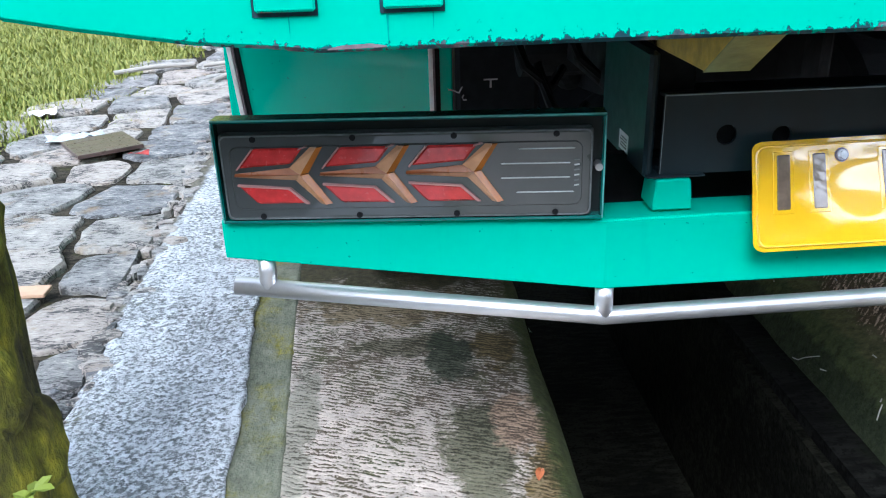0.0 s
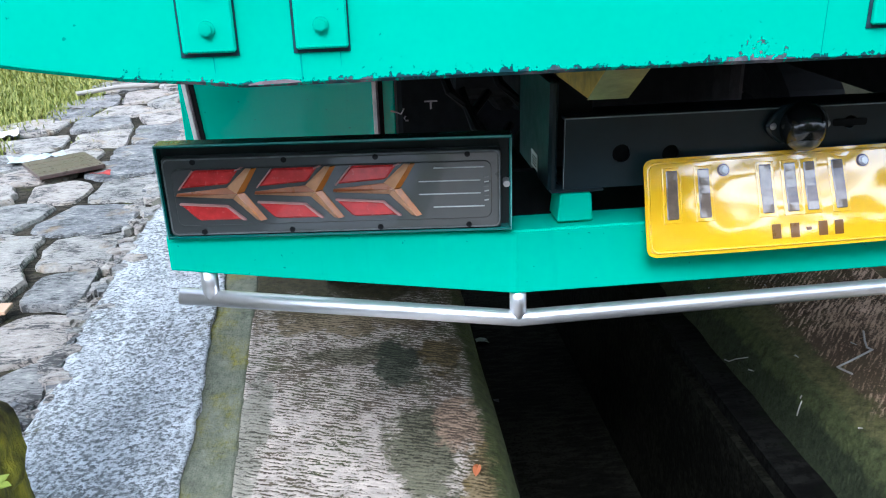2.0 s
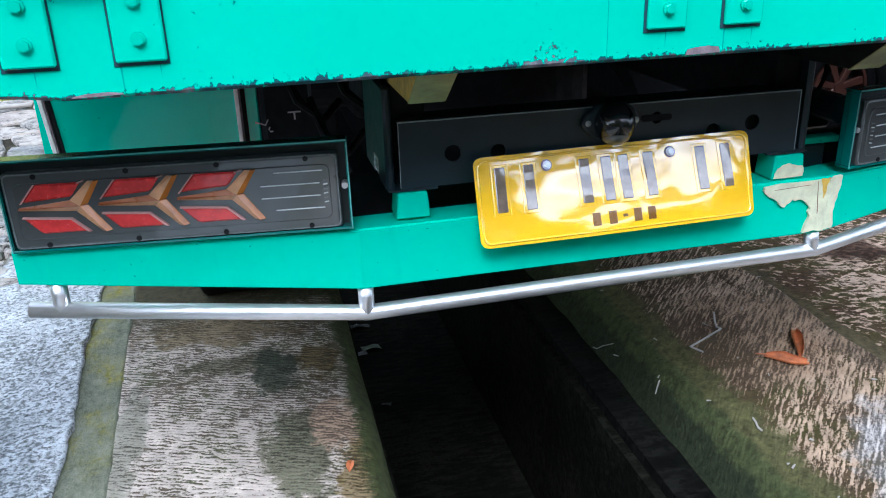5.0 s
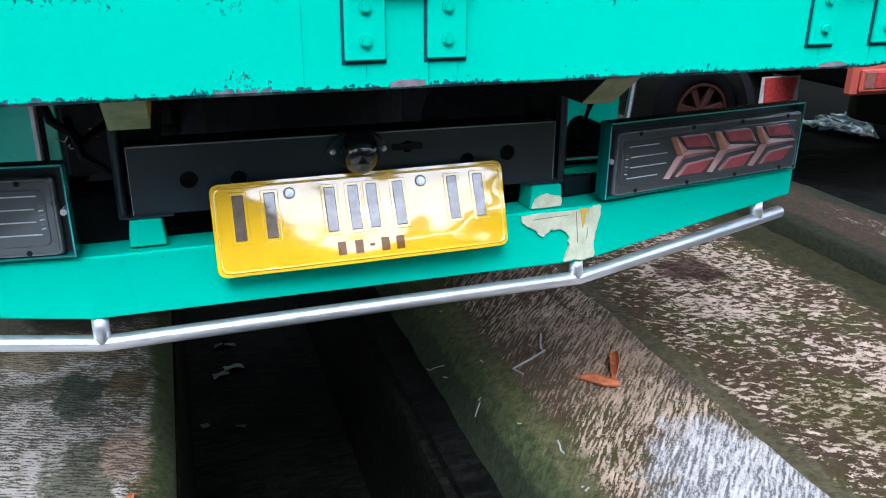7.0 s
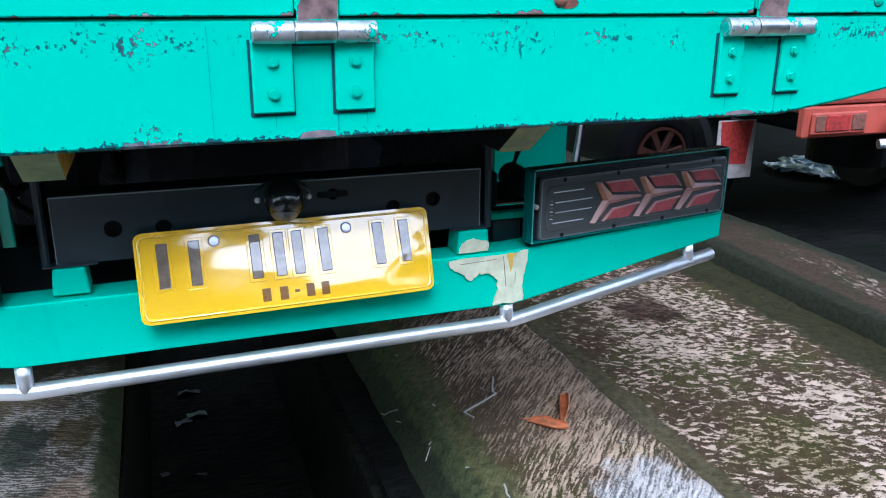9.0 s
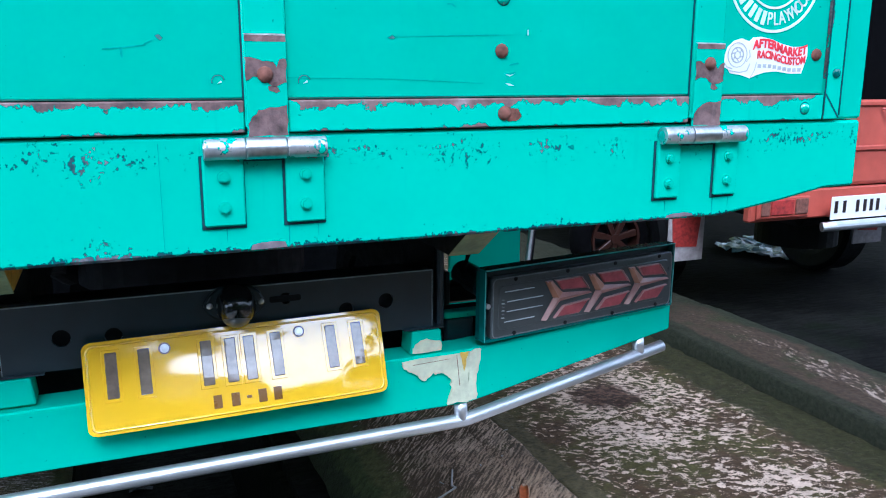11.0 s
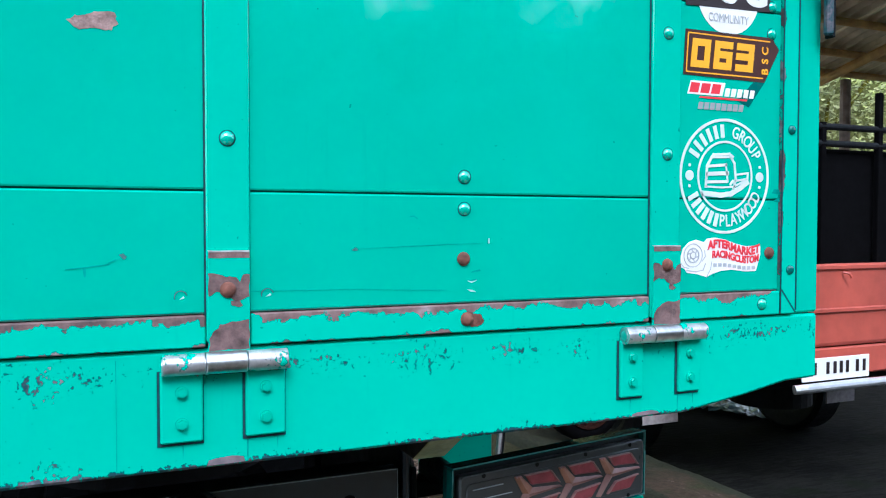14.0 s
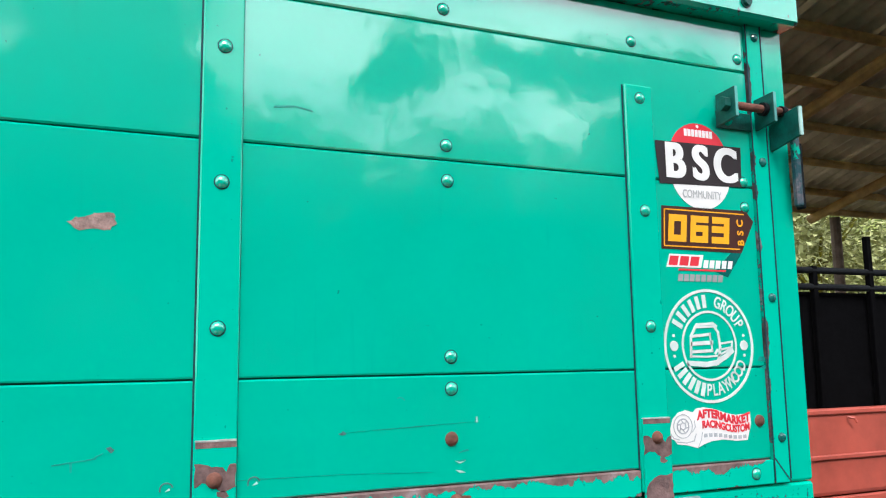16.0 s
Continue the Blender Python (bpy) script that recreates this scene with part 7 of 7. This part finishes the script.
def broad_tree(x, y, h, spread, seed, leaves=15000, size=0.17, leaf="leaf_sunny"):
    r = random.Random(seed)
    t = thing("tree", (x, y, -0.15), "broad tree with dense green foliage at the edge of the yard", "tree", "trees round the yard")
    bm = rod((x, y, -0.2), (x + 0.2, y, h * 0.55), 0.22, 12, 0.12)
    limbs = []
    for k in range(6):
        a = k * 1.05 + r.uniform(-0.3, 0.3)
        q = (x + math.cos(a) * spread * 0.6, y + math.sin(a) * spread * 0.6, h * r.uniform(0.55, 0.95))
        put_rod(bm, (x + 0.15, y, h * r.uniform(0.35, 0.5)), q, 0.09, 8, 0.03)
        limbs.append(q)
    part("trunk", bm, "bark", t)
    cs = [(*q, spread * 0.42) for q in limbs] + [(x + r.uniform(-1, 1) * spread * 0.7, y + r.uniform(-1, 1) * spread * 0.5, h * r.uniform(0.3, 1.0), spread * r.uniform(0.2, 0.36)) for _ in range(12)]
    crown = new("crown", leaf_cloud(leaves, cs, size, seed + 1))
    crown.data.materials.clear()
    crown.data.materials.append(M[leaf])
    crown.parent = t
    crown.matrix_parent_inverse = t.matrix_basis.inverted()


for x, y, h, s, sd in ((9.0, 10.5, 5.0, 2.4, 1), (12.5, 12.0, 6.0, 3.0, 2), (6.0, 13.0, 5.5, 2.6, 3), (16.0, 13.5, 6.5, 3.2, 4), (11.0, 16.0, 8.0, 3.6, 5)):
    broad_tree(x, y, h, s, sd)


def high_tree(x, y, clumps, seed):
    """A slender tree whose open crown stands high over the slope. clumps: (x, z, radius)."""
    t = thing("tree", (x, y, 2.0), "slender tree with an open crown on the slope", "tree", "trees round the yard")
    fork = min(c[1] - c[2] for c in clumps) - 0.15
    bm = rod((x, y, 1.5), (x + 0.05, y, fork), 0.09, 10, 0.06)
    for cx, cz, cr in clumps:
        put_rod(bm, (x + 0.05, y, fork - 0.1), (cx, y, cz), 0.045, 8, 0.015)
    part("trunk", bm, "bark", t)
    crown = new("crown", leaf_cloud(int(5200 * sum(c[2] for c in clumps)), [(cx, y, cz, cr) for cx, cz, cr in clumps], 0.2, seed))
    crown.parent = t
    crown.matrix_parent_inverse = t.matrix_basis.inverted()


# Unseen crowns, placed to break up the sky that the tailgate mirrors.
high_tree(4.3, -11.2, [(4.35, 5.95, 0.55), (3.95, 5.65, 0.36), (4.85, 6.2, 0.5), (4.5, 6.5, 0.4)], 61)
high_tree(8.6, -11.3, [(6.1, 6.55, 0.32), (6.9, 6.45, 0.42), (7.8, 6.55, 0.48), (8.7, 6.6, 0.5), (9.6, 6.5, 0.6), (10.6, 6.4, 0.75)], 62)
for x, y, h, s, sd in ((-1.6, -11.8, 7.0, 2.6, 21), (0.1, -11.9, 7.0, 1.5, 22), (11.5, -12.2, 6.6, 2.8, 23), (-6.5, -12.0, 7.4, 3.0, 24), (-3.9, -12.2, 8.0, 2.8, 25)):
    broad_tree(x, y, h, s, sd, 20000, 0.32, "leaf_far")


def slope(x, y):
    """A wooded slope that closes the yard behind."""
    d = max(0.0, -8.5 - y + 0.6 * noise.noise((x * 0.3, 0, 0)))
    return -0.2 + 5.0 * (1 - math.exp(-d * 0.55)) + 0.5 * noise.noise((x * 0.45, y * 0.45, 2)) * min(1, d)


# Unseen pale sheet, added to bounce light up to the shed roof.
tagged(part("yard", grid_sheet(2.4, 34, 6.4, 17, lambda x, y: -0.11 + rough(x, y, 0.02, 0.6, 8), 40, 20, 0.05), "yard", smooth=True), "unseen pale ground added behind the shed to bounce light onto its roof", "ground", kind="structure")
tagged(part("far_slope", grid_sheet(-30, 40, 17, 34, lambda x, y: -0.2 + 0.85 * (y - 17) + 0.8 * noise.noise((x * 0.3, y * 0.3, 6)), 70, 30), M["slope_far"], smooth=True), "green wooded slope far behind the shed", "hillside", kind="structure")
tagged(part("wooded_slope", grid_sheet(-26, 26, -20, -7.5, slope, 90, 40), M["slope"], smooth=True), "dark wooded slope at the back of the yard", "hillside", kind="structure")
edge_leaves = new("slope_foliage", leaf_cloud(34000, [(-20 + 0.6 * k, -11.2 + 0.8 * math.sin(k * 1.7), 3.9 + 0.55 * math.sin(k * 0.9) + 0.4 * math.sin(k * 2.3), 0.95) for k in range(68)], 0.30, 40))
tagged(edge_leaves, "dense dark foliage along the top of the slope", "foliage", kind="stuff")
hedge = new("shrubs", leaf_cloud(9000, [(7 + 0.7 * k, 8.2 + 0.4 * math.sin(k * 2.1), 0.7 + 0.25 * math.sin(k * 1.3), 0.75) for k in range(14)], 0.12, 9))
hedge.data.materials.clear()
hedge.data.materials.append(M["leaf_bright"])
tagged(hedge, "bright yellow-green shrubs behind the shed", "shrub", kind="stuff")


# ---- flecks of debris in and beside the drain ----
def flecks(n, seed):
    r = random.Random(seed)
    verts, faces = [], []
    for _ in range(n):
        if r.random() < 0.35:
            x, y = r.uniform(-0.36, 0.2), r.uniform(0.2, 1.6)
            z = -0.797
        else:
            x, y = r.uniform(0.26, 0.9), r.uniform(0.05, 1.6)
            z = bank_right_height(x, y) + 0.003
        a, l, w = r.uniform(0, 6.28), r.uniform(0.002, 0.009), r.uniform(0.0008, 0.002)
        c, s = math.cos(a), math.sin(a)
        b = len(verts)
        for u, v, dz in ((-l, -w, 0), (l, -w, 0.001), (l, w, 0), (-l, w, 0.001)):
            verts.append((x + u * c - v * s, y + u * s + v * c, z + dz))
        for u, v, dz in ((-l, -w, 0.002), (l, -w, 0.003), (l, w, 0.002), (-l, w, 0.003)):
            verts.append((x + u * c - v * s, y + u * s + v * c, z + dz))
        faces += [(b + 3, b + 2, b + 1, b), (b + 4, b + 5, b + 6, b + 7), (b, b + 1, b + 5, b + 4), (b + 1, b + 2, b + 6, b + 5), (b + 2, b + 3, b + 7, b + 6), (b + 3, b, b + 4, b + 7)]
    me = bpy.data.meshes.new("debris")
    me.from_pydata(verts, [], faces)
    me.materials.append(M["twig"])
    return new("debris", me)


tagged(flecks(60, 31), "scattered pale bits of leaf and straw by the drain", "debris", kind="stuff")

for x, y, w, d, mat, lab, tn in ((-0.165, 2.44, 0.085, 0.055, "scrap_green", "green plastic scrap in the drain", 8), (-0.225, 2.39, 0.075, 0.035, "scrap_pale", "pale plastic scrap in the drain", 25), (-0.19, 2.67, 0.10, 0.035, "scrap", "grey plastic scrap in the drain", 0),
                                 (-0.205, 2.69, 0.030, 0.020, "scrap_pale", "tiny pale plastic scrap in the drain", 30), (-0.31, 1.99, 0.032, 0.028, "scrap", "small grey plastic scrap in the drain", 20), (-0.175, 1.945, 0.038, 0.025, "scrap", "small grey plastic scrap in the drain", -15)):
    tagged(part("plastic_scrap", crumpled(x, y, -0.797, w, d, 0.02, x * 9, turn=tn), mat), lab, "litter", "scraps in the drain")
